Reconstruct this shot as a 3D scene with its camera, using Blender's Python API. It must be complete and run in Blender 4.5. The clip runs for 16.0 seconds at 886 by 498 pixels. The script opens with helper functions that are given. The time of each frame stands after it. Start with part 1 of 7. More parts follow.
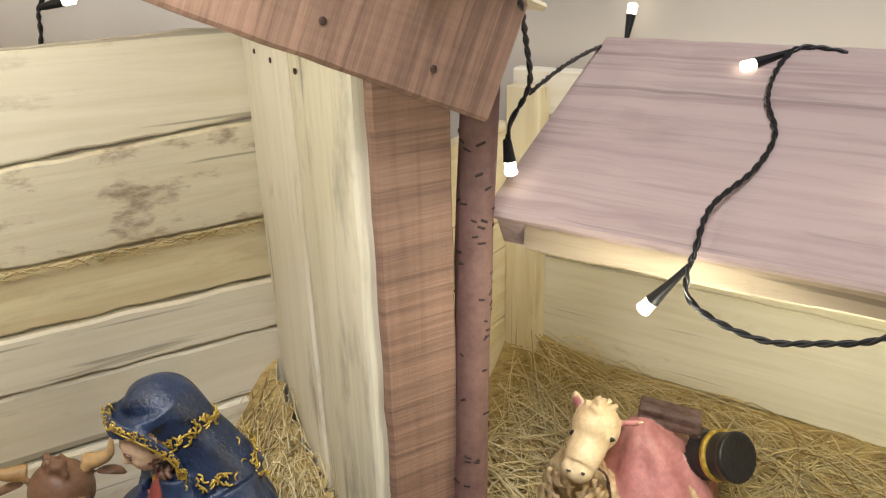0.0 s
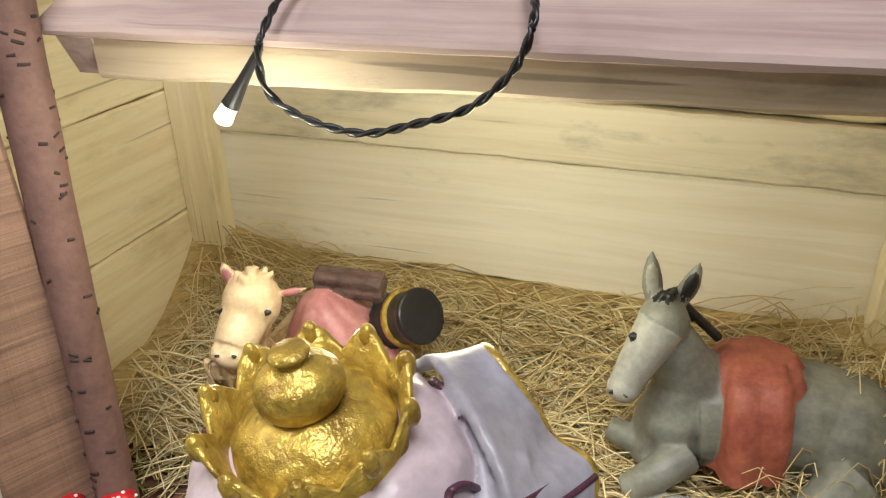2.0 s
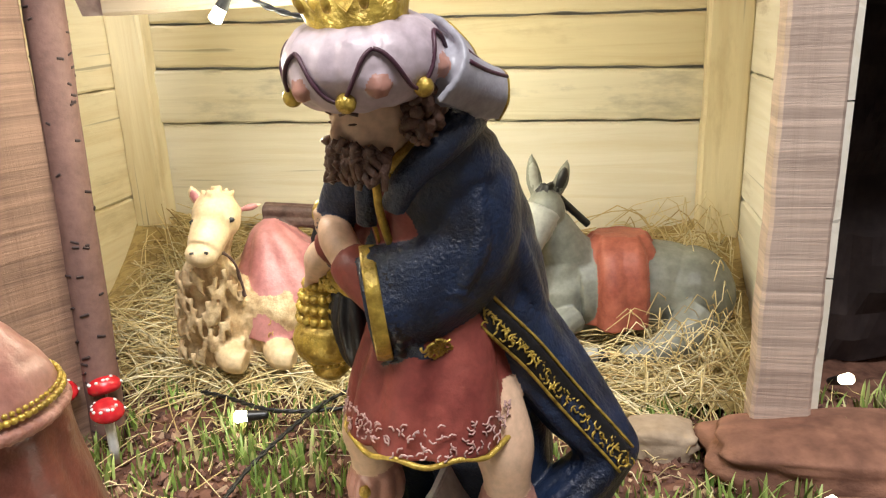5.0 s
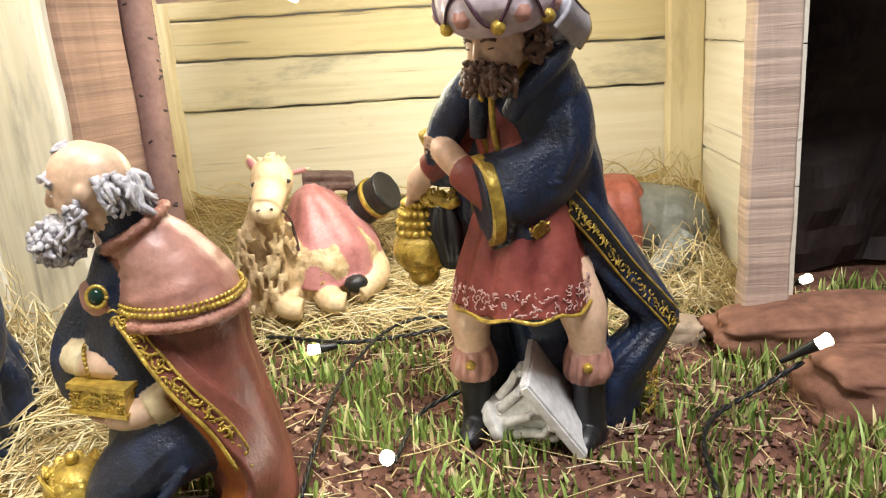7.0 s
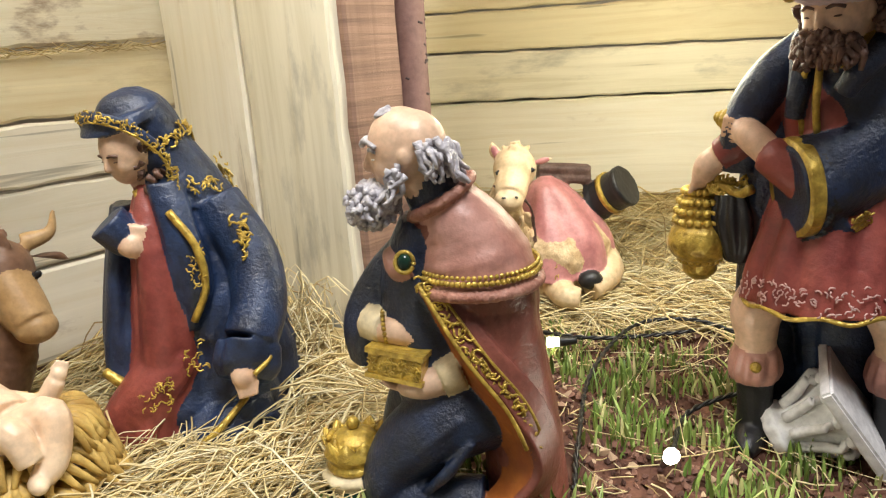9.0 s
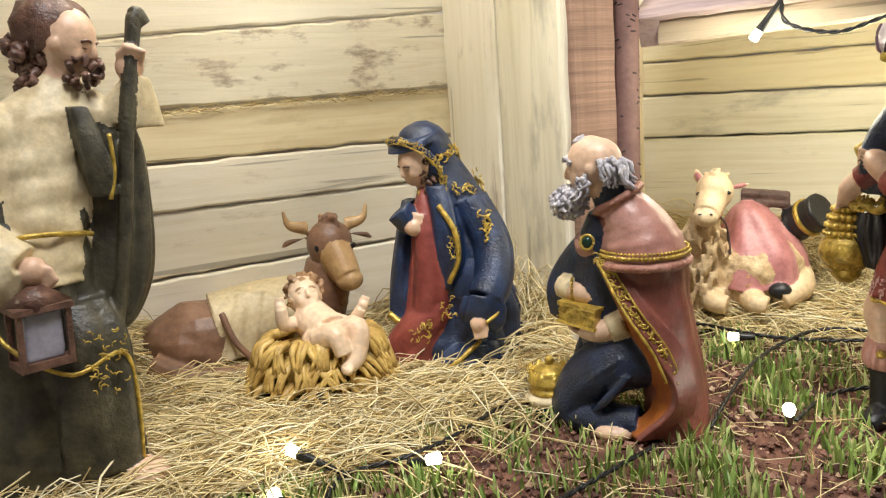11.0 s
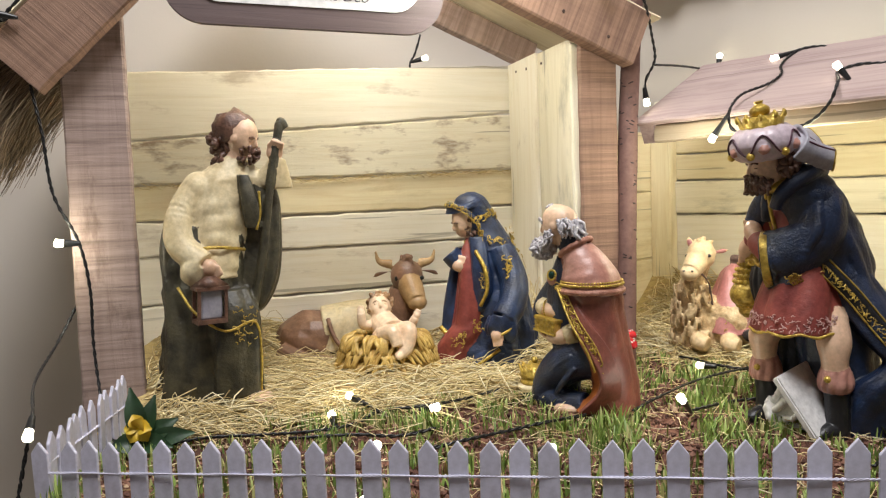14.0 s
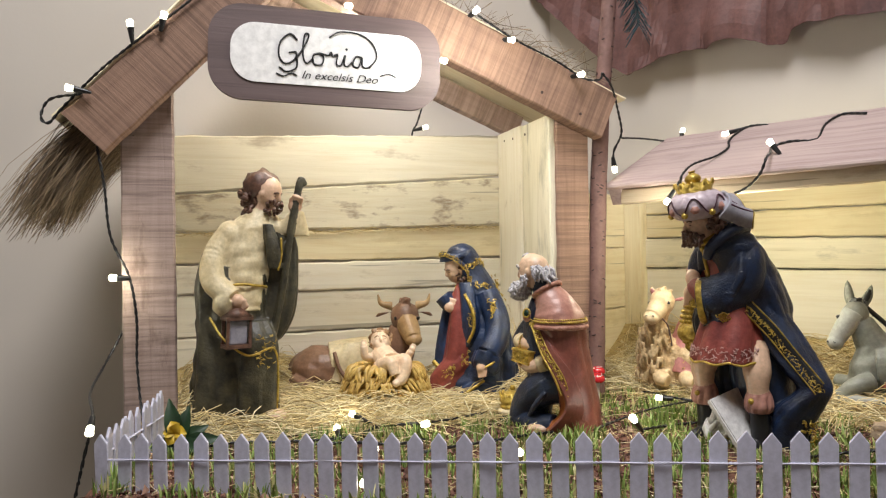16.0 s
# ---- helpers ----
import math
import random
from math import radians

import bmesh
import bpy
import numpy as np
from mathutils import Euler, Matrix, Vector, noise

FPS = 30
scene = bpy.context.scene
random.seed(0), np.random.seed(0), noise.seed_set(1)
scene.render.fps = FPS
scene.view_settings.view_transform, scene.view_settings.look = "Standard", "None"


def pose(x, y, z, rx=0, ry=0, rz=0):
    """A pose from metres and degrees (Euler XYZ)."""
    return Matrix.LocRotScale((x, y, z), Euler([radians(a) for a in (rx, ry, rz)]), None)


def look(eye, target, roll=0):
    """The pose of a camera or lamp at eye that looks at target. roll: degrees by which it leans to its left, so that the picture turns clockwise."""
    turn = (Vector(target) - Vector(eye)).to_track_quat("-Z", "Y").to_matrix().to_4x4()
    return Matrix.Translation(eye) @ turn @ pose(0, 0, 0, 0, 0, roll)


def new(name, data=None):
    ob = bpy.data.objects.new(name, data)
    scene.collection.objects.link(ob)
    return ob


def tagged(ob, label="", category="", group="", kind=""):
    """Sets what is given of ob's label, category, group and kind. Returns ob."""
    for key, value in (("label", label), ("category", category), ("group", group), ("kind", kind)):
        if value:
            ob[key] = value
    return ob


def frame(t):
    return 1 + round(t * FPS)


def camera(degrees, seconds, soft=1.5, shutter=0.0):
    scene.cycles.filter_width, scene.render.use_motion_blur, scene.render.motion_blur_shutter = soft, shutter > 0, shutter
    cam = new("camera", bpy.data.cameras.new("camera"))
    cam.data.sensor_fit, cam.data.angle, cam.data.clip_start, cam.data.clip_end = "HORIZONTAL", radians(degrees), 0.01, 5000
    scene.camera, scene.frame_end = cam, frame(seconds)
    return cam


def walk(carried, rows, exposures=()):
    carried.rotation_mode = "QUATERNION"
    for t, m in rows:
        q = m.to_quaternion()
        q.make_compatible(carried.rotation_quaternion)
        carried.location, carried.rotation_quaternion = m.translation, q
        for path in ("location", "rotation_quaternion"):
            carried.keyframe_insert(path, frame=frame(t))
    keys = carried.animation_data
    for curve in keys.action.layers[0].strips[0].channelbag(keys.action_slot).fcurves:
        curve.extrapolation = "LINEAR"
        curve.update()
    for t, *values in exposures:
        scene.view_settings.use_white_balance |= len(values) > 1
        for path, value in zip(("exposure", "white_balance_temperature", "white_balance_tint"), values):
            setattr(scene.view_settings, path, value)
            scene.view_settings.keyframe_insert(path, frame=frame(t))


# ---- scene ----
from mathutils.bvhtree import BVHTree

cam = camera(60.8, 16.0, 1.2)
PATH = [
    (0, (0.032, 0.025, 0.404), (0.021, 1.878, -0.348), -1.7),
    (0.5, (0.059, 0.059, 0.37), (0.202, 1.88, -0.444), -2.2),
    (1, (0.084, 0.067, 0.345), (0.343, 1.861, -0.501), -2.6),
    (1.5, (0.114, 0.067, 0.331), (0.441, 1.85, -0.513), -2.7),
    (2, (0.133, 0.062, 0.318), (0.586, 1.797, -0.567), -1.7),
    (2.5, (0.16, 0.034, 0.296), (0.627, 1.791, -0.539), -2.5),
    (3, (0.157, 0.025, 0.279), (0.67, 1.792, -0.504), -1.1),
    (3.5, (0.15, -0.003, 0.265), (0.69, 1.779, -0.466), -1.0),
    (4, (0.128, -0.02, 0.258), (0.741, 1.761, -0.414), -1.1),
    (4.2, (0.113, -0.029, 0.254), (0.762, 1.747, -0.396), -1.3),
    (6.3, (-0.025, -0.097, 0.222), (0.968, 1.549, -0.329), -3.8),
    (6.5, (-0.04, -0.099, 0.225), (0.973, 1.535, -0.326), -3.9),
    (7, (-0.057, -0.101, 0.215), (0.944, 1.539, -0.342), -4.4),
    (7.5, (-0.083, -0.098, 0.209), (0.888, 1.553, -0.368), -4.3),
    (8, (-0.105, -0.092, 0.203), (0.806, 1.594, -0.368), -4.2),
    (8.5, (-0.112, -0.07, 0.204), (0.698, 1.678, -0.335), -4.2),
    (9, (-0.112, -0.064, 0.202), (0.547, 1.759, -0.293), -4.2),
    (9.5, (-0.116, -0.101, 0.201), (0.363, 1.786, -0.256), -4.2),
    (10, (-0.111, -0.138, 0.2), (0.192, 1.792, -0.225), -4.4),
    (10.2, (-0.113, -0.153, 0.203), (0.13, 1.788, -0.213), -4.4),
    (12.3, (-0.067, -0.324, 0.204), (-0.407, 1.632, -0.037), -3.1),
    (12.5, (-0.054, -0.338, 0.202), (-0.423, 1.615, -0.026), -2.9),
    (13, (-0.022, -0.365, 0.202), (-0.433, 1.582, 0.0), -2.4),
    (13.5, (0.011, -0.404, 0.195), (-0.406, 1.544, 0.018), -2.1),
    (14, (0.023, -0.444, 0.193), (-0.404, 1.505, 0.057), -2.1),
    (14.5, (0.028, -0.486, 0.196), (-0.405, 1.464, 0.103), -1.8),
    (15, (0.044, -0.519, 0.196), (-0.392, 1.433, 0.145), -1.5),
    (15.5, (0.055, -0.542, 0.187), (-0.38, 1.411, 0.179), -1.2),
    (16, (0.06, -0.563, 0.181), (-0.372, 1.39, 0.203), -1.0),
]
walk(cam, [(t, look(eye, target, roll)) for t, eye, target, roll in PATH],
     exposures=[(t, e, 6400, 7) for t, e in ((0, 0.16), (2, 0.24), (3.5, 0.62), (4.2, 0.68), (6.5, 0.92), (7.5, 0.90), (9, 0.62), (10, 0.55), (12.5, 0.56), (16, 0.48))])

# ---- light ----
world = bpy.data.worlds.new("room_world")
scene.world = world
world.use_nodes = True
world.node_tree.nodes["Background"].inputs[0].default_value = (0.52, 0.50, 0.55, 1)
world.node_tree.nodes["Background"].inputs[1].default_value = 0.15


def lamp(name, kind, place, energy, colour, size=0.02, target=None):
    data = bpy.data.lights.new(name, kind)
    data.energy, data.color = energy, colour
    if kind == "AREA":
        data.shape, data.size = "DISK", size
    else:
        data.shadow_soft_size = size
    ob = new(name, data)
    ob.matrix_world = look(place, target) if target else Matrix.Translation(place)
    return ob


# frames of reference: the stable stands turned by 29 degrees, the shed by -35
S = pose(-0.01, 0.373, 0, 0, 0, 29)
T = pose(0.129, 0.599, 0, 0, 0, -35)


def at(m, u, v, z):
    return m @ Vector((u, v, z))


lamp("room_light", "AREA", (0.03, -0.36, 1.42), 16.0, (1.0, 0.96, 0.97), 0.6, (0.06, 0.2, 0.02))
lamp("gable_bulb", "POINT", at(S, -0.250, -0.012, 0.478), 0.5, (1.0, 0.94, 0.80), 0.012)
lamp("gable_bulb", "POINT", at(S, -0.130, -0.110, 0.402), 0.75, (1.0, 0.95, 0.84), 0.015)
lamp("stable_bulb", "POINT", at(S, -0.24, 0.03, 0.43), 0.85, (1.0, 0.94, 0.82), 0.02)
lamp("post_bulb", "POINT", at(S, -0.504, -0.022, 0.165), 0.16, (1.0, 0.92, 0.70), 0.012)
lamp("shed_bulb", "POINT", (0.120, 0.330, 0.222), 0.25, (1.0, 0.93, 0.74), 0.012)
lamp("shed_bulb", "POINT", at(T, 0.22, -0.160, 0.214), 0.55, (1.0, 0.92, 0.66), 0.04)
lamp("ground_bulb", "POINT", (-0.212, 0.190, 0.030), 0.02, (1.0, 0.94, 0.78), 0.012)
lamp("ground_bulb", "POINT", (-0.119, 0.174, 0.028), 0.025, (1.0, 0.94, 0.78), 0.012)
lamp("ground_bulb", "POINT", (0.076, 0.180, 0.036), 0.04, (1.0, 0.94, 0.78), 0.012)

# ---- materials ----
def nodes_of(name):
    m = bpy.data.materials.new(name)
    m.use_nodes = True
    t = m.node_tree
    return m, t, t.nodes["Principled BSDF"]


def link(t, a, b):
    t.links.new(a, b)


def ramp(t, source, stops):
    r = t.nodes.new("ShaderNodeValToRGB")
    while len(r.color_ramp.elements) < len(stops):
        r.color_ramp.elements.new(0.5)
    for e, (p, c) in zip(r.color_ramp.elements, stops):
        e.position, e.color = p, (*c, 1)
    link(t, source, r.inputs[0])
    return r.outputs[0]


def coords(t, scale, kind="Object"):
    c = t.nodes.new("ShaderNodeTexCoord")
    m = t.nodes.new("ShaderNodeMapping")
    m.inputs["Scale"].default_value = scale
    link(t, c.outputs[kind], m.inputs[0])
    return m


def offset_by_object(t, mapping):
    info = t.nodes.new("ShaderNodeObjectInfo")
    mul = t.nodes.new("ShaderNodeVectorMath")
    mul.operation = "SCALE"
    mul.inputs[0].default_value = (7.0, 13.0, 5.0)
    link(t, info.outputs["Random"], mul.inputs["Scale"])
    link(t, mul.outputs[0], mapping.inputs["Location"])
    return info


def noise_of(t, vector, scale, detail=4, rough=0.55, distort=0.0):
    n = t.nodes.new("ShaderNodeTexNoise")
    n.inputs["Scale"].default_value, n.inputs["Detail"].default_value = scale, detail
    n.inputs["Roughness"].default_value, n.inputs["Distortion"].default_value = rough, distort
    link(t, vector, n.inputs["Vector"])
    return n.outputs[0]


def mix(t, a, b, factor, mode="MIX"):
    m = t.nodes.new("ShaderNodeMix")
    m.data_type, m.blend_type = "RGBA", mode
    for value, socket in ((factor, m.inputs[0]), (a, m.inputs[6]), (b, m.inputs[7])):
        if isinstance(value, (int, float)):
            socket.default_value = value
        elif isinstance(value, tuple):
            socket.default_value = (*value, 1)
        else:
            link(t, value, socket)
    return m.outputs[2]


def bump(t, bsdf, height, strength, distance):
    b = t.nodes.new("ShaderNodeBump")
    b.inputs["Strength"].default_value, b.inputs["Distance"].default_value = strength, distance
    link(t, height, b.inputs["Height"])
    link(t, b.outputs[0], bsdf.inputs["Normal"])


def wood(name, light, dark, stain, stain_amount=0.5, saw=0.0, rough=0.75, along=(3, 60, 60), low=0.54, splits=0.6):
    """Rough softwood: grain along x, grey stains, and saw marks across."""
    m, t, b = nodes_of(name)
    mp = coords(t, along)
    info = offset_by_object(t, mp)
    grain = noise_of(t, mp.outputs[0], 1.6, 6, 0.62, 1.2)
    colour = ramp(t, grain, [(0.30, dark), (0.52, light), (0.75, tuple(min(1, c * 1.08) for c in light))])
    mp2 = coords(t, (along[0] * 2.2, along[1] * 0.35, along[2] * 0.35))
    offset_by_object(t, mp2)
    blot = noise_of(t, mp2.outputs[0], 1.5, 7, 0.68)
    mask = ramp(t, blot, [(low, (0, 0, 0)), (low + 0.14, (1, 1, 1))])
    fac = t.nodes.new("ShaderNodeMath")
    fac.operation = "MULTIPLY"
    fac.inputs[1].default_value = stain_amount
    link(t, mask, fac.inputs[0])
    colour = mix(t, colour, stain, fac.outputs[0])
    mp4 = coords(t, (along[0] * 0.9, along[1] * 1.6, along[2] * 1.6))
    offset_by_object(t, mp4)
    crack = noise_of(t, mp4.outputs[0], 1.2, 3, 0.5, 0.4)
    fac2 = t.nodes.new("ShaderNodeMath")
    fac2.operation = "MULTIPLY"
    fac2.inputs[1].default_value = splits
    link(t, ramp(t, crack, [(0.66, (0, 0, 0)), (0.70, (1, 1, 1))]), fac2.inputs[0])
    colour = mix(t, colour, tuple(c * 0.35 for c in dark), fac2.outputs[0])
    tone = ramp(t, info.outputs["Random"], [(0.0, (0.86, 0.84, 0.78)), (1.0, (1.06, 1.05, 1.04))])
    colour = mix(t, colour, tone, 1.0, "MULTIPLY")
    height = grain
    if saw:
        mp3 = coords(t, (saw, 5, 5))
        offset_by_object(t, mp3)
        w = noise_of(t, mp3.outputs[0], 1.3, 5, 0.7, 0.6)
        colour = mix(t, colour, ramp(t, w, [(0.34, (0.56, 0.53, 0.52)), (0.60, (1.10, 1.08, 1.06))]), 0.9, "MULTIPLY")
        height = mix(t, grain, w, 0.75)
    link(t, colour, b.inputs["Base Color"])
    b.inputs["Roughness"].default_value = rough
    bump(t, b, height, 0.8 if saw else 0.45, 0.0012)
    return m


def paint(name, colour, dark=None, rough=0.42, grain=220.0, metal=0.0, relief=0.35, spec=0.5, blotch=45.0, contrast=0.35):
    """Hand-painted resin: uneven coat, darker wash in patches, fine relief."""
    m, t, b = nodes_of(name)
    dark = dark or tuple(c * 0.55 for c in colour)
    mp = coords(t, (1, 1, 1))
    n1 = noise_of(t, mp.outputs[0], blotch, 5, 0.6)
    n2 = noise_of(t, mp.outputs[0], grain, 4, 0.6)
    c = ramp(t, n1, [(0.5 - contrast / 2, dark), (0.5 + contrast / 2, colour)])
    c = mix(t, c, ramp(t, n2, [(0.35, (0.78, 0.78, 0.78)), (0.65, (1.08, 1.08, 1.08))]), 0.7, "MULTIPLY")
    link(t, c, b.inputs["Base Color"])
    b.inputs["Roughness"].default_value, b.inputs["Metallic"].default_value = rough, metal
    b.inputs["Specular IOR Level"].default_value = spec
    bump(t, b, mix(t, n1, n2, 0.6), relief, 0.0015)
    return m


def plain(name, colour, rough=0.6, metal=0.0):
    return paint(name, colour, tuple(c * 0.85 for c in colour), rough, 300, metal, 0.15)


M_CREAM = wood("cream_plank", (0.90, 0.87, 0.78), (0.84, 0.79, 0.66), (0.34, 0.26, 0.18), 0.55, low=0.575)
M_YELLOW = wood("yellow_plank", (0.84, 0.76, 0.55), (0.76, 0.65, 0.42), (0.50, 0.40, 0.20), 0.45)
M_STAINED = wood("stained_plank", (0.89, 0.86, 0.76), (0.82, 0.76, 0.62), (0.26, 0.17, 0.12), 0.8, 0.0, 0.75, (6, 90, 90), 0.53)
M_SIDE = wood("side_plank", (0.78, 0.74, 0.61), (0.66, 0.61, 0.46), (0.34, 0.33, 0.28), 0.6, low=0.53)
M_BROWN = wood("brown_sawn", (0.31, 0.195, 0.145), (0.26, 0.158, 0.115), (0.17, 0.10, 0.075), 0.25, 190.0, splits=0.1)
M_PINK = wood("pinkish_board", (0.50, 0.395, 0.39), (0.36, 0.26, 0.27), (0.27, 0.18, 0.18), 0.3, 0.0, 0.7, (2, 55, 55), splits=0.4)
M_FASCIA = wood("fascia_board", (0.55, 0.46, 0.35), (0.40, 0.32, 0.23), (0.2, 0.15, 0.1), 0.6)
M_GREY = wood("grey_post", (0.40, 0.31, 0.29), (0.35, 0.265, 0.245), (0.13, 0.08, 0.065), 0.7, 110.0, splits=0.2)
M_PALEPOST = wood("pale_sawn_post", (0.60, 0.48, 0.41), (0.55, 0.43, 0.36), (0.34, 0.25, 0.2), 0.3, 150.0, splits=0.1)

# ---- building blocks ----
def mesh_of(name, bm, mats, smooth=False):
    me = bpy.data.meshes.new(name)
    bm.to_mesh(me)
    bm.free()
    for m in mats if isinstance(mats, (list, tuple)) else [mats]:
        me.materials.append(m)
    if smooth:
        me.shade_smooth()
    return me


def part(name, bm, mats, parent=None, label="", smooth=False, m=None):
    ob = new(name, mesh_of(name, bm, mats, smooth))
    ob.parent = parent
    if m is not None:
        ob.matrix_basis = m
    return tagged(ob, label) if label else ob


def thing(name, m, label, category, group="", kind=""):
    ob = new(name)
    ob.empty_display_size = 0.01
    ob.matrix_basis = m
    return tagged(ob, label, category, group, kind)


def board(length, z00, z01, z10, z11, thick, seed=0, rag=0.0012, steps=28):
    """A board along x; bottom runs z00 to z01, top z10 to z11; front face at y = 0; worn edges."""
    bm = bmesh.new()
    rings = []
    ch = min(0.0018, thick * 0.3)
    for i in range(steps + 1):
        f = i / steps
        x = f * length
        nz = lambda k: noise.noise(Vector((x * 38 + seed * 3.7, k * 5.1, seed))) * rag + noise.noise(Vector((x * 140, k * 9.1, seed))) * rag * 0.5
        lo, hi = z00 + (z01 - z00) * f + nz(1), z10 + (z11 - z10) * f + nz(2)
        dy = noise.noise(Vector((x * 20, seed * 2.3, 4))) * rag * 0.6
        prof = [(dy + ch, lo), (dy, lo + ch), (dy, (lo + hi) / 2), (dy, hi - ch), (dy + ch, hi), (thick, hi), (thick, lo)]
        rings.append([bm.verts.new((x, y, z)) for y, z in prof])
    n = len(rings[0])
    for a, b in zip(rings, rings[1:]):
        for k in range(n):
            bm.faces.new((a[k], b[k], b[(k + 1) % n], a[(k + 1) % n]))
    bm.faces.new(rings[0])
    bm.faces.new(rings[-1][::-1])
    bmesh.ops.recalc_face_normals(bm, faces=bm.faces)
    return bm


def turned(bm, m):
    bmesh.ops.transform(bm, matrix=m, verts=bm.verts)
    return bm


def box(x0, x1, y0, y1, z0, z1, bevel=0.0):
    bm = bmesh.new()
    bmesh.ops.create_cube(bm, size=1, matrix=Matrix.Translation(((x0 + x1) / 2, (y0 + y1) / 2, (z0 + z1) / 2)) @ Matrix.Diagonal((x1 - x0, y1 - y0, z1 - z0, 1)))
    if bevel:
        bmesh.ops.bevel(bm, geom=bm.edges, offset=bevel, segments=2, affect="EDGES")
    return bm


def stand(width, height, thick, seed, m, parent, mat, name="post", label=""):
    """A standing board whose mesh lies along x, so that its grain runs up."""
    bm = board(height, 0, 0, width, width, thick, seed, 0.001)
    flip = Matrix(((0, 0, 1, 0), (0, 1, 0, 0), (1, 0, 0, 0), (0, 0, 0, 1)))
    bmesh.ops.reverse_faces(bm, faces=bm.faces)
    return part(name, bm, mat, parent, label, m=m @ flip)


def loft(bm, sections, mat=0, seg=32, folds=0, depth=0.0, phase=0.0, cap=True, wob=0.0, seed=0):
    """Skin through sections (x, y, z, rx, ry[, tilt about y, tilt about x]); folds: ridges round it, of that relative depth, growing downwards."""
    rings = []
    total = len(sections) - 1
    for i, s in enumerate(sections):
        x, y, z, rx, ry = s[:5]
        ty, tx = (list(s[5:]) + [0, 0])[:2]
        rot = Euler((radians(tx), radians(ty), 0)).to_matrix()
        ring = []
        for k in range(seg):
            a = 2 * math.pi * k / seg
            d = depth[i] if isinstance(depth, (list, tuple)) else depth
            f = 1.0
            if folds:
                g = a * folds + phase + i * 0.13 + 1.5 * math.sin(a * 2 + seed)
                f += d * (abs(math.sin(g / 2)) * 2 - 1.2)
            if wob:
                f += wob * noise.noise(Vector((math.cos(a) * 1.7 + seed, math.sin(a) * 1.7, i * 0.45 + seed)))
            ring.append(bm.verts.new(Vector((x, y, z)) + rot @ Vector((rx * f * math.cos(a), ry * f * math.sin(a), 0))))
        rings.append(ring)
    faces = []
    for a, b in zip(rings, rings[1:]):
        for k in range(seg):
            faces.append(bm.faces.new((a[k], a[(k + 1) % seg], b[(k + 1) % seg], b[k])))
    if cap:
        faces.append(bm.faces.new(rings[0][::-1]))
        faces.append(bm.faces.new(rings[-1]))
    for f in faces:
        f.material_index = mat
        f.smooth = True
    return faces


def spline(points, n):
    """Smooth points through the given ones (Catmull-Rom), any number of columns."""
    p = [np.array(q, float) for q in points]
    p = [2 * p[0] - p[1]] + p + [2 * p[-1] - p[-2]]
    out = []
    for i in range(1, len(p) - 2):
        for j in range(n):
            s = j / n
            out.append(0.5 * (2 * p[i] + (p[i + 1] - p[i - 1]) * s + (2 * p[i - 1] - 5 * p[i] + 4 * p[i + 1] - p[i + 2]) * s * s + (3 * p[i] - p[i - 1] - 3 * p[i + 1] + p[i + 2]) * s ** 3))
    out.append(p[-2])
    return out


def skin(bm, points, mat=0, n=5, **kw):
    """A loft through a smooth line of sections."""
    return loft(bm, [tuple(q) for q in spline([(list(q) + [0, 0])[:7] for q in points], n)], mat, **kw)


def tube(bm, points, r, mat=0, seg=8, n=5, end=None, cap=True):
    """A round bar along a smooth line, r at its start and end at its tip."""
    pts = [Vector(q[:3]) for q in spline(points, n)]
    end = r if end is None else end
    rings = []
    for i, q in enumerate(pts):
        d = (pts[min(i + 1, len(pts) - 1)] - pts[max(i - 1, 0)]).normalized()
        side = d.cross(Vector((0.31, 0.17, 0.93))).normalized()
        up = side.cross(d)
        rad = r + (end - r) * i / (len(pts) - 1)
        rings.append([bm.verts.new(q + (side * math.cos(2 * math.pi * k / seg) + up * math.sin(2 * math.pi * k / seg)) * rad) for k in range(seg)])
    faces = []
    for a, b in zip(rings, rings[1:]):
        for k in range(seg):
            faces.append(bm.faces.new((a[k], a[(k + 1) % seg], b[(k + 1) % seg], b[k])))
    if cap:
        faces += [bm.faces.new(rings[0][::-1]), bm.faces.new(rings[-1])]
    for f in faces:
        f.material_index, f.smooth = mat, True
    return faces


def blob(bm, place, rx, ry, rz, mat=0, rot=(0, 0, 0), seg=20, rings=12, lump=0.0, freq=1.5, seed=0):
    """An ellipsoid, made uneven by lump."""
    m = pose(*place, *rot)
    rows = []
    for j in range(rings + 1):
        th = math.pi * j / rings
        row = []
        for k in range(1 if j in (0, rings) else seg):
            a = 2 * math.pi * k / seg
            c = Vector((math.sin(th) * math.cos(a), math.sin(th) * math.sin(a), math.cos(th)))
            f = 1 + lump * noise.noise(c * freq + Vector((seed * 3.1, seed, 0))) if lump else 1
            row.append(bm.verts.new(m @ Vector((c.x * rx * f, c.y * ry * f, c.z * rz * f))))
        rows.append(row)
    for r0, r1 in zip(rows, rows[1:]):
        for k in range(seg):
            quad = [r0[k % len(r0)], r1[k % len(r1)], r1[(k + 1) % len(r1)], r0[(k + 1) % len(r0)]]
            f = bm.faces.new(list(dict.fromkeys(quad)))
            f.material_index, f.smooth = mat, True


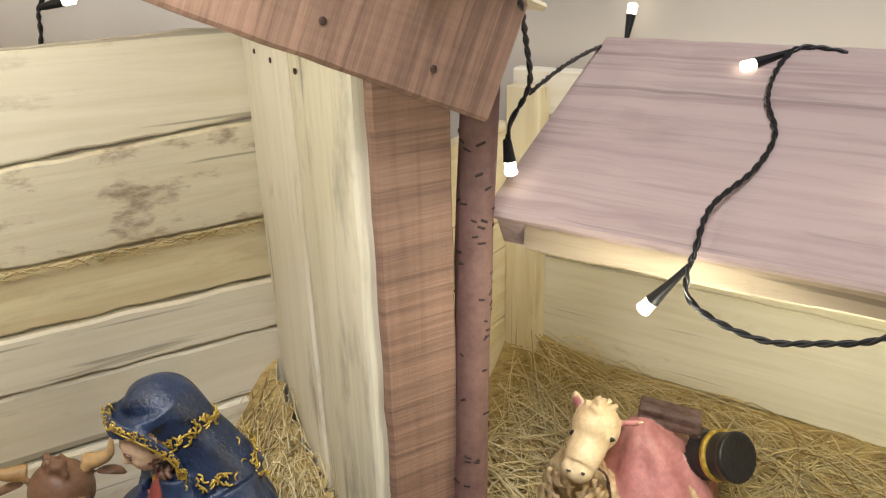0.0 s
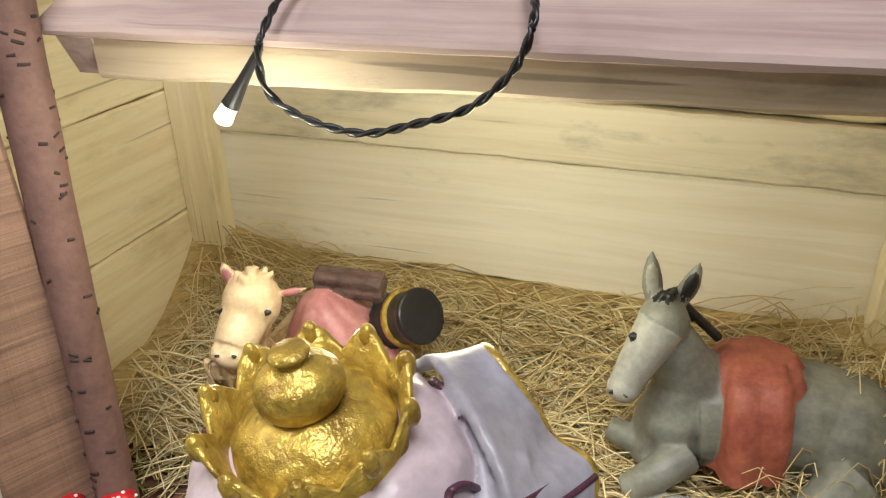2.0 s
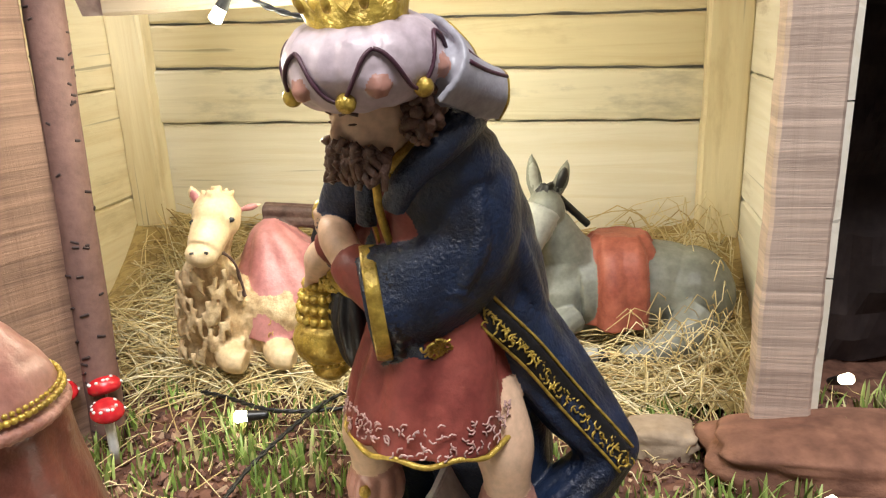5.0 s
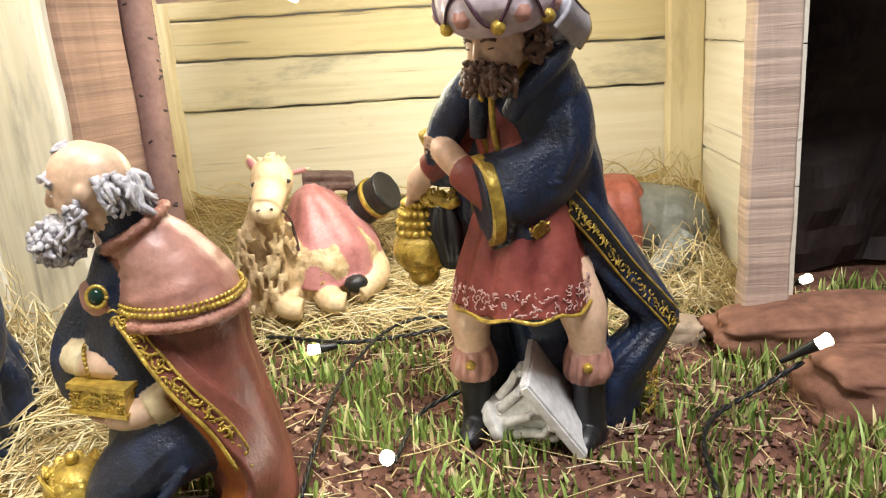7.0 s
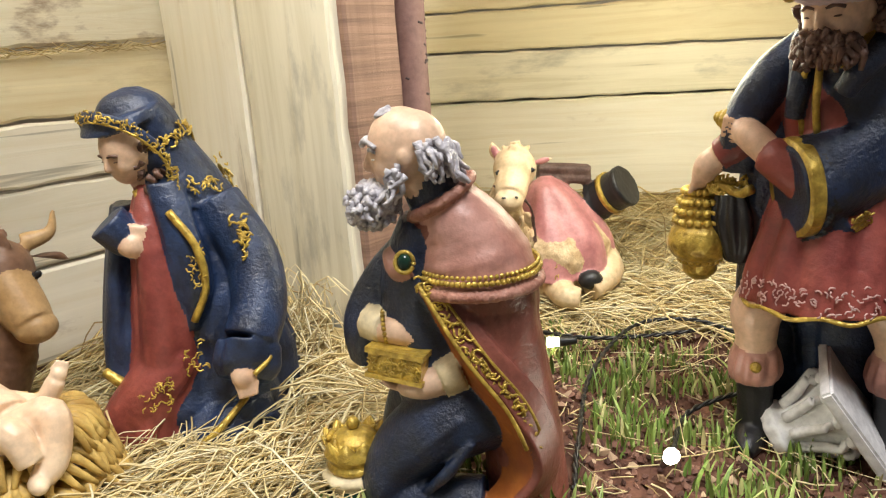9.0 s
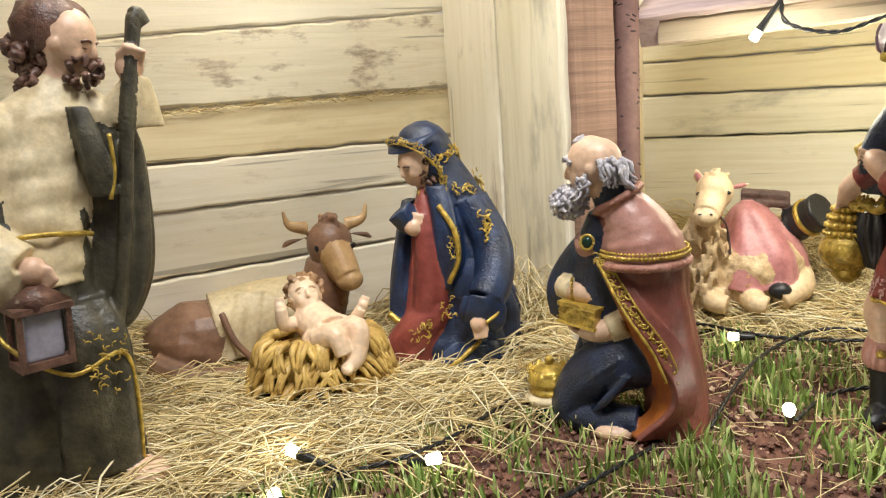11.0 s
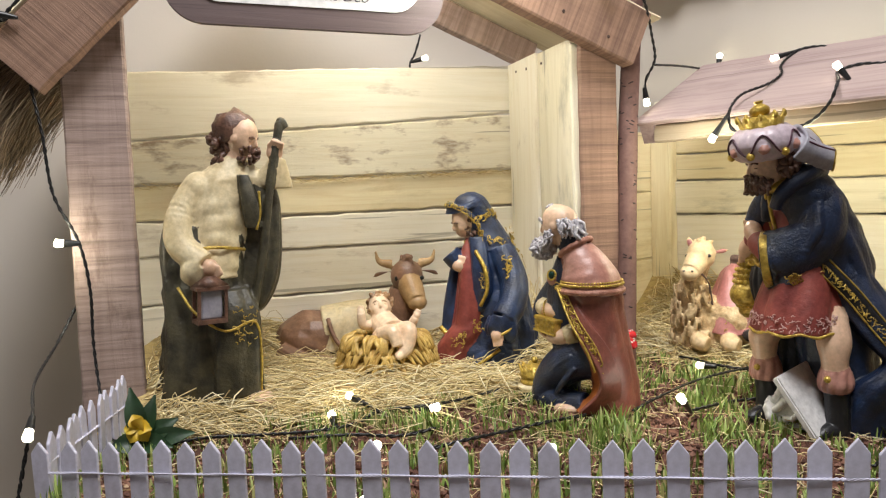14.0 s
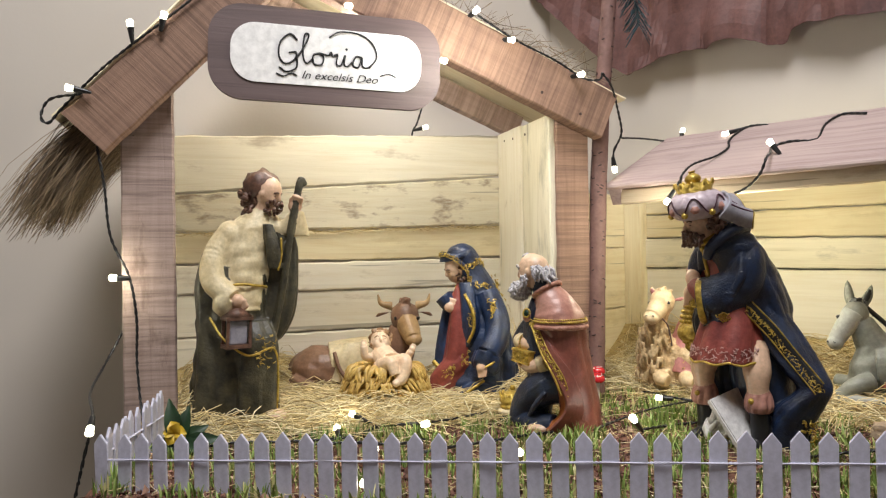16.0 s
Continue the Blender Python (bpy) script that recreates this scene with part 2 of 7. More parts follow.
# ---- room ----
M_PLASTER, pt, pb = nodes_of("plaster")
pm = coords(pt, (1, 1, 1))
link(pt, ramp(pt, noise_of(pt, pm.outputs[0], 2.2, 3, 0.45), [(0.3, (0.53, 0.48, 0.42)), (0.7, (0.60, 0.555, 0.50))]), pb.inputs["Base Color"])
pb.inputs["Roughness"].default_value = 0.75
bump(pt, pb, noise_of(pt, pm.outputs[0], 250.0, 3), 0.12, 0.001)
M_SOIL = paint("soil", (0.22, 0.11, 0.075), (0.07, 0.034, 0.025), 0.95, 160, 0, 0.9, 0.1, 60.0)


def setting(name, bm, mats, label, category):
    return tagged(new(name, mesh_of(name, bm, mats)), label, category, "", "structure")


def room_wall(name, m, u0, u1, v):
    ob = setting(name, box(u0, u1, v, v + 0.1, -0.9, 2.4), M_PLASTER, "beige plastered room wall behind the crib", "wall")
    ob.matrix_basis = m


room_wall("wall_north", S, -1.9, 0.62, 0.33)
room_wall("wall_east", T, -0.25, 2.4, 0.02)
setting("wall_south", box(-2.6, 2.6, -2.4, -2.3, -0.9, 2.4), M_PLASTER, "beige plastered room wall", "wall")
setting("ceiling", box(-2.6, 2.6, -2.4, 2.2, 2.4, 2.5), M_PLASTER, "pale plastered ceiling", "ceiling")
setting("floor", box(-2.6, 2.6, -2.4, 2.2, -0.95, -0.9), M_PLASTER, "beige floor", "floor")

# ---- stable ----
stable = thing("stable", S, "open wooden stable of pale rough planks on brown posts", "stable")
LEFT_Z = [0.02, 0.080, 0.136, 0.176, 0.217, 0.268, 0.345]
RIGHT_Z = [0.02, 0.086, 0.138, 0.179, 0.225, 0.296, 0.358]
U0 = -0.503
for i in range(6):
    grow = lambda k: LEFT_Z[k] + (LEFT_Z[k] - RIGHT_Z[k]) * (-0.44 - U0) / 0.44
    gap = 0.0024
    bm = board(0.506, grow(i) + gap, RIGHT_Z[i] + gap, grow(i + 1), RIGHT_Z[i + 1], 0.012, i + 3, 0.0016, 60)
    part("plank", bm, [M_CREAM, M_CREAM, M_CREAM, M_YELLOW, M_STAINED, M_CREAM][i], stable, m=pose(U0, 0.180 + (0.002 if i % 2 else 0), 0))
# side boards of the partition
stand(0.086, 0.355, 0.012, 31, pose(0.0, 0.090, 0, 0, 0, -90), stable, M_SIDE, "partition_board")
stand(0.0865, 0.357, 0.012, 32, pose(-0.001, 0.1785, 0, 0, 0, -90), stable, M_CREAM, "partition_board")
stand(0.044, 0.354, 0.020, 33, pose(0.008, -0.0015, 0), stable, M_BROWN, "post", "sawn brown front post")
stand(0.053, 0.39, 0.020, 34, pose(-0.4905, 0.001, 0), stable, M_GREY, "post", "weathered grey-brown front post")
# gable beams
def beam(u, z, angle, length, width, v, mat, seed, name="gable_beam", thick=0.02):
    bm = board(length, 0, 0, width, width, thick, seed, 0.0012)
    part(name, bm, mat, stable, m=pose(u, v, z) @ pose(0, 0, 0, 0, -angle, 0))


beam(-0.502, 0.293, 46, 0.30, 0.056, -0.024, M_BROWN, 41)
bm = board(0.43, 0, 0, 0.0585, 0.0585, 0.02, 42, 0.0012)
part("gable_beam", bm, M_BROWN, stable, m=pose(0.058, -0.024, 0.324) @ pose(0, 0, 0, 0, 23.6, 0) @ pose(-0.43, 0, 0))
bm = board(0.40, 0, 0, 0.032, 0.032, 0.018, 43, 0.0012)
part("rear_rafter", bm, M_GREY, stable, m=pose(0.02, 0.158, 0.352) @ pose(0, 0, 0, 0, 23.6, 0) @ pose(-0.40, 0, 0))
bm = board(0.46, 0, 0, 0.004, 0.004, 0.235, 44, 0.001)
part("roof_board", bm, M_YELLOW, stable, m=pose(0.094, -0.02, 0.372) @ pose(0, 0, 0, 0, 23.6, 0) @ pose(-0.46, 0, 0))
bm = board(0.32, 0, 0, 0.004, 0.004, 0.235, 45, 0.001)
part("roof_board", bm, M_YELLOW, stable, m=pose(-0.549, -0.02, 0.327) @ pose(0, 0, 0, 0, -46, 0))

# ---- shed ----
shed = thing("shed", T, "low wooden animal shed with pale plank walls and sloping board roof", "shed")
for i, (a, b, c, d, mat) in enumerate([(0.0, 0.0, 0.071, 0.066, M_FASCIA), (0.073, 0.068, 0.159, 0.155, M_CREAM), (0.161, 0.157, 0.204, 0.192, M_SIDE),
                                       (0.206, 0.194, 0.238, 0.232, M_YELLOW), (0.240, 0.234, 0.275, 0.270, M_YELLOW), (0.277, 0.272, 0.312, 0.312, M_CREAM)]):
    part("plank", board(0.50, a, b, c, d, 0.012, 50 + i, 0.0014, 50), mat, shed, m=pose(-0.05, (0.003, 0.0, -0.005, 0.0, 0.0, 0.0)[i], 0))
stand(0.03, 0.30, 0.016, 61, pose(-0.047, -0.018, 0), shed, M_YELLOW, "batten")
for i, (lo, hi) in enumerate([(0.0, 0.10), (0.101, 0.19), (0.191, 0.27)]):
    part("side_plank", board(0.17, lo, lo, hi, hi, 0.012, 70 + i), M_YELLOW, shed, m=pose(-0.047, 0.0, 0, 0, 0, 90) @ pose(-0.175, 0, 0))
    part("side_plank", board(0.19, lo, lo, hi, hi, 0.012, 75 + i), M_CREAM, shed, m=pose(0.440, 0.0, 0, 0, 0, -90))
stand(0.030, 0.26, 0.016, 62, pose(0.416, -0.200, 0), shed, M_PALEPOST, "post", "pale sawn front post")
stand(0.03, 0.28, 0.016, 63, pose(0.410, -0.018, 0), shed, M_YELLOW, "batten")
rise = math.degrees(math.atan(0.49))
part("roof_board", board(0.56, 0, 0, 0.006, 0.006, 0.172, 64, 0.001), M_PINK, shed, m=pose(0.043, -0.192, 0.262) @ pose(0, 0, 0, rise, 0, 0))
part("fascia", board(0.54, 0.244, 0.252, 0.263, 0.268, 0.012, 65), M_FASCIA, shed, m=pose(0.062, -0.183, 0))
part("rafter", board(0.10, -0.022, -0.022, 0.0, 0.0, 0.018, 66), M_PINK, shed, m=pose(0.063, -0.186, 0.264) @ pose(0, 0, 0, 0, 0, 90) @ pose(0, 0, 0, 0, -rise, 0))

# ---- ground ----
def bed_height(x, y):
    """The straw over the soil: heaped against the walls of stable and shed."""
    a = S.inverted() @ Vector((x, y, 0))
    b = T.inverted() @ Vector((x, y, 0))
    h = 0.0
    if -0.475 < a.x < 0.0 and a.y < 0.19:
        h = 0.006 * min(1, max(0, (a.y + 0.078 + 0.016 * noise.noise(Vector((x * 30, y * 30, 0)))) / 0.04))
        h += 0.062 * math.exp(-((a.x) / 0.045) ** 2) * min(1, max(0, (a.y + 0.02) / 0.05)) * (0.6 + 2.2 * max(0, a.y))
        h += 0.05 * min(1, max(0, (a.y - 0.10) / 0.08)) ** 2 * (0.55 + 0.45 * math.sin(a.x * 17 + 1))
        h += 0.018 * math.exp(-((a.x + 0.42) / 0.07) ** 2) * min(1, max(0, (a.y + 0.03) / 0.03))
    if b.x > -0.06 and b.x < 0.46 and b.y < 0.03 and a.x > 0.0:
        k = min(1, max(0, (b.y + 0.165) / 0.04))
        h = max(h, k * (0.007 + 0.062 * min(1, max(0, (b.y + 0.09) / 0.085)) ** 1.5 + 0.02 * math.exp(-((b.x + 0.04) / 0.05) ** 2) + 0.016 * math.exp(-((b.x - 0.43) / 0.04) ** 2)))
        h += k * 0.026 * math.exp(-((x - 0.428) ** 2 + (y - 0.318) ** 2) / 0.030 ** 2)
    return h


def straw_here(x, y):
    a = S.inverted() @ Vector((x, y, 0))
    b = T.inverted() @ Vector((x, y, 0))
    wave = 0.012 * math.sin(x * 40) + 0.008 * math.sin(x * 90 + 2)
    return (-0.440 < a.x < 0.0 and -0.072 + wave < a.y < 0.175) or (-0.04 < b.x < 0.435 and -0.155 + wave < b.y < -0.005 and a.x > 0.055)


bm = bmesh.new()
bmesh.ops.create_grid(bm, x_segments=220, y_segments=150, size=0.5)
for v in bm.verts:
    f = v.co.x + 0.5
    v.co.y = v.co.y * 0.85 + 0.37
    edge = -0.345 - 0.34 * (v.co.y + 0.055) if v.co.y < 0.13 else -0.41 - 0.6 * (v.co.y - 0.13)
    v.co.x = edge + f * (0.95 - edge)
    v.co.z = 0.004 * noise.noise(v.co * 18) + 0.0025 * noise.noise(v.co * 70) + 0.0015 * noise.noise(v.co * 200) - 0.001
ext = bmesh.ops.extrude_face_region(bm, geom=bm.faces[:])
for v in [g for g in ext["geom"] if isinstance(g, bmesh.types.BMVert)]:
    v.co.z = -0.05
bmesh.ops.recalc_face_normals(bm, faces=bm.faces)
setting("ground", bm, M_SOIL, "dark brown crumbly soil bed with sprouting grass", "soil")
setting("table", box(-0.325, 1.4, -0.075, 1.2, -0.09, -0.052, 0.004), M_PLASTER, "beige cloth-covered table carrying the crib", "table")

M_BED = wood("straw_bed", (0.60, 0.47, 0.22), (0.32, 0.225, 0.095), (0.10, 0.065, 0.03), 0.55, 0.0, 0.8, (14, 150, 150))
bm = bmesh.new()
NX, NY = 170, 110
vs = {}
for i in range(NX + 1):
    for j in range(NY + 1):
        x, y = -0.52 + 1.05 * i / NX, 0.04 + 0.62 * j / NY
        h = bed_height(x, y)
        if h > 0.0015:
            vs[i, j] = bm.verts.new((x, y, h + 0.003 * noise.noise(Vector((x * 45, y * 45, 0))) + 0.0015 * noise.noise(Vector((x * 160, y * 160, 3)))))
for i in range(NX):
    for j in range(NY):
        q = [(i, j), (i + 1, j), (i + 1, j + 1), (i, j + 1)]
        if all(k in vs for k in q):
            bm.faces.new([vs[k] for k in q])
bed = tagged(new("straw_bed", mesh_of("straw_bed", bm, M_BED, True)), "matted layer of dry yellow straw on the soil", "straw", "", "stuff")
# ---- figures ----
SKIN = paint("skin_paint", (0.74, 0.53, 0.37), (0.64, 0.41, 0.27), 0.38, 260, 0, 0.12, 0.5, 30)
PALE = paint("pale_skin_paint", (0.82, 0.65, 0.47), (0.72, 0.50, 0.33), 0.35, 260, 0, 0.1, 0.5, 30)
HAIR = paint("brown_hair_paint", (0.19, 0.10, 0.068), (0.07, 0.035, 0.025), 0.35, 400, 0, 0.9, 0.5, 140)
GREYHAIR = paint("grey_hair_paint", (0.66, 0.64, 0.67), (0.34, 0.32, 0.35), 0.4, 300, 0, 0.9, 0.5, 150)
NAVY = paint("navy_paint", (0.016, 0.032, 0.080), (0.005, 0.009, 0.022), 0.34, 520, 0, 1.0, 0.6, 75)
BLUE = paint("blue_paint", (0.022, 0.045, 0.115), (0.005, 0.010, 0.028), 0.38, 420, 0, 0.8, 0.6, 55)
RED = paint("red_paint", (0.34, 0.085, 0.065), (0.16, 0.03, 0.026), 0.42, 260, 0, 0.5, 0.5, 45)
GOLD = paint("gold_paint", (0.74, 0.53, 0.10), (0.30, 0.19, 0.03), 0.30, 320, 0.4, 0.9, 0.6, 190)
CREAM = paint("cream_paint", (0.74, 0.64, 0.42), (0.55, 0.44, 0.25), 0.48, 260, 0, 0.3, 0.4, 40)
OLIVE = paint("olive_paint", (0.085, 0.075, 0.042), (0.018, 0.016, 0.011), 0.42, 330, 0, 0.9, 0.6, 70)
BLACK = paint("black_paint", (0.018, 0.018, 0.020), (0.008, 0.008, 0.01), 0.4, 300, 0, 0.5)
MAROON = paint("maroon_paint", (0.27, 0.085, 0.06), (0.13, 0.04, 0.03), 0.40, 330, 0, 0.6, 0.55, 40)
ORANGE = paint("orange_paint", (0.45, 0.15, 0.03), (0.24, 0.06, 0.015), 0.42, 260, 0, 0.3)
ROSE = paint("rose_paint", (0.56, 0.31, 0.25), (0.38, 0.17, 0.13), 0.38, 260, 0, 0.4, 0.55, 35)
FUR = paint("fur_paint", (0.52, 0.27, 0.20), (0.30, 0.12, 0.08), 0.5, 420, 0, 1.0, 0.4, 170)
LILAC = paint("lilac_paint", (0.64, 0.54, 0.58), (0.46, 0.37, 0.42), 0.35, 260, 0, 0.25, 0.5, 30)
GREYCLOTH = paint("grey_cloth_paint", (0.42, 0.41, 0.46), (0.26, 0.25, 0.30), 0.4, 260, 0, 0.25, 0.5, 30)
PURPLE = paint("purple_paint", (0.10, 0.035, 0.06), (0.05, 0.02, 0.03), 0.45)
HIDE = paint("brown_hide_paint", (0.33, 0.185, 0.115), (0.15, 0.08, 0.05), 0.42, 260, 0, 0.4, 0.5, 30)
TANHIDE = paint("tan_hide_paint", (0.62, 0.43, 0.22), (0.40, 0.24, 0.10), 0.42, 260, 0, 0.3, 0.5, 30)
BEIGE = paint("beige_fur_paint", (0.76, 0.59, 0.36), (0.40, 0.26, 0.13), 0.5, 330, 0, 0.9, 0.4, 110)
GREY = paint("grey_hide_paint", (0.27, 0.28, 0.245), (0.13, 0.135, 0.115), 0.45, 260, 0, 0.3, 0.5, 35)
LIGHTGREY = paint("light_grey_paint", (0.44, 0.45, 0.41), (0.28, 0.28, 0.25), 0.45, 260, 0, 0.3, 0.5, 35)
PINKCLOTH = paint("pink_cloth_paint", (0.58, 0.27, 0.26), (0.36, 0.13, 0.13), 0.42, 260, 0, 0.4, 0.5, 35)
TERRA = paint("terracotta_paint", (0.42, 0.13, 0.085), (0.24, 0.06, 0.04), 0.5, 300, 0, 0.6, 0.4, 60)
LOG = paint("log_paint", (0.17, 0.11, 0.095), (0.07, 0.04, 0.035), 0.55, 260, 0, 0.9, 0.3, 90)
LACE = paint("lace_paint", (0.62, 0.42, 0.38), (0.45, 0.25, 0.22), 0.45, 260, 0, 0.3)
WHITEP = paint("white_paint", (0.78, 0.77, 0.76), (0.62, 0.61, 0.61), 0.45, 260, 0, 0.4, 0.5, 60)


def mould(bm, fine, voxel, rounds=3):
    """Fuse the masses of a figure into one skin, as cast; thin ornament (material indices in fine) stays as laid on."""
    bm.faces.ensure_lookup_table()
    soft = bm.copy()
    bmesh.ops.delete(soft, geom=[f for f in soft.faces if f.material_index in fine], context="FACES")
    bmesh.ops.delete(bm, geom=[f for f in bm.faces if f.material_index not in fine], context="FACES")
    me = bpy.data.meshes.new("cast")
    soft.to_mesh(me)
    tree = BVHTree.FromBMesh(soft)
    soft.faces.ensure_lookup_table()
    kinds = [f.material_index for f in soft.faces]
    tmp = new("cast", me)
    mod = tmp.modifiers.new("fuse", "REMESH")
    mod.mode, mod.voxel_size = "VOXEL", voxel
    cast = bpy.data.meshes.new_from_object(tmp.evaluated_get(bpy.context.evaluated_depsgraph_get()))
    bpy.data.objects.remove(tmp)
    bpy.data.meshes.remove(me)
    soft.free()
    n = len(cast.vertices)
    co = np.empty(n * 3, dtype=np.float64)
    cast.vertices.foreach_get("co", co)
    co = co.reshape(n, 3)
    ed = np.empty(len(cast.edges) * 2, dtype=np.int64)
    cast.edges.foreach_get("vertices", ed)
    ed = ed.reshape(-1, 2)
    count = np.bincount(ed.ravel(), minlength=n).astype(float).clip(1)
    for _ in range(rounds):
        total = np.stack([np.bincount(ed[:, 0], co[ed[:, 1], k], n) + np.bincount(ed[:, 1], co[ed[:, 0], k], n) for k in range(3)], 1)
        co = co * 0.45 + 0.55 * total / count[:, None]
    cast.vertices.foreach_set("co", co.ravel())
    for f in cast.polygons:
        hit = tree.find_nearest(f.center)[2]
        f.material_index = kinds[hit] if hit is not None else 0
        f.use_smooth = True
    bm.from_mesh(cast)
    bpy.data.meshes.remove(cast)


def statue(name, bm, mats, m, label, category="figurine", group="crib figures", voxel=0.0010):
    bmesh.ops.recalc_face_normals(bm, faces=bm.faces)
    mould(bm, [i for i, q in enumerate(mats) if q in (GOLD, HAIR, GREYHAIR, PURPLE, LACE)], voxel)
    ob = part(name, bm, mats, None, m=m)
    return tagged(ob, label, category, group)


def limb(bm, points, mat, seg=20, n=6, folds=0, depth=0.0, flat=1.0, seed=0):
    """A tapered round limb or sleeve through (x, y, z, radius), rings square to its line; flat squeezes it sideways."""
    pts = spline(points, n)
    rings = []
    for i, q in enumerate(pts):
        d = Vector(pts[min(i + 1, len(pts) - 1)][:3] - pts[max(i - 1, 0)][:3]).normalized()
        side = d.cross(Vector((0.05, 1.0, 0.12))).normalized()
        up = side.cross(d)
        ring = []
        for k in range(seg):
            a = 2 * math.pi * k / seg
            r = q[3] * (1 + (depth * (i / (len(pts) - 1)) * math.sin(folds * a + seed + 0.12 * i) if folds else 0))
            ring.append(bm.verts.new(Vector(q[:3]) + side * (r * math.cos(a)) + up * (r * flat * math.sin(a))))
        rings.append(ring)
    faces = [bm.faces.new((p[k], p[(k + 1) % seg], q[(k + 1) % seg], q[k])) for p, q in zip(rings, rings[1:]) for k in range(seg)]
    faces += [bm.faces.new(rings[0][::-1]), bm.faces.new(rings[-1])]
    for f in faces:
        f.material_index, f.smooth = mat, True


def drape(bm, start, end, mat, thick=0.0022, n=8, m=5, sag=0.0):
    """A closed thin sheet between two smooth edges; returns the line along its end."""
    a, b = spline(start, m), spline(end, m)
    rows = []
    for i in range(n + 1):
        f = i / n
        rows.append([Vector(p + (q - p) * f) - Vector((0, 0, sag * math.sin(math.pi * f))) for p, q in zip(a, b)])
    skins = []
    for s_ in (0.5, -0.5):
        grid = []
        for i, row in enumerate(rows):
            line = []
            for k, p in enumerate(row):
                du = row[min(k + 1, len(row) - 1)] - row[max(k - 1, 0)]
                dv = rows[min(i + 1, n)][k] - rows[max(i - 1, 0)][k]
                line.append(bm.verts.new(p + du.cross(dv).normalized() * thick * s_))
            grid.append(line)
        skins.append(grid)
    made = []
    u, w = skins
    for i in range(n):
        for k in range(len(u[0]) - 1):
            made.append(bm.faces.new((u[i][k], u[i][k + 1], u[i + 1][k + 1], u[i + 1][k])))
            made.append(bm.faces.new((w[i][k], w[i + 1][k], w[i + 1][k + 1], w[i][k + 1])))
    rim = [(0, k) for k in range(len(u[0]))] + [(i, len(u[0]) - 1) for i in range(1, n + 1)] + [(n, k) for k in range(len(u[0]) - 2, -1, -1)] + [(i, 0) for i in range(n - 1, 0, -1)]
    for (i, k), (j, l) in zip(rim, rim[1:] + rim[:1]):
        made.append(bm.faces.new((u[i][k], w[i][k], w[j][l], u[j][l])))
    for f in made:
        f.material_index, f.smooth = mat, True
    return rows


def locks(bm, roots, fall, length, r, mat, seed, wave=0.0016):
    """Wavy modelled locks of hair or beard hanging from the given roots."""
    rnd = random.Random(seed)
    for q in roots:
        p, d = Vector(q), Vector(fall) + Vector((rnd.gauss(0, 0.25), rnd.gauss(0, 0.25), rnd.gauss(0, 0.15)))
        d.normalize()
        side = d.cross(Vector((rnd.uniform(-1, 1), rnd.uniform(-1, 1), 0.3))).normalized()
        L, ph = length * rnd.uniform(0.7, 1.15), rnd.uniform(0, 6.28)
        tube(bm, [p + d * L * f + side * wave * math.sin(ph + 7 * f) for f in (0, 0.25, 0.5, 0.75, 1.0)], r, mat, 6, 2, r * 0.45)


def curls(bm, centre, spread, count, r, mat, seed, squash=1.0):
    """Modelled curls of hair or beard: short twisted rolls over an egg."""
    rnd = random.Random(seed)
    for _ in range(count):
        a, b = rnd.uniform(0, 2 * math.pi), rnd.uniform(-1, 1)
        c = math.sqrt(1 - b * b)
        p = Vector((centre[0] + spread[0] * c * math.cos(a), centre[1] + spread[1] * c * math.sin(a), centre[2] + spread[2] * b))
        d = Vector((rnd.uniform(-1, 1), rnd.uniform(-1, 1), rnd.uniform(-1.6, -0.2) * squash)).normalized() * r * 2.6
        s = Vector((rnd.uniform(-1, 1), rnd.uniform(-1, 1), rnd.uniform(-0.4, 0.4))) * r * 1.1
        tube(bm, [p - d * 0.5, p + s, p + d * 0.5], r, mat, 6, 3, r * 0.55)


def visage(bm, centre, size, face, down, skin_mat, dark_mat):
    """A plain moulded head: skull, brow, nose, cheeks and sockets, turned to face (degrees), bent down."""
    m = pose(*centre, 0, 0, face) @ pose(0, 0, 0, 0, down, 0)
    put = lambda x, y, z: tuple(m @ Vector((x * size, y * size, z * size)))
    blob(bm, put(-0.05, 0, 0.1), size * 0.92, size * 0.82, size * 1.08, skin_mat, (0, down, face))
    blob(bm, put(0.28, 0, -0.42), size * 0.58, size * 0.56, size * 0.62, skin_mat, (0, down, face))
    tube(bm, [put(0.78, 0, 0.22), put(0.98, 0, -0.12), put(0.80, 0, -0.2)], size * 0.10, skin_mat, 8, 4, size * 0.13)
    for s in (-1, 1):
        blob(bm, put(0.44, 0.30 * s, -0.20), size * 0.38, size * 0.34, size * 0.42, skin_mat, (0, down, face), 12, 8)
        blob(bm, put(0.735, 0.33 * s, 0.06), size * 0.07, size * 0.14, size * 0.028, dark_mat, (0, down, face), 10, 6)
        tube(bm, [put(0.80, 0.14 * s, 0.27), put(0.79, 0.34 * s, 0.33), put(0.66, 0.52 * s, 0.24)], size * 0.05, dark_mat, 6, 3)
        blob(bm, put(-0.02, 0.84 * s, -0.05), size * 0.16, size * 0.07, size * 0.22, skin_mat, (0, down, face), 10, 6)


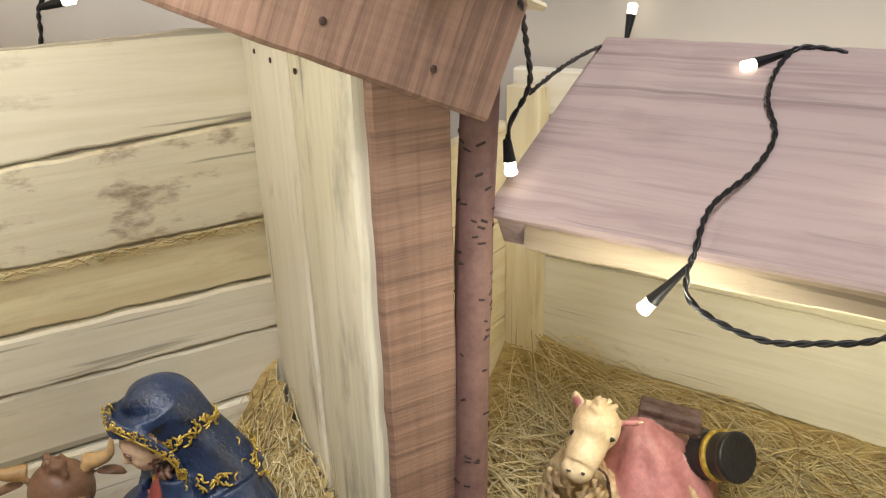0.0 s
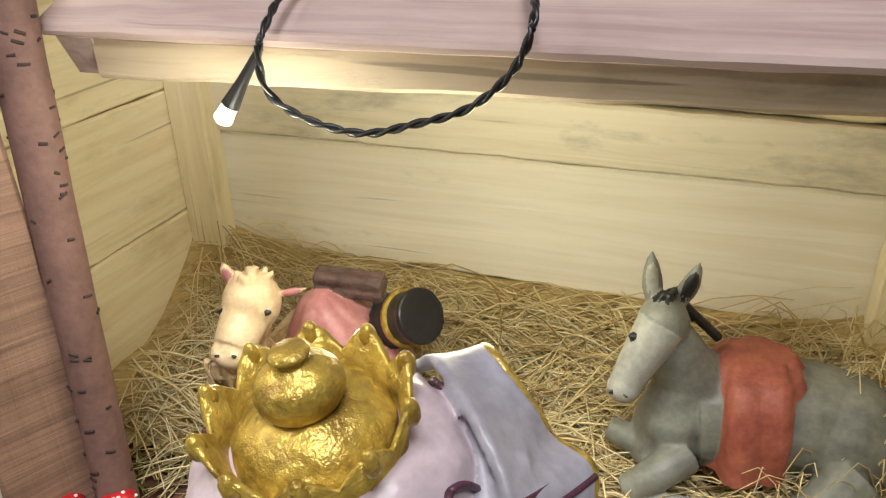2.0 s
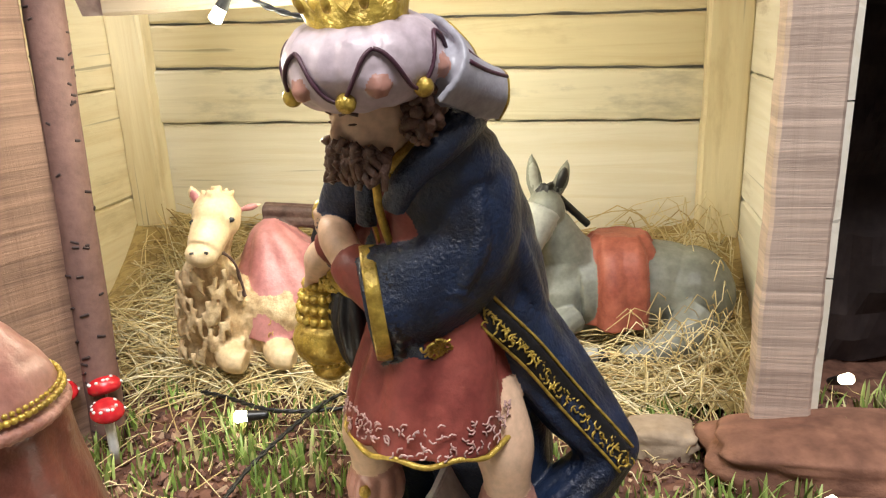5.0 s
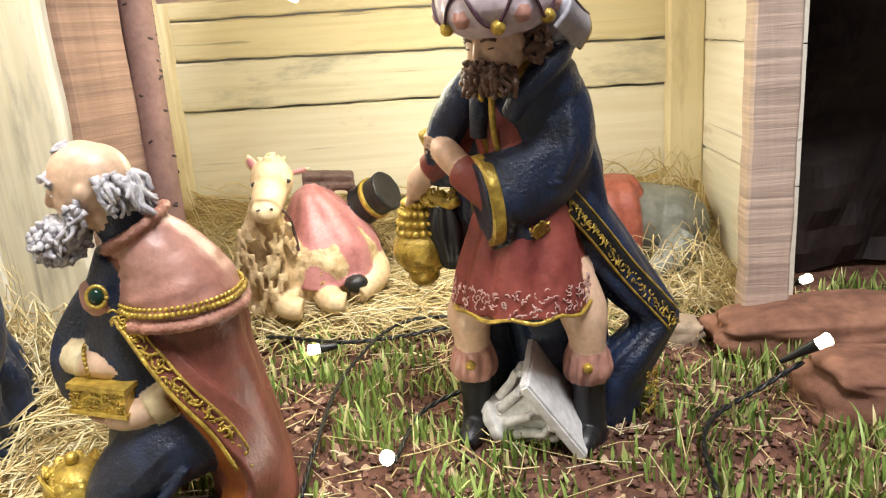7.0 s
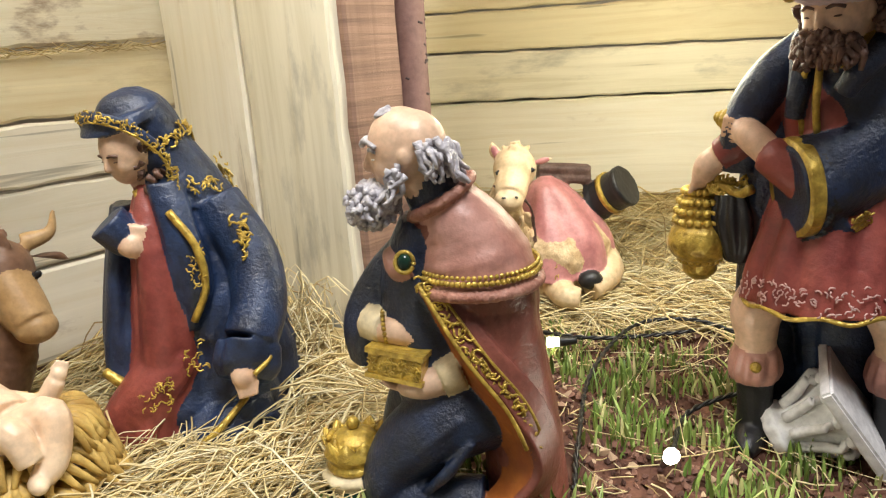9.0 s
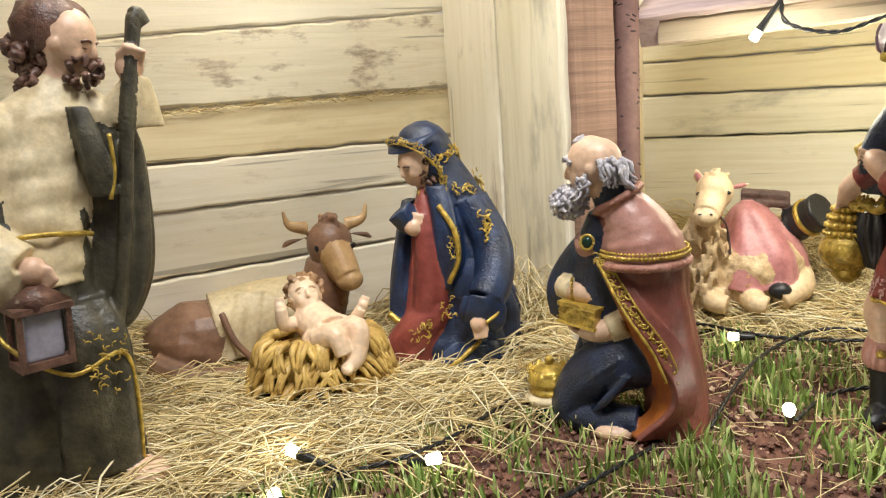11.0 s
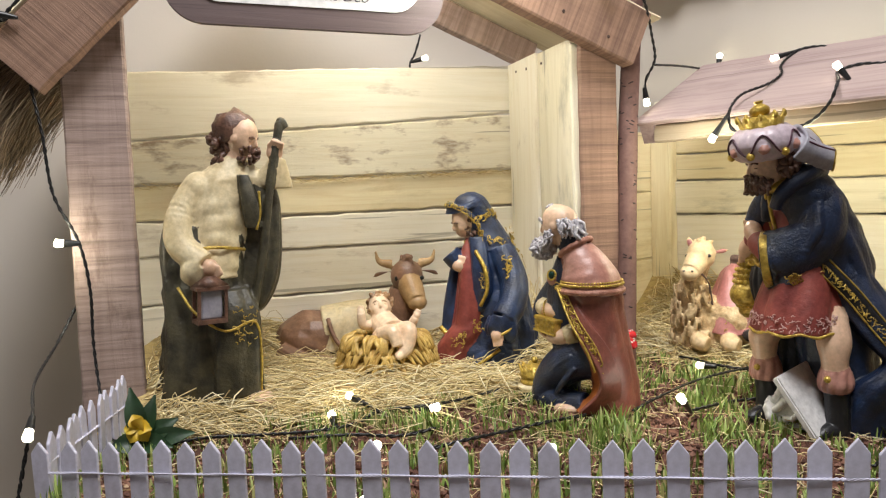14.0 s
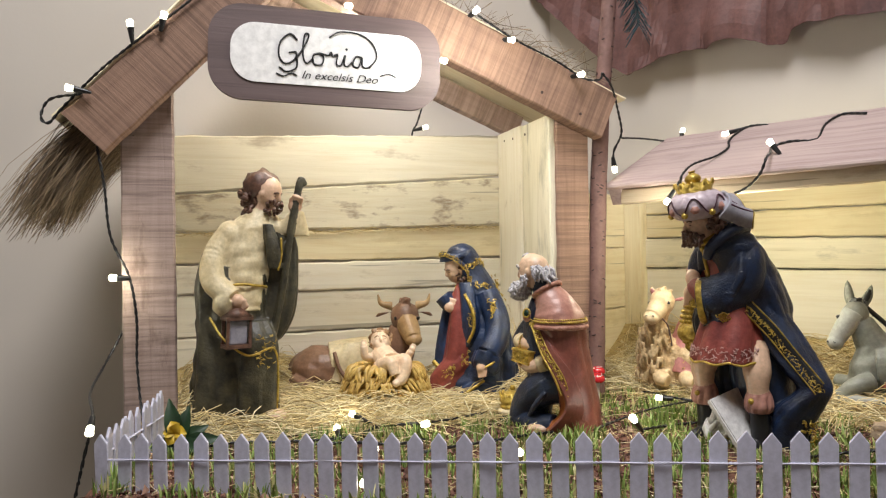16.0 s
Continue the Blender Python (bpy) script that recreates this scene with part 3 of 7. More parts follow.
def mitt(bm, place, direction, size, mat):
    """A small moulded hand: palm with four ridges and a thumb."""
    d = Vector(direction).normalized()
    side = d.cross(Vector((0.2, 0.9, 0.3))).normalized()
    p = Vector(place)
    blob(bm, tuple(p), size, size * 0.8, size, mat, (0, 0, 0), 12, 8)
    for k in range(4):
        o = side * size * (k - 1.5) * 0.42
        tube(bm, [p + o, p + o + d * size * 1.1, p + o + d * size * 1.7], size * 0.30, mat, 6, 3, size * 0.22)
    tube(bm, [p, p + side * size * 0.9 + d * size * 0.6, p + side * size * 0.7 + d * size * 1.2], size * 0.28, mat, 6, 3, size * 0.2)


def hem(bm, points, r, mat, n=6):
    tube(bm, points, r, mat, 6, n)


def gold_marks(bm, centre, normal_dir, width, height, count, mat, seed, size=0.0016):
    """Raised gilt ornament: small scrolls scattered over a patch of cloth."""
    rnd = random.Random(seed)
    nrm = Vector(normal_dir).normalized()
    side = nrm.cross(Vector((0, 0, 1))).normalized()
    up = side.cross(nrm)
    for _ in range(count):
        p = Vector(centre) + side * rnd.uniform(-width, width) + up * rnd.uniform(-height, height)
        a = rnd.uniform(0, 6.28)
        d1, d2 = side * math.cos(a) + up * math.sin(a), side * math.cos(a + 1.4) + up * math.sin(a + 1.4)
        tube(bm, [p - d1 * size * 1.3, p + d2 * size * 0.8, p + d1 * size * 1.3], size * 0.33, mat, 5, 2)


def ribbon(bm, points, width_dir, width, thick, mat, n=6):
    """A flat band with thickness along a smooth line."""
    pts = [Vector(q[:3]) for q in spline(points, n)]
    w = Vector(width_dir).normalized() * width / 2
    rings = []
    for i, q in enumerate(pts):
        d = (pts[min(i + 1, len(pts) - 1)] - pts[max(i - 1, 0)]).normalized()
        t_ = d.cross(w).normalized() * thick / 2
        rings.append([bm.verts.new(q + s) for s in (w + t_, w - t_, -w - t_, -w + t_)])
    for a, b in zip(rings, rings[1:]):
        for k in range(4):
            f = bm.faces.new((a[k], a[(k + 1) % 4], b[(k + 1) % 4], b[k]))
            f.material_index, f.smooth = mat, True
    for e in (rings[0], rings[-1]):
        bm.faces.new(e).material_index = mat


def crown(bm, centre, r, height, mat, tilt=(0, 0, 0), points=9):
    """A ring of pointed leaves with a bead on each, round a domed cap."""
    m = pose(*centre, *tilt)
    seg = points * 4
    outer = []
    for k in range(seg):
        a = 2 * math.pi * k / seg
        up = height * (0.45 + 0.55 * abs(math.cos(a * points / 2)) ** 1.5)
        rr = r * (1 + 0.16 * up / height)
        outer.append([bm.verts.new(m @ Vector((q * math.cos(a), q * math.sin(a), z))) for q, z in ((r * 1.02, -height * 0.35), (r * 1.1, -height * 0.15), (r * 0.98, 0), (rr, up), (rr * 0.93, up * 0.98), (r * 0.88, 0))])
    for k in range(seg):
        a, b = outer[k], outer[(k + 1) % seg]
        for j in range(5):
            f = bm.faces.new((a[j], b[j], b[j + 1], a[j + 1]))
            f.material_index, f.smooth = mat, True


# man standing with staff and lantern
bm = bmesh.new()
C, O, K, H, G, B, W = 0, 1, 2, 3, 4, 5, 6
skin(bm, [(-0.020, 0, 0.010, 0.046, 0.034), (-0.021, 0, 0.05, 0.043, 0.032), (-0.023, 0, 0.10, 0.040, 0.031), (-0.022, 0, 0.145, 0.039, 0.029), (-0.020, 0, 0.175, 0.035, 0.026)], O, 6, folds=9, depth=0.06, seg=48, wob=0.12, seed=2)
skin(bm, [(-0.018, -0.004, 0.128, 0.030, 0.029), (-0.017, -0.004, 0.155, 0.029, 0.027), (-0.014, -0.002, 0.185, 0.029, 0.026), (-0.008, 0, 0.213, 0.029, 0.023), (-0.003, 0, 0.228, 0.020, 0.017), (0.000, -0.001, 0.238, 0.010, 0.010)], C, 6, folds=11, depth=0.035, seg=48, wob=0.10, seed=5)
skin(bm, [(0.012, 0.004, 0.228, 0.008, 0.014), (0.021, 0.003, 0.205, 0.019, 0.018), (0.023, 0.002, 0.165, 0.021, 0.017), (0.019, 0.002, 0.125, 0.023, 0.018), (0.016, 0.002, 0.098, 0.015, 0.014), (0.013, 0.003, 0.086, 0.003, 0.003)], O, 6, folds=7, depth=0.10, seg=40)
skin(bm, [(0.010, -0.020, 0.220, 0.005, 0.006), (0.016, -0.024, 0.195, 0.008, 0.006), (0.019, -0.023, 0.172, 0.007, 0.005)], O, 5, folds=5, depth=0.1)
skin(bm, [(-0.002, -0.020, 0.118, 0.016, 0.010, 0, 10), (0.002, -0.026, 0.095, 0.022, 0.013), (0.003, -0.026, 0.055, 0.023, 0.014), (0.004, -0.024, 0.020, 0.024, 0.015)], O, 6, folds=6, depth=0.10, seg=36)
skin(bm, [(-0.044, 0.004, 0.19, 0.014, 0.02), (-0.055, 0.004, 0.155, 0.010, 0.02), (-0.050, 0.0, 0.12, 0.012, 0.022), (-0.045, -0.01, 0.06, 0.014, 0.02), (-0.048, -0.01, 0.012, 0.016, 0.02)], O, 5, folds=5, depth=0.08)
blob(bm, (-0.030, -0.008, 0.208), 0.015, 0.016, 0.017, C)
tube(bm, [(-0.028, -0.006, 0.212), (-0.044, -0.016, 0.186), (-0.044, -0.026, 0.160), (-0.024, -0.035, 0.142)], 0.015, C, 16, 6, 0.0115)
skin(bm, [(-0.027, -0.034, 0.143, 0.011, 0.012, 60), (-0.034, -0.032, 0.133, 0.013, 0.013, 50), (-0.036, -0.03, 0.124, 0.010, 0.010, 40)], C, 4, folds=5, depth=0.08)
mitt(bm, (-0.018, -0.039, 0.139), (0.6, -0.2, -0.7), 0.0075, K)
tube(bm, [(0.008, 0.0, 0.222), (0.026, -0.006, 0.214), (0.040, -0.012, 0.228)], 0.013, C, 14, 5, 0.009)
skin(bm, [(0.041, -0.012, 0.234, 0.007, 0.007), (0.043, -0.010, 0.220, 0.009, 0.009), (0.044, -0.009, 0.207, 0.011, 0.010)], C, 4, folds=5, depth=0.08)
mitt(bm, (0.038, -0.015, 0.240), (0.2, -0.6, 0.7), 0.0078, K)
tube(bm, [(0.047, -0.014, 0.262), (0.043, -0.016, 0.268), (0.041, -0.017, 0.258), (0.034, -0.019, 0.21), (0.028, -0.019, 0.15), (0.020, -0.018, 0.10), (0.012, -0.016, 0.05)], 0.0048, O, 9, 5, 0.0035)
tube(bm, [(0.0, -0.002, 0.222), (0.004, -0.004, 0.244)], 0.0095, K, 14, 3)
visage(bm, (0.0085, -0.006, 0.2535), 0.0165, -26, 20, K, H)
blob(bm, (0.0015, 0.0005, 0.262), 0.0195, 0.0185, 0.0195, H, lump=0.25, freq=2.5, seed=3)
curls(bm, (-0.004, 0.004, 0.257), (0.0165, 0.015, 0.019), 46, 0.0032, H, 4)
curls(bm, (-0.012, -0.004, 0.242), (0.007, 0.008, 0.012), 16, 0.003, H, 5)
curls(bm, (0.014, -0.011, 0.238), (0.0085, 0.0085, 0.0075), 40, 0.0024, B, 6)
hem(bm, [(-0.046, -0.030, 0.122), (-0.03, -0.044, 0.1), (-0.005, -0.042, 0.082), (0.02, -0.036, 0.088), (0.026, -0.03, 0.06), (0.026, -0.03, 0.02)], 0.0013, G)
hem(bm, [(-0.044, -0.020, 0.150), (-0.02, -0.034, 0.156), (0.004, -0.026, 0.154), (0.011, -0.018, 0.152)], 0.0016, G)
hem(bm, [(0.024, -0.027, 0.205), (0.025, -0.026, 0.185), (0.022, -0.027, 0.170)], 0.0012, G)
gold_marks(bm, (0.012, -0.042, 0.085), (0.2, -1, 0), 0.010, 0.018, 40, G, 3, 0.0013)
blob(bm, (0.026, -0.032, 0.016), 0.013, 0.016, 0.007, K, (0, 0, 30))
lm = pose(-0.018, -0.043, 0.108, 0, 0, 18)
for (a, b, c, d, e, f, mt) in [(-0.013, 0.013, -0.011, 0.011, -0.017, -0.013, B), (-0.014, 0.014, -0.012, 0.012, 0.012, 0.015, B), (-0.009, 0.009, -0.0085, 0.0085, -0.013, 0.012, W)] + [(sx * 0.0115 - 0.0014, sx * 0.0115 + 0.0014, sy * 0.0095 - 0.0014, sy * 0.0095 + 0.0014, -0.014, 0.013, B) for sx in (-1, 1) for sy in (-1, 1)]:
    made = bmesh.ops.create_cube(bm, size=1, matrix=lm @ Matrix.Translation(((a + b) / 2, (c + d) / 2, (e + f) / 2)) @ Matrix.Diagonal((b - a, d - c, f - e, 1)))["verts"]
    for q in {q for v in made for q in v.link_faces}:
        q.material_index = mt
loft(bm, [(*(lm @ Vector((0, 0, 0.015))), 0.017, 0.014), (*(lm @ Vector((0, 0, 0.024))), 0.004, 0.004)], B, 4)
# he leans towards his staff
for v in bm.verts:
    v.co.x -= 0.013 * (1 - v.co.z / 0.26)
statue("standing_figurine", bm, [CREAM, OLIVE, SKIN, HAIR, GOLD, HAIR, GREYCLOTH], pose(-0.315, 0.205, 0.0, 0, 0, 25.7), "painted resin bearded man in cream tunic holding staff and lantern")

# woman kneeling in a blue mantle
bm = bmesh.new()
BL, RD, SK, GD, HR = range(5)
skin(bm, [(0.010, 0.002, 0.0, 0.049, 0.038), (0.014, 0.002, 0.03, 0.046, 0.036), (0.017, 0.003, 0.065, 0.039, 0.033), (0.016, 0.003, 0.10, 0.032, 0.028), (0.013, 0.003, 0.13, 0.026, 0.024), (0.008, 0.003, 0.155, 0.018, 0.019)], BL, 6, folds=8, depth=[0.10] * 12 + [0.05] * 30, seg=52, wob=0.10)
limb(bm, [(-0.004, -0.020, 0.058, 0.014), (-0.018, -0.024, 0.044, 0.015), (-0.034, -0.020, 0.026, 0.014), (-0.040, -0.016, 0.006, 0.013)], RD, 22, 6, 5, 0.06)
skin(bm, [(-0.024, -0.012, -0.002, 0.023, 0.027), (-0.021, -0.012, 0.02, 0.022, 0.025), (-0.011, -0.014, 0.055, 0.017, 0.022), (-0.006, -0.014, 0.10, 0.015, 0.018), (-0.006, -0.011, 0.132, 0.011, 0.013), (-0.006, -0.008, 0.148, 0.006, 0.007)], RD, 6, folds=6, depth=0.07, seg=40)
skin(bm, [(-0.020, 0.006, 0.138, 0.006, 0.012), (-0.026, 0.004, 0.11, 0.007, 0.018), (-0.030, 0.004, 0.075, 0.010, 0.022), (-0.034, 0.004, 0.048, 0.009, 0.022)], BL, 5, folds=5, depth=0.12, seg=30)
skin(bm, [(0.016, -0.030, -0.002, 0.034, 0.022), (0.014, -0.032, 0.012, 0.030, 0.018), (0.024, -0.028, 0.03, 0.016, 0.014)], BL, 5, folds=6, depth=0.12, seg=36)
skin(bm, [(0.002, -0.014, 0.150, 0.009, 0.012), (0.006, -0.024, 0.125, 0.009, 0.010), (0.009, -0.027, 0.095, 0.010, 0.009), (0.005, -0.026, 0.072, 0.004, 0.004)], BL, 5, folds=4, depth=0.12, seg=26)
tube(bm, [(0.026, -0.010, 0.135), (0.040, -0.022, 0.105), (0.040, -0.034, 0.082), (0.032, -0.043, 0.066)], 0.0150, BL, 18, 6, 0.0145)
skin(bm, [(0.031, -0.044, 0.064, 0.016, 0.013, 20, -30), (0.028, -0.046, 0.052, 0.017, 0.012, 20, -30), (0.026, -0.046, 0.045, 0.013, 0.008, 20, -30)], BL, 4, folds=5, depth=0.1)
mitt(bm, (0.025, -0.053, 0.050), (0.1, -0.3, -1), 0.0065, SK)
tube(bm, [(-0.006, -0.010, 0.128), (-0.018, -0.016, 0.122), (-0.028, -0.017, 0.133)], 0.009, BL, 14, 5, 0.011)
mitt(bm, (-0.018, -0.024, 0.120), (0.35, 0.0, 1), 0.0065, SK)
tube(bm, [(-0.004, -0.004, 0.14), (-0.010, -0.006, 0.158)], 0.007, SK, 12, 3)
visage(bm, (-0.0130, -0.010, 0.1655), 0.0145, 214, 22, SK, HR)
skin(bm, [(0.016, 0.004, 0.135, 0.025, 0.026), (0.008, 0.004, 0.155, 0.021, 0.022), (-0.001, 0.003, 0.170, 0.0205, 0.0205), (-0.006, 0.001, 0.184, 0.0195, 0.0195), (-0.007, 0.000, 0.193, 0.014, 0.014), (-0.006, 0.0, 0.198, 0.004, 0.004)], BL, 5, folds=5, depth=0.03, seg=36)
skin(bm, [(-0.012, -0.006, 0.187, 0.020, 0.017, -14, 10), (-0.014, -0.007, 0.180, 0.0205, 0.0175, -14, 10)], BL, 3)
band = [(-0.0295, 0.004, 0.179), (-0.0315, -0.008, 0.1845), (-0.0235, -0.0215, 0.1850), (-0.0090, -0.0250, 0.1785), (0.0030, -0.0230, 0.1660), (0.0070, -0.0215, 0.1520), (0.0030, -0.0245, 0.1380)]
ribbon(bm, band, (0.35, 0.1, 0.9), 0.0058, 0.0022, BL, 8)
for k, q in enumerate(spline(band, 6)):
    gold_marks(bm, (q[0], q[1] - 0.0010, q[2]), (-0.3, -1, 0.2), 0.0022, 0.0022, 5, GD, 210 + k, 0.0013)
hem(bm, [(x, y - 0.0008, z - 0.0028) for x, y, z in band], 0.0007, GD)
curls(bm, (-0.003, -0.017, 0.157), (0.006, 0.005, 0.012), 18, 0.0022, HR, 9)
hem(bm, [(-0.012, -0.012, 0.146), (-0.007, -0.020, 0.130), (-0.003, -0.014, 0.146)], 0.0018, GD)
hem(bm, [(0.002, -0.030, 0.136), (0.012, -0.037, 0.118), (0.014, -0.036, 0.096), (0.006, -0.034, 0.078)], 0.0022, GD)
hem(bm, [(-0.022, -0.042, 0.003), (-0.012, -0.050, 0.010), (0.008, -0.050, 0.022), (0.026, -0.042, 0.034)], 0.0018, GD)
hem(bm, [(-0.020, -0.044, 0.000), (0.000, -0.056, 0.001), (0.022, -0.053, 0.0)], 0.0022, GD)
hem(bm, [(0.046, -0.042, 0.07), (0.040, -0.052, 0.058), (0.030, -0.058, 0.052)], 0.0014, GD)
hem(bm, [(-0.042, -0.012, 0.052), (-0.034, -0.018, 0.046), (-0.028, -0.022, 0.045)], 0.003, GD)
gold_marks(bm, (0.036, -0.034, 0.118), (0.5, -1, 0.2), 0.004, 0.011, 26, GD, 11, 0.002)
for k in range(9):
    a = -1.7 + 0.28 * k
    gold_marks(bm, (-0.001 + 0.0212 * math.cos(a), 0.003 + 0.0212 * math.sin(a), 0.172 - 0.004 * math.sin(3 * a)), (math.cos(a), math.sin(a), 0.2), 0.003, 0.003, 6, GD, 240 + k, 0.0018)
    gold_marks(bm, (0.011 + 0.0262 * math.cos(a), 0.004 + 0.0262 * math.sin(a), 0.143 + 0.005 * math.sin(4 * a)), (math.cos(a), math.sin(a), 0.35), 0.003, 0.004, 5, GD, 260 + k, 0.0018)
gold_marks(bm, (-0.018, -0.0395, 0.044), (-0.3, -1, 0.35), 0.008, 0.008, 34, GD, 12, 0.0012)
gold_marks(bm, (-0.034, -0.041, 0.014), (-0.3, -1, 0.2), 0.012, 0.007, 26, GD, 13, 0.0013)
gold_marks(bm, (0.011, -0.038, 0.108), (0, -1, 0.1), 0.004, 0.012, 22, GD, 14, 0.0012)
gold_marks(bm, (0.004, -0.038, 0.06), (0, -1, 0.1), 0.005, 0.008, 16, GD, 15, 0.0014)
gold_marks(bm, (0.038, 0.0, 0.14), (1, -0.5, 0.5), 0.008, 0.02, 20, GD, 16, 0.0016)
statue("kneeling_woman_figurine", bm, [BLUE, RED, SKIN, GOLD, HAIR], pose(-0.115, 0.365, 0.0, 0, 0, 0.4), "painted resin kneeling woman in hooded blue mantle and red dress")

# old king kneeling with a casket; he faces -x
bm = bmesh.new()
MA, RO, FU, NV, SK, GH, GD, OR, WH, GM = range(10)
skin(bm, [(0.025, 0.012, 0.000, 0.0195, 0.028), (0.0235, 0.012, 0.03, 0.0185, 0.028), (0.019, 0.010, 0.06, 0.0185, 0.027), (0.013, 0.008, 0.09, 0.020, 0.026), (0.008, 0.006, 0.112, 0.023, 0.026), (-0.003, 0.004, 0.135, 0.016, 0.017)], MA, 6, folds=6, depth=0.035, seg=52, wob=0.05)
skin(bm, [(0.0075, 0.004, 0.1095, 0.0262, 0.0280, 0), (0.0055, 0.004, 0.121, 0.0238, 0.0255, -6), (0.0005, 0.003, 0.134, 0.0185, 0.020, -16), (-0.005, 0.002, 0.143, 0.0135, 0.015, -28)], RO, 6, folds=4, depth=0.015, seg=44, wob=0.04)
ring = lambda c, rx, ry, tilt, n, r, mat: [blob(bm, tuple(Vector(c) + Euler((0, radians(tilt), 0)).to_matrix() @ Vector((rx * math.cos(2 * math.pi * k / n), ry * math.sin(2 * math.pi * k / n), 0))), r, r, r * 0.95, mat, seg=8, rings=6, lump=0.25, freq=2, seed=k) for k in range(n)]
ring((0.0075, 0.004, 0.1080), 0.0262, 0.0280, 0, 46, 0.0029, FU)
ring((-0.006, 0.002, 0.1455), 0.0148, 0.0160, -30, 34, 0.0027, FU)
ring((0.0073, 0.004, 0.1135), 0.0266, 0.0284, 0, 72, 0.0014, GD)
ring((0.0072, 0.004, 0.1160), 0.0262, 0.0280, 0, 72, 0.0010, GD)
limb(bm, [(-0.006, 0.002, 0.140, 0.0125), (-0.009, 0.001, 0.148, 0.0125), (-0.011, 0.0, 0.156, 0.0122)], NV, 20)
limb(bm, [(-0.010, 0.0, 0.148, 0.0105), (-0.016, -0.002, 0.160, 0.0110)], SK, 16, 4)
visage(bm, (-0.0205, -0.003, 0.1650), 0.0160, 184, 10, SK, GH)
blob(bm, (-0.0160, -0.003, 0.1685), 0.0138, 0.0135, 0.0138, SK)
rnd = random.Random(31)
for side in (-1, 1):
    roots = [(-0.0150 + rnd.uniform(-0.002, 0.010), -0.003 + side * rnd.uniform(0.0105, 0.0140), 0.1700 + rnd.uniform(-0.004, 0.001)) for k in range(26)]
    locks(bm, roots, (0.35, 0.1 * side, -1), 0.013, 0.0017, GH, 33 + side)
    locks(bm, [(-0.0225 + rnd.uniform(-0.003, 0.003), -0.003 + side * 0.0130, 0.158 + rnd.uniform(-0.003, 0.004)) for k in range(10)], (-0.5, 0.0, -1), 0.014, 0.0017, GH, 43 + side)
    tube(bm, [(-0.0365, -0.003 + side * 0.0022, 0.1695), (-0.0350, -0.003 + side * 0.0060, 0.1715), (-0.0305, -0.003 + side * 0.0105, 0.1690)], 0.0014, GH, 7, 4, 0.0009)
locks(bm, [(-0.0035 + rnd.uniform(-0.002, 0.001), -0.003 + rnd.uniform(-0.011, 0.011), 0.1675 + rnd.uniform(-0.004, 0.002)) for k in range(26)], (0.35, 0.0, -1), 0.014, 0.0022, GH, 37)
curls(bm, (-0.0345, -0.003, 0.1440), (0.0100, 0.0120, 0.0085), 150, 0.0018, GH, 22)
blob(bm, (-0.0325, -0.003, 0.1460), 0.0095, 0.0115, 0.0095, GH, lump=0.2, freq=4)
locks(bm, [(-0.0375, -0.003 + d, 0.1535) for d in (-0.006, -0.0035, -0.001, 0.0015, 0.004)], (-0.4, 0.0, -1), 0.008, 0.0017, GH, 38)
blob(bm, (-0.0262, -0.004, 0.1815), 0.0044, 0.0038, 0.0024, GH, (0, -25, 0), lump=0.35)
# dark tunic, thighs and calf
limb(bm, [(-0.010, 0.006, 0.134, 0.015), (-0.016, 0.009, 0.110, 0.019), (-0.016, 0.010, 0.085, 0.020), (-0.010, 0.010, 0.058, 0.022)], NV, 26, 6, 7, 0.04)
limb(bm, [(0.012, 0.004, 0.050, 0.0200), (-0.010, -0.001, 0.044, 0.0190), (-0.028, 0.002, 0.031, 0.0165), (-0.039, 0.002, 0.014, 0.0130), (-0.038, 0.002, 0.002, 0.0105)], NV, 28, 7, 4, 0.05)
limb(bm, [(-0.038, 0.000, 0.008, 0.0110), (-0.020, -0.005, 0.008, 0.0115), (0.004, -0.008, 0.008, 0.0105)], NV, 20)
limb(bm, [(0.000, 0.020, 0.060, 0.018), (-0.020, 0.024, 0.048, 0.017), (-0.030, 0.026, 0.020, 0.015), (-0.030, 0.026, 0.0, 0.014)], NV, 24)
for q in ([(-0.004, -0.018, 0.052, 0.002), (-0.020, -0.016, 0.040, 0.0032), (-0.034, -0.006, 0.022, 0.0026)], [(0.000, -0.019, 0.042, 0.002), (-0.012, -0.019, 0.028, 0.003), (-0.022, -0.013, 0.016, 0.002)]):
    limb(bm, q, NV, 10)
blob(bm, (-0.010, -0.016, 0.004), 0.012, 0.007, 0.005, SK, (0, 0, 10))
# sleeves, cream cuffs and moulded fingers round the casket
limb(bm, [(-0.018, 0.016, 0.122, 0.011), (-0.033, 0.020, 0.104, 0.0125), (-0.043, 0.016, 0.086, 0.0120), (-0.046, 0.015, 0.068, 0.0075)], NV, 22, 6, 4, 0.08)
limb(bm, [(-0.042, 0.008, 0.0905, 0.0082), (-0.034, 0.000, 0.0890, 0.0078)], WH, 16, 4)
ring((-0.0345, 0.001, 0.0890), 0.0078, 0.0076, 85, 24, 0.0011, GD)
limb(bm, [(-0.035, 0.001, 0.0885, 0.0064), (-0.028, -0.002, 0.0880, 0.0068), (-0.020, -0.004, 0.0855, 0.0054)], SK, 16)
for k in range(4):
    tube(bm, [(-0.026 + 0.0022 * k, 0.000 - 0.0010 * k, 0.0865), (-0.022 + 0.0024 * k, -0.0045, 0.0850), (-0.020 + 0.0024 * k, -0.0070, 0.0815)], 0.0018, SK, 8, 3, 0.0014)
limb(bm, [(-0.004, -0.008, 0.071, 0.0090), (-0.012, -0.010, 0.068, 0.0080)], WH, 16, 4)
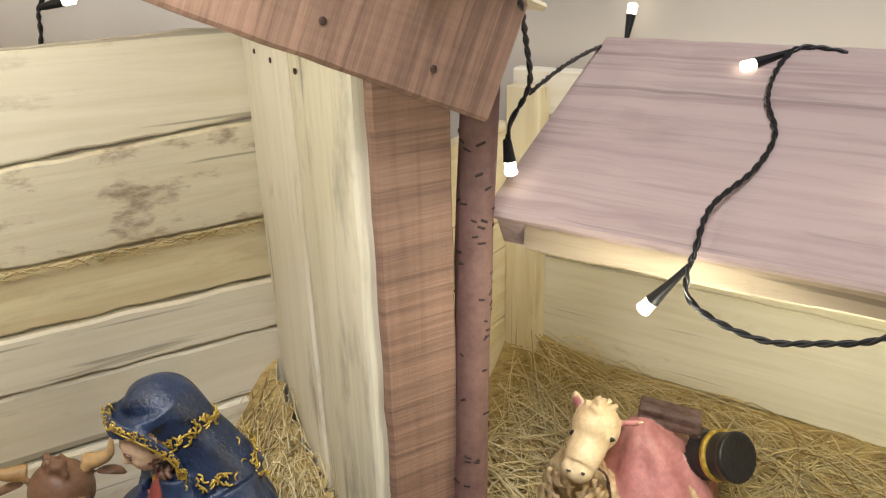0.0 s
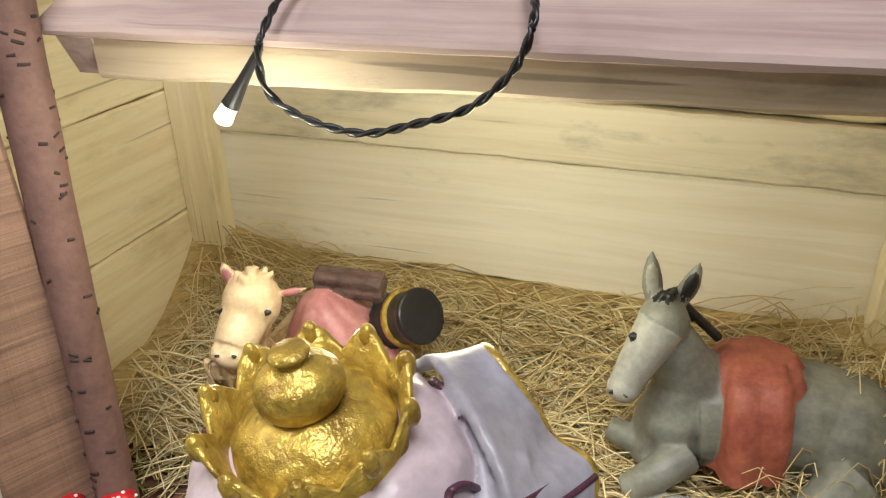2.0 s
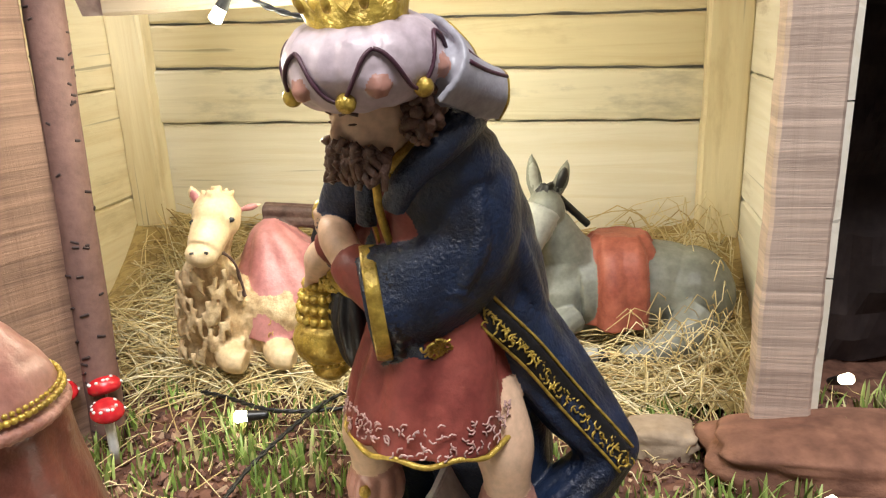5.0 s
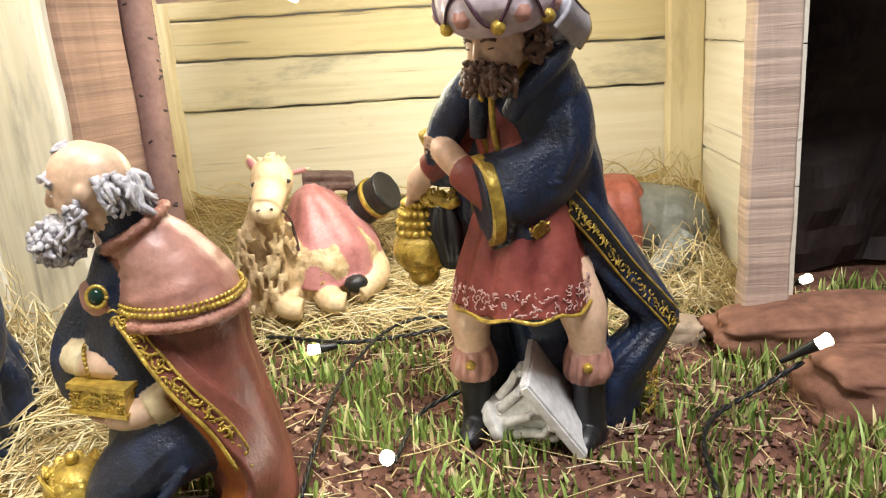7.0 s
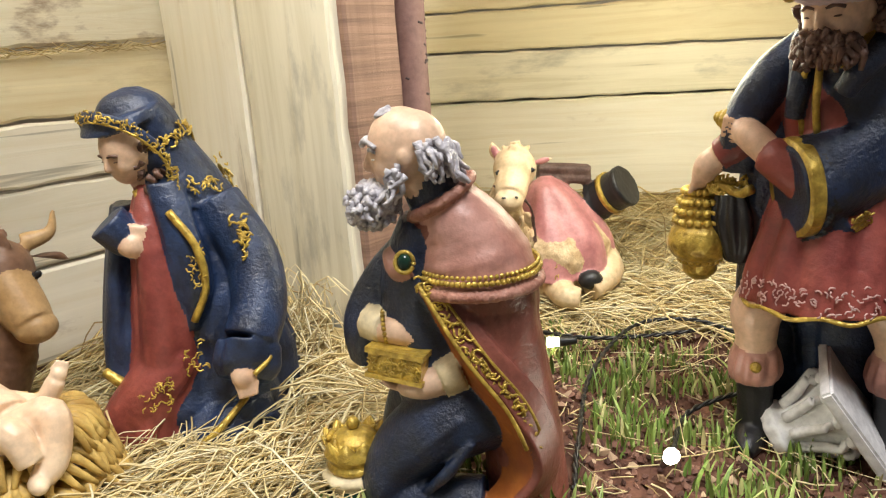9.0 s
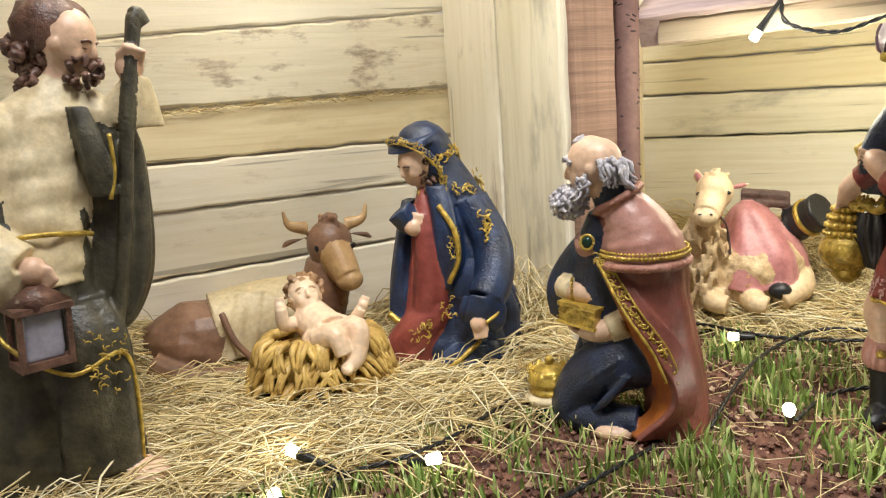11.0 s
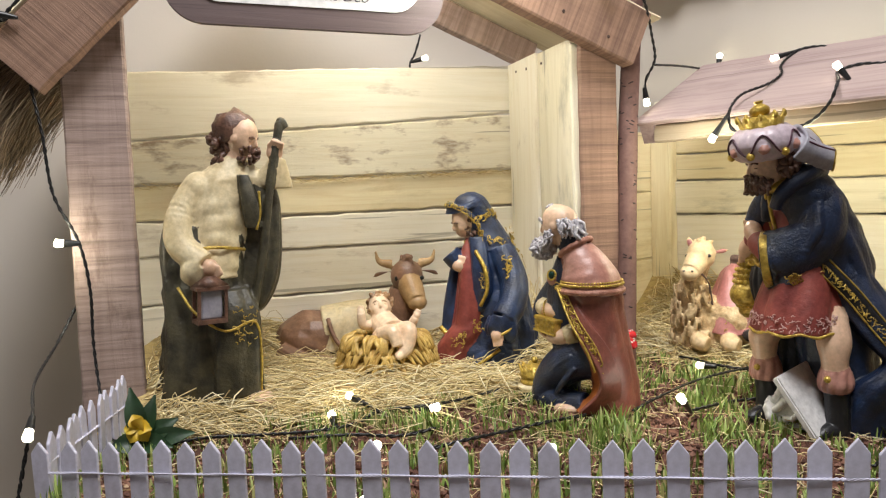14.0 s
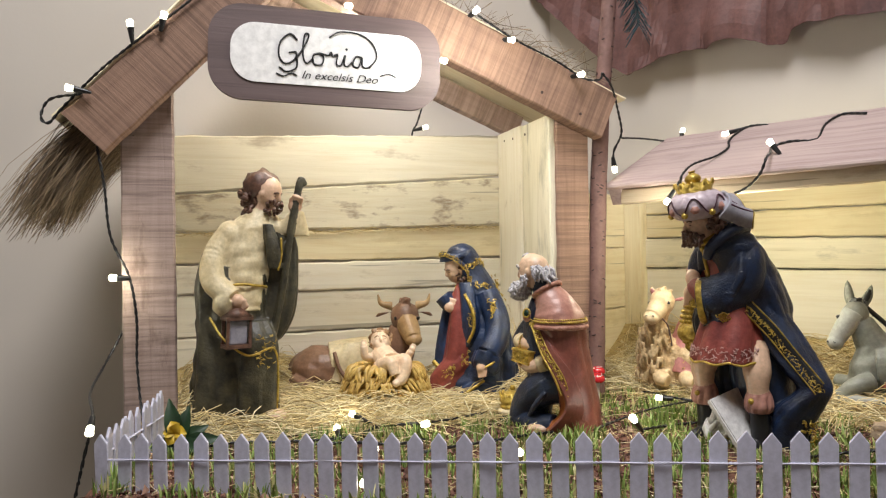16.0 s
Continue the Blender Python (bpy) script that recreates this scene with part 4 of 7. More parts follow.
limb(bm, [(-0.012, -0.010, 0.068, 0.0066), (-0.021, -0.010, 0.0660, 0.0064), (-0.029, -0.008, 0.0660, 0.0050)], SK, 16)
for k in range(4):
    tube(bm, [(-0.026 - 0.001 * k, -0.0090 + 0.0032 * k, 0.0645), (-0.033 - 0.001 * k, -0.0090 + 0.0032 * k, 0.0655), (-0.037, -0.0085 + 0.0032 * k, 0.0690)], 0.0019, SK, 8, 3, 0.0014)
cm = pose(-0.0275, -0.004, 0.0765, 0, 6, -22)
for a, b, c, z in [(0.0125, 0.0095, 0.0055, -0.0008), (0.0135, 0.0105, 0.0012, 0.0055), (0.0135, 0.0105, 0.0010, -0.0062)]:
    bx = bmesh.ops.create_cube(bm, size=2, matrix=cm @ Matrix.Translation((0, 0, z)) @ Matrix.Diagonal((a, b, c, 1)))["verts"]
    for q in {q for v in bx for q in v.link_faces}:
        q.material_index = GD
for k in range(7):
    gold_marks(bm, tuple(cm @ Vector((-0.0105 + 0.0035 * k, -0.0100, -0.0005))), cm.to_3x3() @ Vector((0, -1, 0)), 0.002, 0.0035, 8, GD, 31 + k, 0.0012)
# front edge of the cape sweeping down and round, lined in orange
inner = [(-0.008, -0.012, 0.113), (0.012, -0.020, 0.086), (0.030, -0.016, 0.060), (0.037, -0.010, 0.030), (0.030, -0.008, 0.003)]
outer = [(-0.018, -0.012, 0.112), (-0.001, -0.023, 0.083), (0.016, -0.027, 0.058), (0.026, -0.027, 0.030), (0.004, -0.024, 0.004)]
drape(bm, inner, outer, MA, 0.0040, 8, 8)
drape(bm, [(x + 0.001, y + 0.0015, z - 0.001) for x, y, z in outer], [(-0.012, -0.008, 0.098), (0.002, -0.010, 0.066), (0.012, -0.010, 0.042), (0.012, -0.010, 0.020), (-0.004, -0.012, 0.004)], OR, 0.0034, 8, 8)
line = spline(outer[:4], 9)
mid = [Vector(p) * 0.72 + Vector(q) * 0.28 for p, q in zip(line, spline(inner[:4], 9))]
for k, q in enumerate(mid[:24]):
    gold_marks(bm, (q.x, q.y - 0.0026, q.z), (-0.1, -1, 0.2), 0.0028, 0.0030, 4, GD, 132 + k, 0.0016)
tube(bm, [(q[0], q[1] - 0.0018, q[2]) for q in line[:24]], 0.0010, GD, 6, 1)
tube(bm, [(q.x * 0.55 + r[0] * 0.45, q.y - 0.0024, q.z * 0.55 + r[2] * 0.45) for q, r in zip(mid[:22], spline(inner[:4], 9))], 0.0007, GD, 6, 1)
blob(bm, (-0.0230, -0.0125, 0.1215), 0.0034, 0.0026, 0.0038, GM)
tube(bm, [(-0.0230 + 0.0038 * math.cos(a), -0.0125 + 0.001 * math.sin(a), 0.1215 + 0.0042 * math.sin(a)) for a in [2 * math.pi * k / 12 for k in range(13)]], 0.0010, GD, 6, 2)
limb(bm, [(-0.030, 0.004, 0.122, 0.004), (-0.026, -0.004, 0.117, 0.0055), (-0.020, -0.008, 0.118, 0.004)], RO, 12)
# golden crown on a cushion set down before him
PX, PY = -0.0560, 0.0150
skin(bm, [(PX, PY, 0.000, 0.0150, 0.0150), (PX, PY, 0.005, 0.0165, 0.0160), (PX, PY, 0.010, 0.0140, 0.0140)], GM, 4, folds=6, depth=0.06)
skin(bm, [(PX, PY, 0.009, 0.0150, 0.0150), (PX, PY, 0.013, 0.0172, 0.0165), (PX, PY, 0.016, 0.0130, 0.0130)], WH, 4, folds=8, depth=0.04)
skin(bm, [(PX, PY, 0.015, 0.0125, 0.0125), (PX, PY, 0.018, 0.0142, 0.0142), (PX, PY, 0.0205, 0.0130, 0.0130), (PX, PY, 0.0225, 0.0138, 0.0138), (PX, PY, 0.0245, 0.0126, 0.0126), (PX, PY, 0.031, 0.0105, 0.0105), (PX, PY, 0.035, 0.0040, 0.0040)], GD, 4, seg=36)
crown(bm, (PX, PY, 0.0255), 0.0136, 0.0085, GD, (0, 0, 0), 11)
curls(bm, (PX, PY, 0.0290), (0.0120, 0.0120, 0.0030), 60, 0.0014, GD, 61)
blob(bm, (PX, PY, 0.0375), 0.0032, 0.0032, 0.0032, GD)
GEM = paint("green_gem_paint", (0.012, 0.045, 0.028), (0.005, 0.015, 0.012), 0.2, 200, 0, 0.3)
statue("kneeling_king_figurine", bm, [MAROON, ROSE, FUR, NAVY, SKIN, GREYHAIR, GOLD, ORANGE, CREAM, GEM], pose(0.0, 0.225, 0.0, 0, 0, -21.2), "painted resin kneeling grey-bearded king in maroon cape holding gold casket", voxel=0.0008)
# standing king in a navy cloak and crowned turban; he faces -x
bm = bmesh.new()
NV, RD, SK, HR, LI, GD, GC, BK, PK, PU, RS = range(11)
skin(bm, [(-0.012, -0.008, 0.202, 0.011, 0.011), (-0.010, -0.005, 0.195, 0.020, 0.018), (-0.004, 0.002, 0.180, 0.0255, 0.025), (0.005, 0.011, 0.155, 0.032, 0.030), (0.013, 0.017, 0.130, 0.034, 0.031), (0.019, 0.019, 0.10, 0.031, 0.030), (0.022, 0.018, 0.07, 0.029, 0.028), (0.024, 0.016, 0.04, 0.027, 0.026), (0.024, 0.014, 0.0, 0.024, 0.022)], NV, 6, folds=6, depth=[0.01] * 10 + [0.03] * 10 + [0.06] * 40, seg=60, wob=0.06, seed=7)
# tail of the cloak sweeping back to a point
skin(bm, [(0.014, 0.000, 0.140, 0.012, 0.010), (0.026, -0.004, 0.115, 0.018, 0.012), (0.037, -0.010, 0.092, 0.020, 0.014), (0.047, -0.019, 0.072, 0.018, 0.014), (0.053, -0.026, 0.058, 0.015, 0.012), (0.043, -0.020, 0.042, 0.020, 0.015), (0.034, -0.012, 0.022, 0.021, 0.017), (0.031, -0.008, 0.0, 0.020, 0.017)], NV, 6, folds=7, depth=0.06, seg=48)
limb(bm, [(0.010, -0.012, 0.166, 0.006), (0.022, -0.010, 0.140, 0.006), (0.033, -0.008, 0.112, 0.005)], NV, 14)
limb(bm, [(0.026, 0.0, 0.160, 0.007), (0.036, 0.004, 0.125, 0.007), (0.042, 0.004, 0.085, 0.006)], NV, 14)
# far half of the cloak, falling behind the far arm
skin(bm, [(-0.010, 0.018, 0.190, 0.010, 0.012), (-0.014, 0.030, 0.165, 0.012, 0.014), (-0.010, 0.040, 0.13, 0.014, 0.014), (-0.004, 0.044, 0.095, 0.015, 0.014), (-0.004, 0.044, 0.055, 0.015, 0.015), (0.0, 0.042, 0.0, 0.014, 0.015)], NV, 5, folds=4, depth=0.08, seg=30)
limb(bm, [(-0.012, 0.018, 0.197, 0.009), (-0.026, 0.028, 0.182, 0.0105), (-0.031, 0.039, 0.162, 0.0100), (-0.026, 0.046, 0.140, 0.0085)], NV, 18, 6, 4, 0.1)
# red tunic with a gathered hem
skin(bm, [(-0.010, 0.006, 0.192, 0.016, 0.014), (-0.018, 0.008, 0.170, 0.014, 0.016), (-0.010, 0.008, 0.145, 0.018, 0.020), (-0.009, 0.009, 0.120, 0.025, 0.027), (-0.011, 0.009, 0.098, 0.031, 0.033), (-0.012, 0.008, 0.080, 0.034, 0.036)], RD, 6, folds=8, depth=[0.0] * 14 + [0.06] * 20, seg=60)
# legs, frilled garters and boots
for x, y, z1, bow in [(0.0066, -0.0185, 0.046, 0.004), (-0.0290, 0.0300, 0.045, -0.002)]:
    limb(bm, [(x * 0.6 + bow, y * 0.55 + 0.004, z1 + 0.050, 0.0105), (x * 0.9 + bow * 0.6 - 0.002, y * 0.93 + 0.001, z1 + 0.028, 0.0125), (x - 0.001, y - 0.001, z1 + 0.014, 0.0098), (x, y, z1 - 0.002, 0.0088)], SK, 20)
    skin(bm, [(x, y, z1 + 0.009, 0.0098, 0.0098), (x, y, z1 + 0.004, 0.0112, 0.0112), (x, y, z1 - 0.004, 0.0125, 0.0125), (x, y, z1 - 0.010, 0.0105, 0.0105)], RS, 5, folds=11, depth=[0.0] * 4 + [0.09] * 16, seg=66)
    blob(bm, (x - 0.009, y - 0.008, z1 + 0.001), 0.0028, 0.0028, 0.0028, GD, seg=12, rings=8)
    limb(bm, [(x, y, z1 - 0.002, 0.0092), (x + 0.001, y, 0.022, 0.0086), (x + 0.001, y, 0.006, 0.0092), (x, y, 0.0, 0.0100)], BK, 18)
    limb(bm, [(x, y, 0.006, 0.008), (x - 0.010, y - 0.006, 0.005, 0.007), (x - 0.017, y - 0.010, 0.003, 0.004)], BK, 14)
# near sleeve: wide, open at the front, with a gilt border
limb(bm, [(0.000, -0.006, 0.190, 0.012), (0.000, -0.010, 0.176, 0.017), (-0.002, -0.010, 0.158, 0.019), (-0.010, -0.005, 0.146, 0.0215), (-0.022, 0.001, 0.138, 0.0225), (-0.033, 0.006, 0.135, 0.0220)], NV, 40, 7, 5, 0.03, 0.85)
limb(bm, [(-0.0315, 0.0053, 0.1353, 0.0226), (-0.034, 0.0065, 0.1350, 0.0228), (-0.0368, 0.0078, 0.1347, 0.0224)], GD, 40, 4, 5, 0.03, 0.86)
limb(bm, [(-0.034, 0.0065, 0.1350, 0.0195), (-0.0374, 0.0082, 0.1345, 0.0195)], NV, 30, 3, 0, 0, 0.85)
limb(bm, [(-0.030, -0.009, 0.147, 0.005), (-0.022, -0.015, 0.144, 0.0045), (-0.012, -0.022, 0.144, 0.003)], NV, 12)
limb(bm, [(-0.006, -0.020, 0.180, 0.004), (-0.008, -0.023, 0.160, 0.005), (-0.014, -0.022, 0.146, 0.003)], NV, 12)
limb(bm, [(-0.020, -0.006, 0.122, 0.010), (-0.026, 0.0, 0.117, 0.009), (-0.031, 0.004, 0.117, 0.006)], NV, 14)
for k in range(15):
    a = math.pi * (0.02 + 0.068 * k)
    gold_marks(bm, (-0.034, 0.0065 - 0.0202 * math.sin(a), 0.135 + 0.0232 * math.cos(a)), (-0.1, -math.sin(a), math.cos(a)), 0.003, 0.0024, 6, BK, 80 + k, 0.0010)
gold_marks(bm, (-0.022, -0.0165, 0.122), (-0.1, -1, -0.5), 0.006, 0.004, 26, GD, 95, 0.0016)
# wrists and gold vessel
limb(bm, [(-0.030, 0.004, 0.137, 0.0100), (-0.037, 0.013, 0.146, 0.0092), (-0.0385, 0.019, 0.150, 0.0085)], RD, 16)
limb(bm, [(-0.0385, 0.018, 0.150, 0.0068), (-0.039, 0.026, 0.156, 0.0072), (-0.038, 0.033, 0.159, 0.0062)], SK, 14)
mitt(bm, (-0.038, 0.033, 0.159), (-0.25, 0.8, 0.2), 0.0062, SK)
for q, r in [((-0.0365, 0.036, 0.1615), 0.0040), ((-0.0365, 0.0395, 0.1625), 0.0052), ((-0.036, 0.0435, 0.1635), 0.0058), ((-0.0355, 0.0475, 0.1640), 0.0042), ((-0.0355, 0.0505, 0.1645), 0.0026)]:
    blob(bm, q, r, r * 0.55, r, GD, (8, 0, 0), 16, 8)
limb(bm, [(-0.018, 0.028, 0.172, 0.010), (-0.028, 0.040, 0.154, 0.0095), (-0.033, 0.050, 0.146, 0.0082)], RD, 16)
limb(bm, [(-0.032, 0.048, 0.147, 0.0065), (-0.035, 0.056, 0.141, 0.0068), (-0.035, 0.060, 0.134, 0.0055)], SK, 14)
mitt(bm, (-0.035, 0.060, 0.135), (-0.1, 0.3, -0.9), 0.0060, SK)
CX, CY = -0.0305, 0.0655
skin(bm, [(CX, CY, 0.080, 0.0045, 0.0045), (CX, CY, 0.084, 0.0085, 0.0085), (CX, CY, 0.089, 0.0092, 0.0092), (CX, CY, 0.094, 0.0145, 0.0145), (CX, CY, 0.100, 0.0162, 0.0162), (CX, CY, 0.106, 0.0145, 0.0145), (CX, CY, 0.111, 0.0115, 0.0115), (CX, CY, 0.120, 0.0098, 0.0098), (CX, CY, 0.130, 0.0050, 0.0050)], GD, 5, seg=30)
ring = lambda c, rx, ry, tilt, n, r, mat: [blob(bm, tuple(Vector(c) + Euler((0, radians(tilt), 0)).to_matrix() @ Vector((rx * math.cos(2 * math.pi * k / n), ry * math.sin(2 * math.pi * k / n), 0))), r, r, r * 0.9, mat, seg=8, rings=6, lump=0.3, freq=2, seed=k) for k in range(n)]
for z, r in [(0.1115, 0.0122), (0.1165, 0.0115), (0.1215, 0.0102), (0.1265, 0.0080), (0.0905, 0.0095)]:
    ring((CX, CY, z), r, r, 0, 18, 0.0021, GD)
tube(bm, [(CX - 0.002, CY - 0.006, 0.132), (-0.031, 0.052, 0.131), (-0.028, 0.044, 0.127), (-0.028, 0.036, 0.130)], 0.0026, GD, 8, 6)
gold_marks(bm, (-0.029, 0.048, 0.131), (-0.7, -0.7, 0.2), 0.010, 0.003, 40, GD, 43, 0.0022)
skin(bm, [(-0.026, 0.050, 0.126, 0.006, 0.009), (-0.026, 0.048, 0.114, 0.009, 0.012), (-0.026, 0.046, 0.100, 0.007, 0.010), (-0.026, 0.046, 0.092, 0.004, 0.006)], BK, 5, folds=9, depth=0.13, seg=54)
# gilt border along the open edge of the cloak, and hem of the tunic
edge_line = [(-0.006, -0.0125, 0.138), (0.006, -0.0150, 0.124), (0.020, -0.0170, 0.108), (0.033, -0.0225, 0.089), (0.045, -0.0315, 0.071), (0.052, -0.0370, 0.060)]
ribbon(bm, edge_line, (0.55, -0.20, 0.75), 0.0105, 0.005, BK, 7)
for k, q in enumerate(spline(edge_line, 7)):
    gold_marks(bm, (q[0], q[1] - 0.0028, q[2]), (0.1, -1, 0.2), 0.0035, 0.0036, 5, GD, 60 + k, 0.0012)
for off in (-0.0058, 0.0058):
    hem(bm, [(x + off * 0.6, y - 0.0022, z + off * 0.8) for x, y, z in edge_line], 0.0007, GD)
hem(bm, [(-0.012 + 0.0345 * math.cos(a), 0.008 + 0.0365 * math.sin(a), 0.0800 + 0.0015 * math.sin(9 * a)) for a in [math.pi * (0.75 + 0.11 * k) for k in range(11)]], 0.0012, GD)
for k in range(14):
    a = math.pi * (0.80 + 0.07 * k)
    gold_marks(bm, (-0.012 + 0.034 * math.cos(a), 0.008 + 0.036 * math.sin(a), 0.0885), (math.cos(a), math.sin(a), 0.25), 0.004, 0.006, 9, PK, 140 + k, 0.0011)
gold_marks(bm, (0.046, -0.030, 0.018), (0.2, -1, 0), 0.008, 0.012, 30, GD, 45, 0.0017)
# chest: gilt collar and placket
tube(bm, [(-0.036, 0.006, 0.196), (-0.040, -0.006, 0.190), (-0.033, -0.017, 0.193), (-0.024, -0.018, 0.199)], 0.0032, GD, 10, 5)
gold_marks(bm, (-0.036, -0.012, 0.191), (-0.6, -0.8, 0.1), 0.006, 0.004, 30, GD, 46, 0.0017)
for dy in (-0.003, 0.004):
    tube(bm, [(-0.036, dy, 0.188), (-0.0335, dy + 0.003, 0.172), (-0.029, dy + 0.005, 0.158)], 0.0016, GD, 8, 4)
# bowed head and beard
limb(bm, [(-0.016, -0.006, 0.196, 0.012), (-0.028, -0.010, 0.206, 0.011), (-0.036, -0.012, 0.212, 0.011)], SK, 16)
visage(bm, (-0.0405, -0.0125, 0.2080), 0.0158, 190, 14, SK, HR)
rnd = random.Random(12)
roots = []
for k in range(64):
    a = math.pi + radians(10) + rnd.uniform(-1.25, 1.25)
    roots.append((-0.0405 + 0.0125 * math.cos(a), -0.0125 + 0.0125 * math.sin(a), 0.2005 - 0.003 * rnd.random() - 0.0012 * abs(a - math.pi)))
locks(bm, roots, (-0.10, 0.05, -1), 0.0105, 0.0022, HR, 51)
curls(bm, (-0.0455, -0.0125, 0.1945), (0.0085, 0.0085, 0.0055), 46, 0.0022, HR, 55)
locks(bm, [(-0.0545, -0.0125 + d, 0.2012) for d in (-0.005, -0.003, 0.002, 0.004)], (0.1, 0.0, -1), 0.006, 0.0016, HR, 56)
curls(bm, (-0.0300, -0.0265, 0.2085), (0.0065, 0.0035, 0.0075), 44, 0.0024, HR, 52)
curls(bm, (-0.034, 0.003, 0.208), (0.006, 0.003, 0.007), 24, 0.0024, HR, 53)
# turban: puffed cushion with drawn cords, roses and gilt buttons
TM = pose(-0.0440, -0.0165, 0.2252, 5, -9, 0)
tp = lambda x, y, z: tuple(TM @ Vector((x, y, z)))
for k in range(12):
    a = 2 * math.pi * k / 12
    blob(bm, tp(0.0125 * math.cos(a), 0.0125 * math.sin(a), 0.0), 0.0128, 0.0128, 0.0130, LI, (5, -9, 0), 20, 12, 0.06, 2.2, k)
blob(bm, tp(0, 0, 0.001), 0.020, 0.020, 0.0125, LI, (5, -9, 0), 30, 14)
for k in range(12):
    a = 2 * math.pi * k / 12 + 0.2
    z0, z1 = (-0.007, 0.007) if k % 2 else (0.007, -0.007)
    arc = []
    for j in range(7):
        f = j / 6
        z = z0 + (z1 - z0) * (f - math.sin(2 * math.pi * f) / 9)
        rr = 0.0125 + 0.0131 * math.sqrt(max(0.1, 1 - (z / 0.0134) ** 2))
        arc.append(tp(rr * math.cos(a + 0.52 * f), rr * math.sin(a + 0.52 * f), z))
    tube(bm, arc, 0.0007, PU, 6, 2)
    mid = a + 0.26 + 0.26 * (1 if k % 2 else -1)
    if k % 2 == 0:
        c0 = (0.0246 * math.cos(mid), 0.0246 * math.sin(mid), -0.0035)
        blob(bm, tp(*c0), 0.0026, 0.0026, 0.0026, RS, seg=10, rings=8)
        for j in range(6):
            w = 2 * math.pi * j / 6
            blob(bm, tp(0.0247 * math.cos(mid + 0.09 * math.cos(w)), 0.0247 * math.sin(mid + 0.09 * math.cos(w)), -0.0035 + 0.0023 * math.sin(w)), 0.0016, 0.0016, 0.0016, RS, seg=8, rings=6)
        blob(bm, tp(0.0236 * math.cos(mid + 0.62), 0.0236 * math.sin(mid + 0.62), -0.0072), 0.0031, 0.0031, 0.0031, GD, seg=12, rings=8)
crown(bm, tp(0.0, -0.001, 0.0120), 0.0155, 0.0100, GD, (5, -9, 0), 10)
for k in range(10):
    a = 2 * math.pi * k / 10
    blob(bm, tp(0.0172 * math.cos(a), -0.001 + 0.0172 * math.sin(a), 0.0195), 0.0016, 0.0016, 0.0028, GD, (5, -9, 0), 10, 8)
    blob(bm, tp(0.0160 * math.cos(a + 0.31), -0.001 + 0.0160 * math.sin(a + 0.31), 0.0105), 0.0014, 0.0014, 0.0014, GD, (5, -9, 0), 8, 6)
blob(bm, tp(0, -0.001, 0.0125), 0.0136, 0.0136, 0.0088, GD, (5, -9, 0), 30, 16, 0.10, 7)
skin(bm, [(*tp(0, -0.001, z), r, r, -9) for z, r in ((0.0190, 0.004), (0.0205, 0.0062), (0.0235, 0.0073), (0.0262, 0.0064), (0.0282, 0.0036), (0.0292, 0.0027), (0.0304, 0.0034), (0.0312, 0.0028))], GD, 4, seg=20)
# head cloth falling behind in folds
row0 = [(-0.030, -0.036, 0.2125), (-0.025, -0.0385, 0.219), (-0.021, -0.037, 0.2255), (-0.020, -0.032, 0.231), (-0.021, -0.022, 0.2365), (-0.021, -0.006, 0.2365), (-0.022, 0.004, 0.229)]
row1 = [(0.0035, -0.0205, 0.2025), (0.0020, -0.0275, 0.2095), (0.0030, -0.0245, 0.2178), (-0.0005, -0.0165, 0.2190), (-0.0040, -0.0150, 0.2265), (-0.0085, -0.0060, 0.2348), (-0.0040, 0.0080, 0.2260)]
rows = drape(bm, row0, row1, GC, 0.0024, 10, 6, 0.0008)
tube(bm, rows[-1], 0.0013, GD, 6, 1)
tube(bm, [r[11] - Vector((0, 0.0012, 0)) for r in rows[1:]], 0.0008, PU, 6, 1)
tube(bm, [r[14] - Vector((0, 0.0010, 0)) for r in rows[1:]], 0.0008, PU, 6, 1)
blob(bm, (-0.020, -0.016, 0.220), 0.012, 0.020, 0.013, GC, (0, 20, 0), lump=0.15, freq=2)
# thick rolled collar of the cloak
limb(bm, [(-0.035, -0.013, 0.176, 0.0045), (-0.032, -0.020, 0.187, 0.0055), (-0.020, -0.024, 0.198, 0.0065), (-0.007, -0.018, 0.2035, 0.0065), (0.001, -0.004, 0.203, 0.0065), (-0.006, 0.012, 0.202, 0.0065), (-0.022, 0.014, 0.198, 0.006), (-0.033, 0.008, 0.184, 0.005), (-0.034, 0.010, 0.165, 0.004)], NV, 14, 6)
statue("standing_king_figurine", bm, [NAVY, RED, SKIN, HAIR, LILAC, GOLD, GREYCLOTH, BLACK, LACE, PURPLE, ROSE], pose(0.18, 0.185, 0.0, 0, 0, 7), "painted resin stooping king in navy cloak with crowned turban", voxel=0.0008)


def four_leg_ear(bm, base, tip, width, mat, inner):
    b, t_ = Vector(base), Vector(tip)
    d = t_ - b
    skin(bm, [(*b, width * 0.5, width * 0.4), (*(b + d * 0.35), width, width * 0.55), (*(b + d * 0.75), width * 0.7, width * 0.4), (*t_, width * 0.08, width * 0.08)], mat, 4, seg=14)
    blob(bm, tuple(b + d * 0.45 + Vector((0, -width * 0.35, 0))), width * 0.6, width * 0.35, d.length * 0.36, inner, (0, math.degrees(math.atan2(d.x, d.z)), 0), 10, 8)


CAMEL = paint('camel_skin_paint', (0.74, 0.58, 0.37), (0.56, 0.40, 0.22), 0.45, 260, 0, 0.3, 0.4, 40)
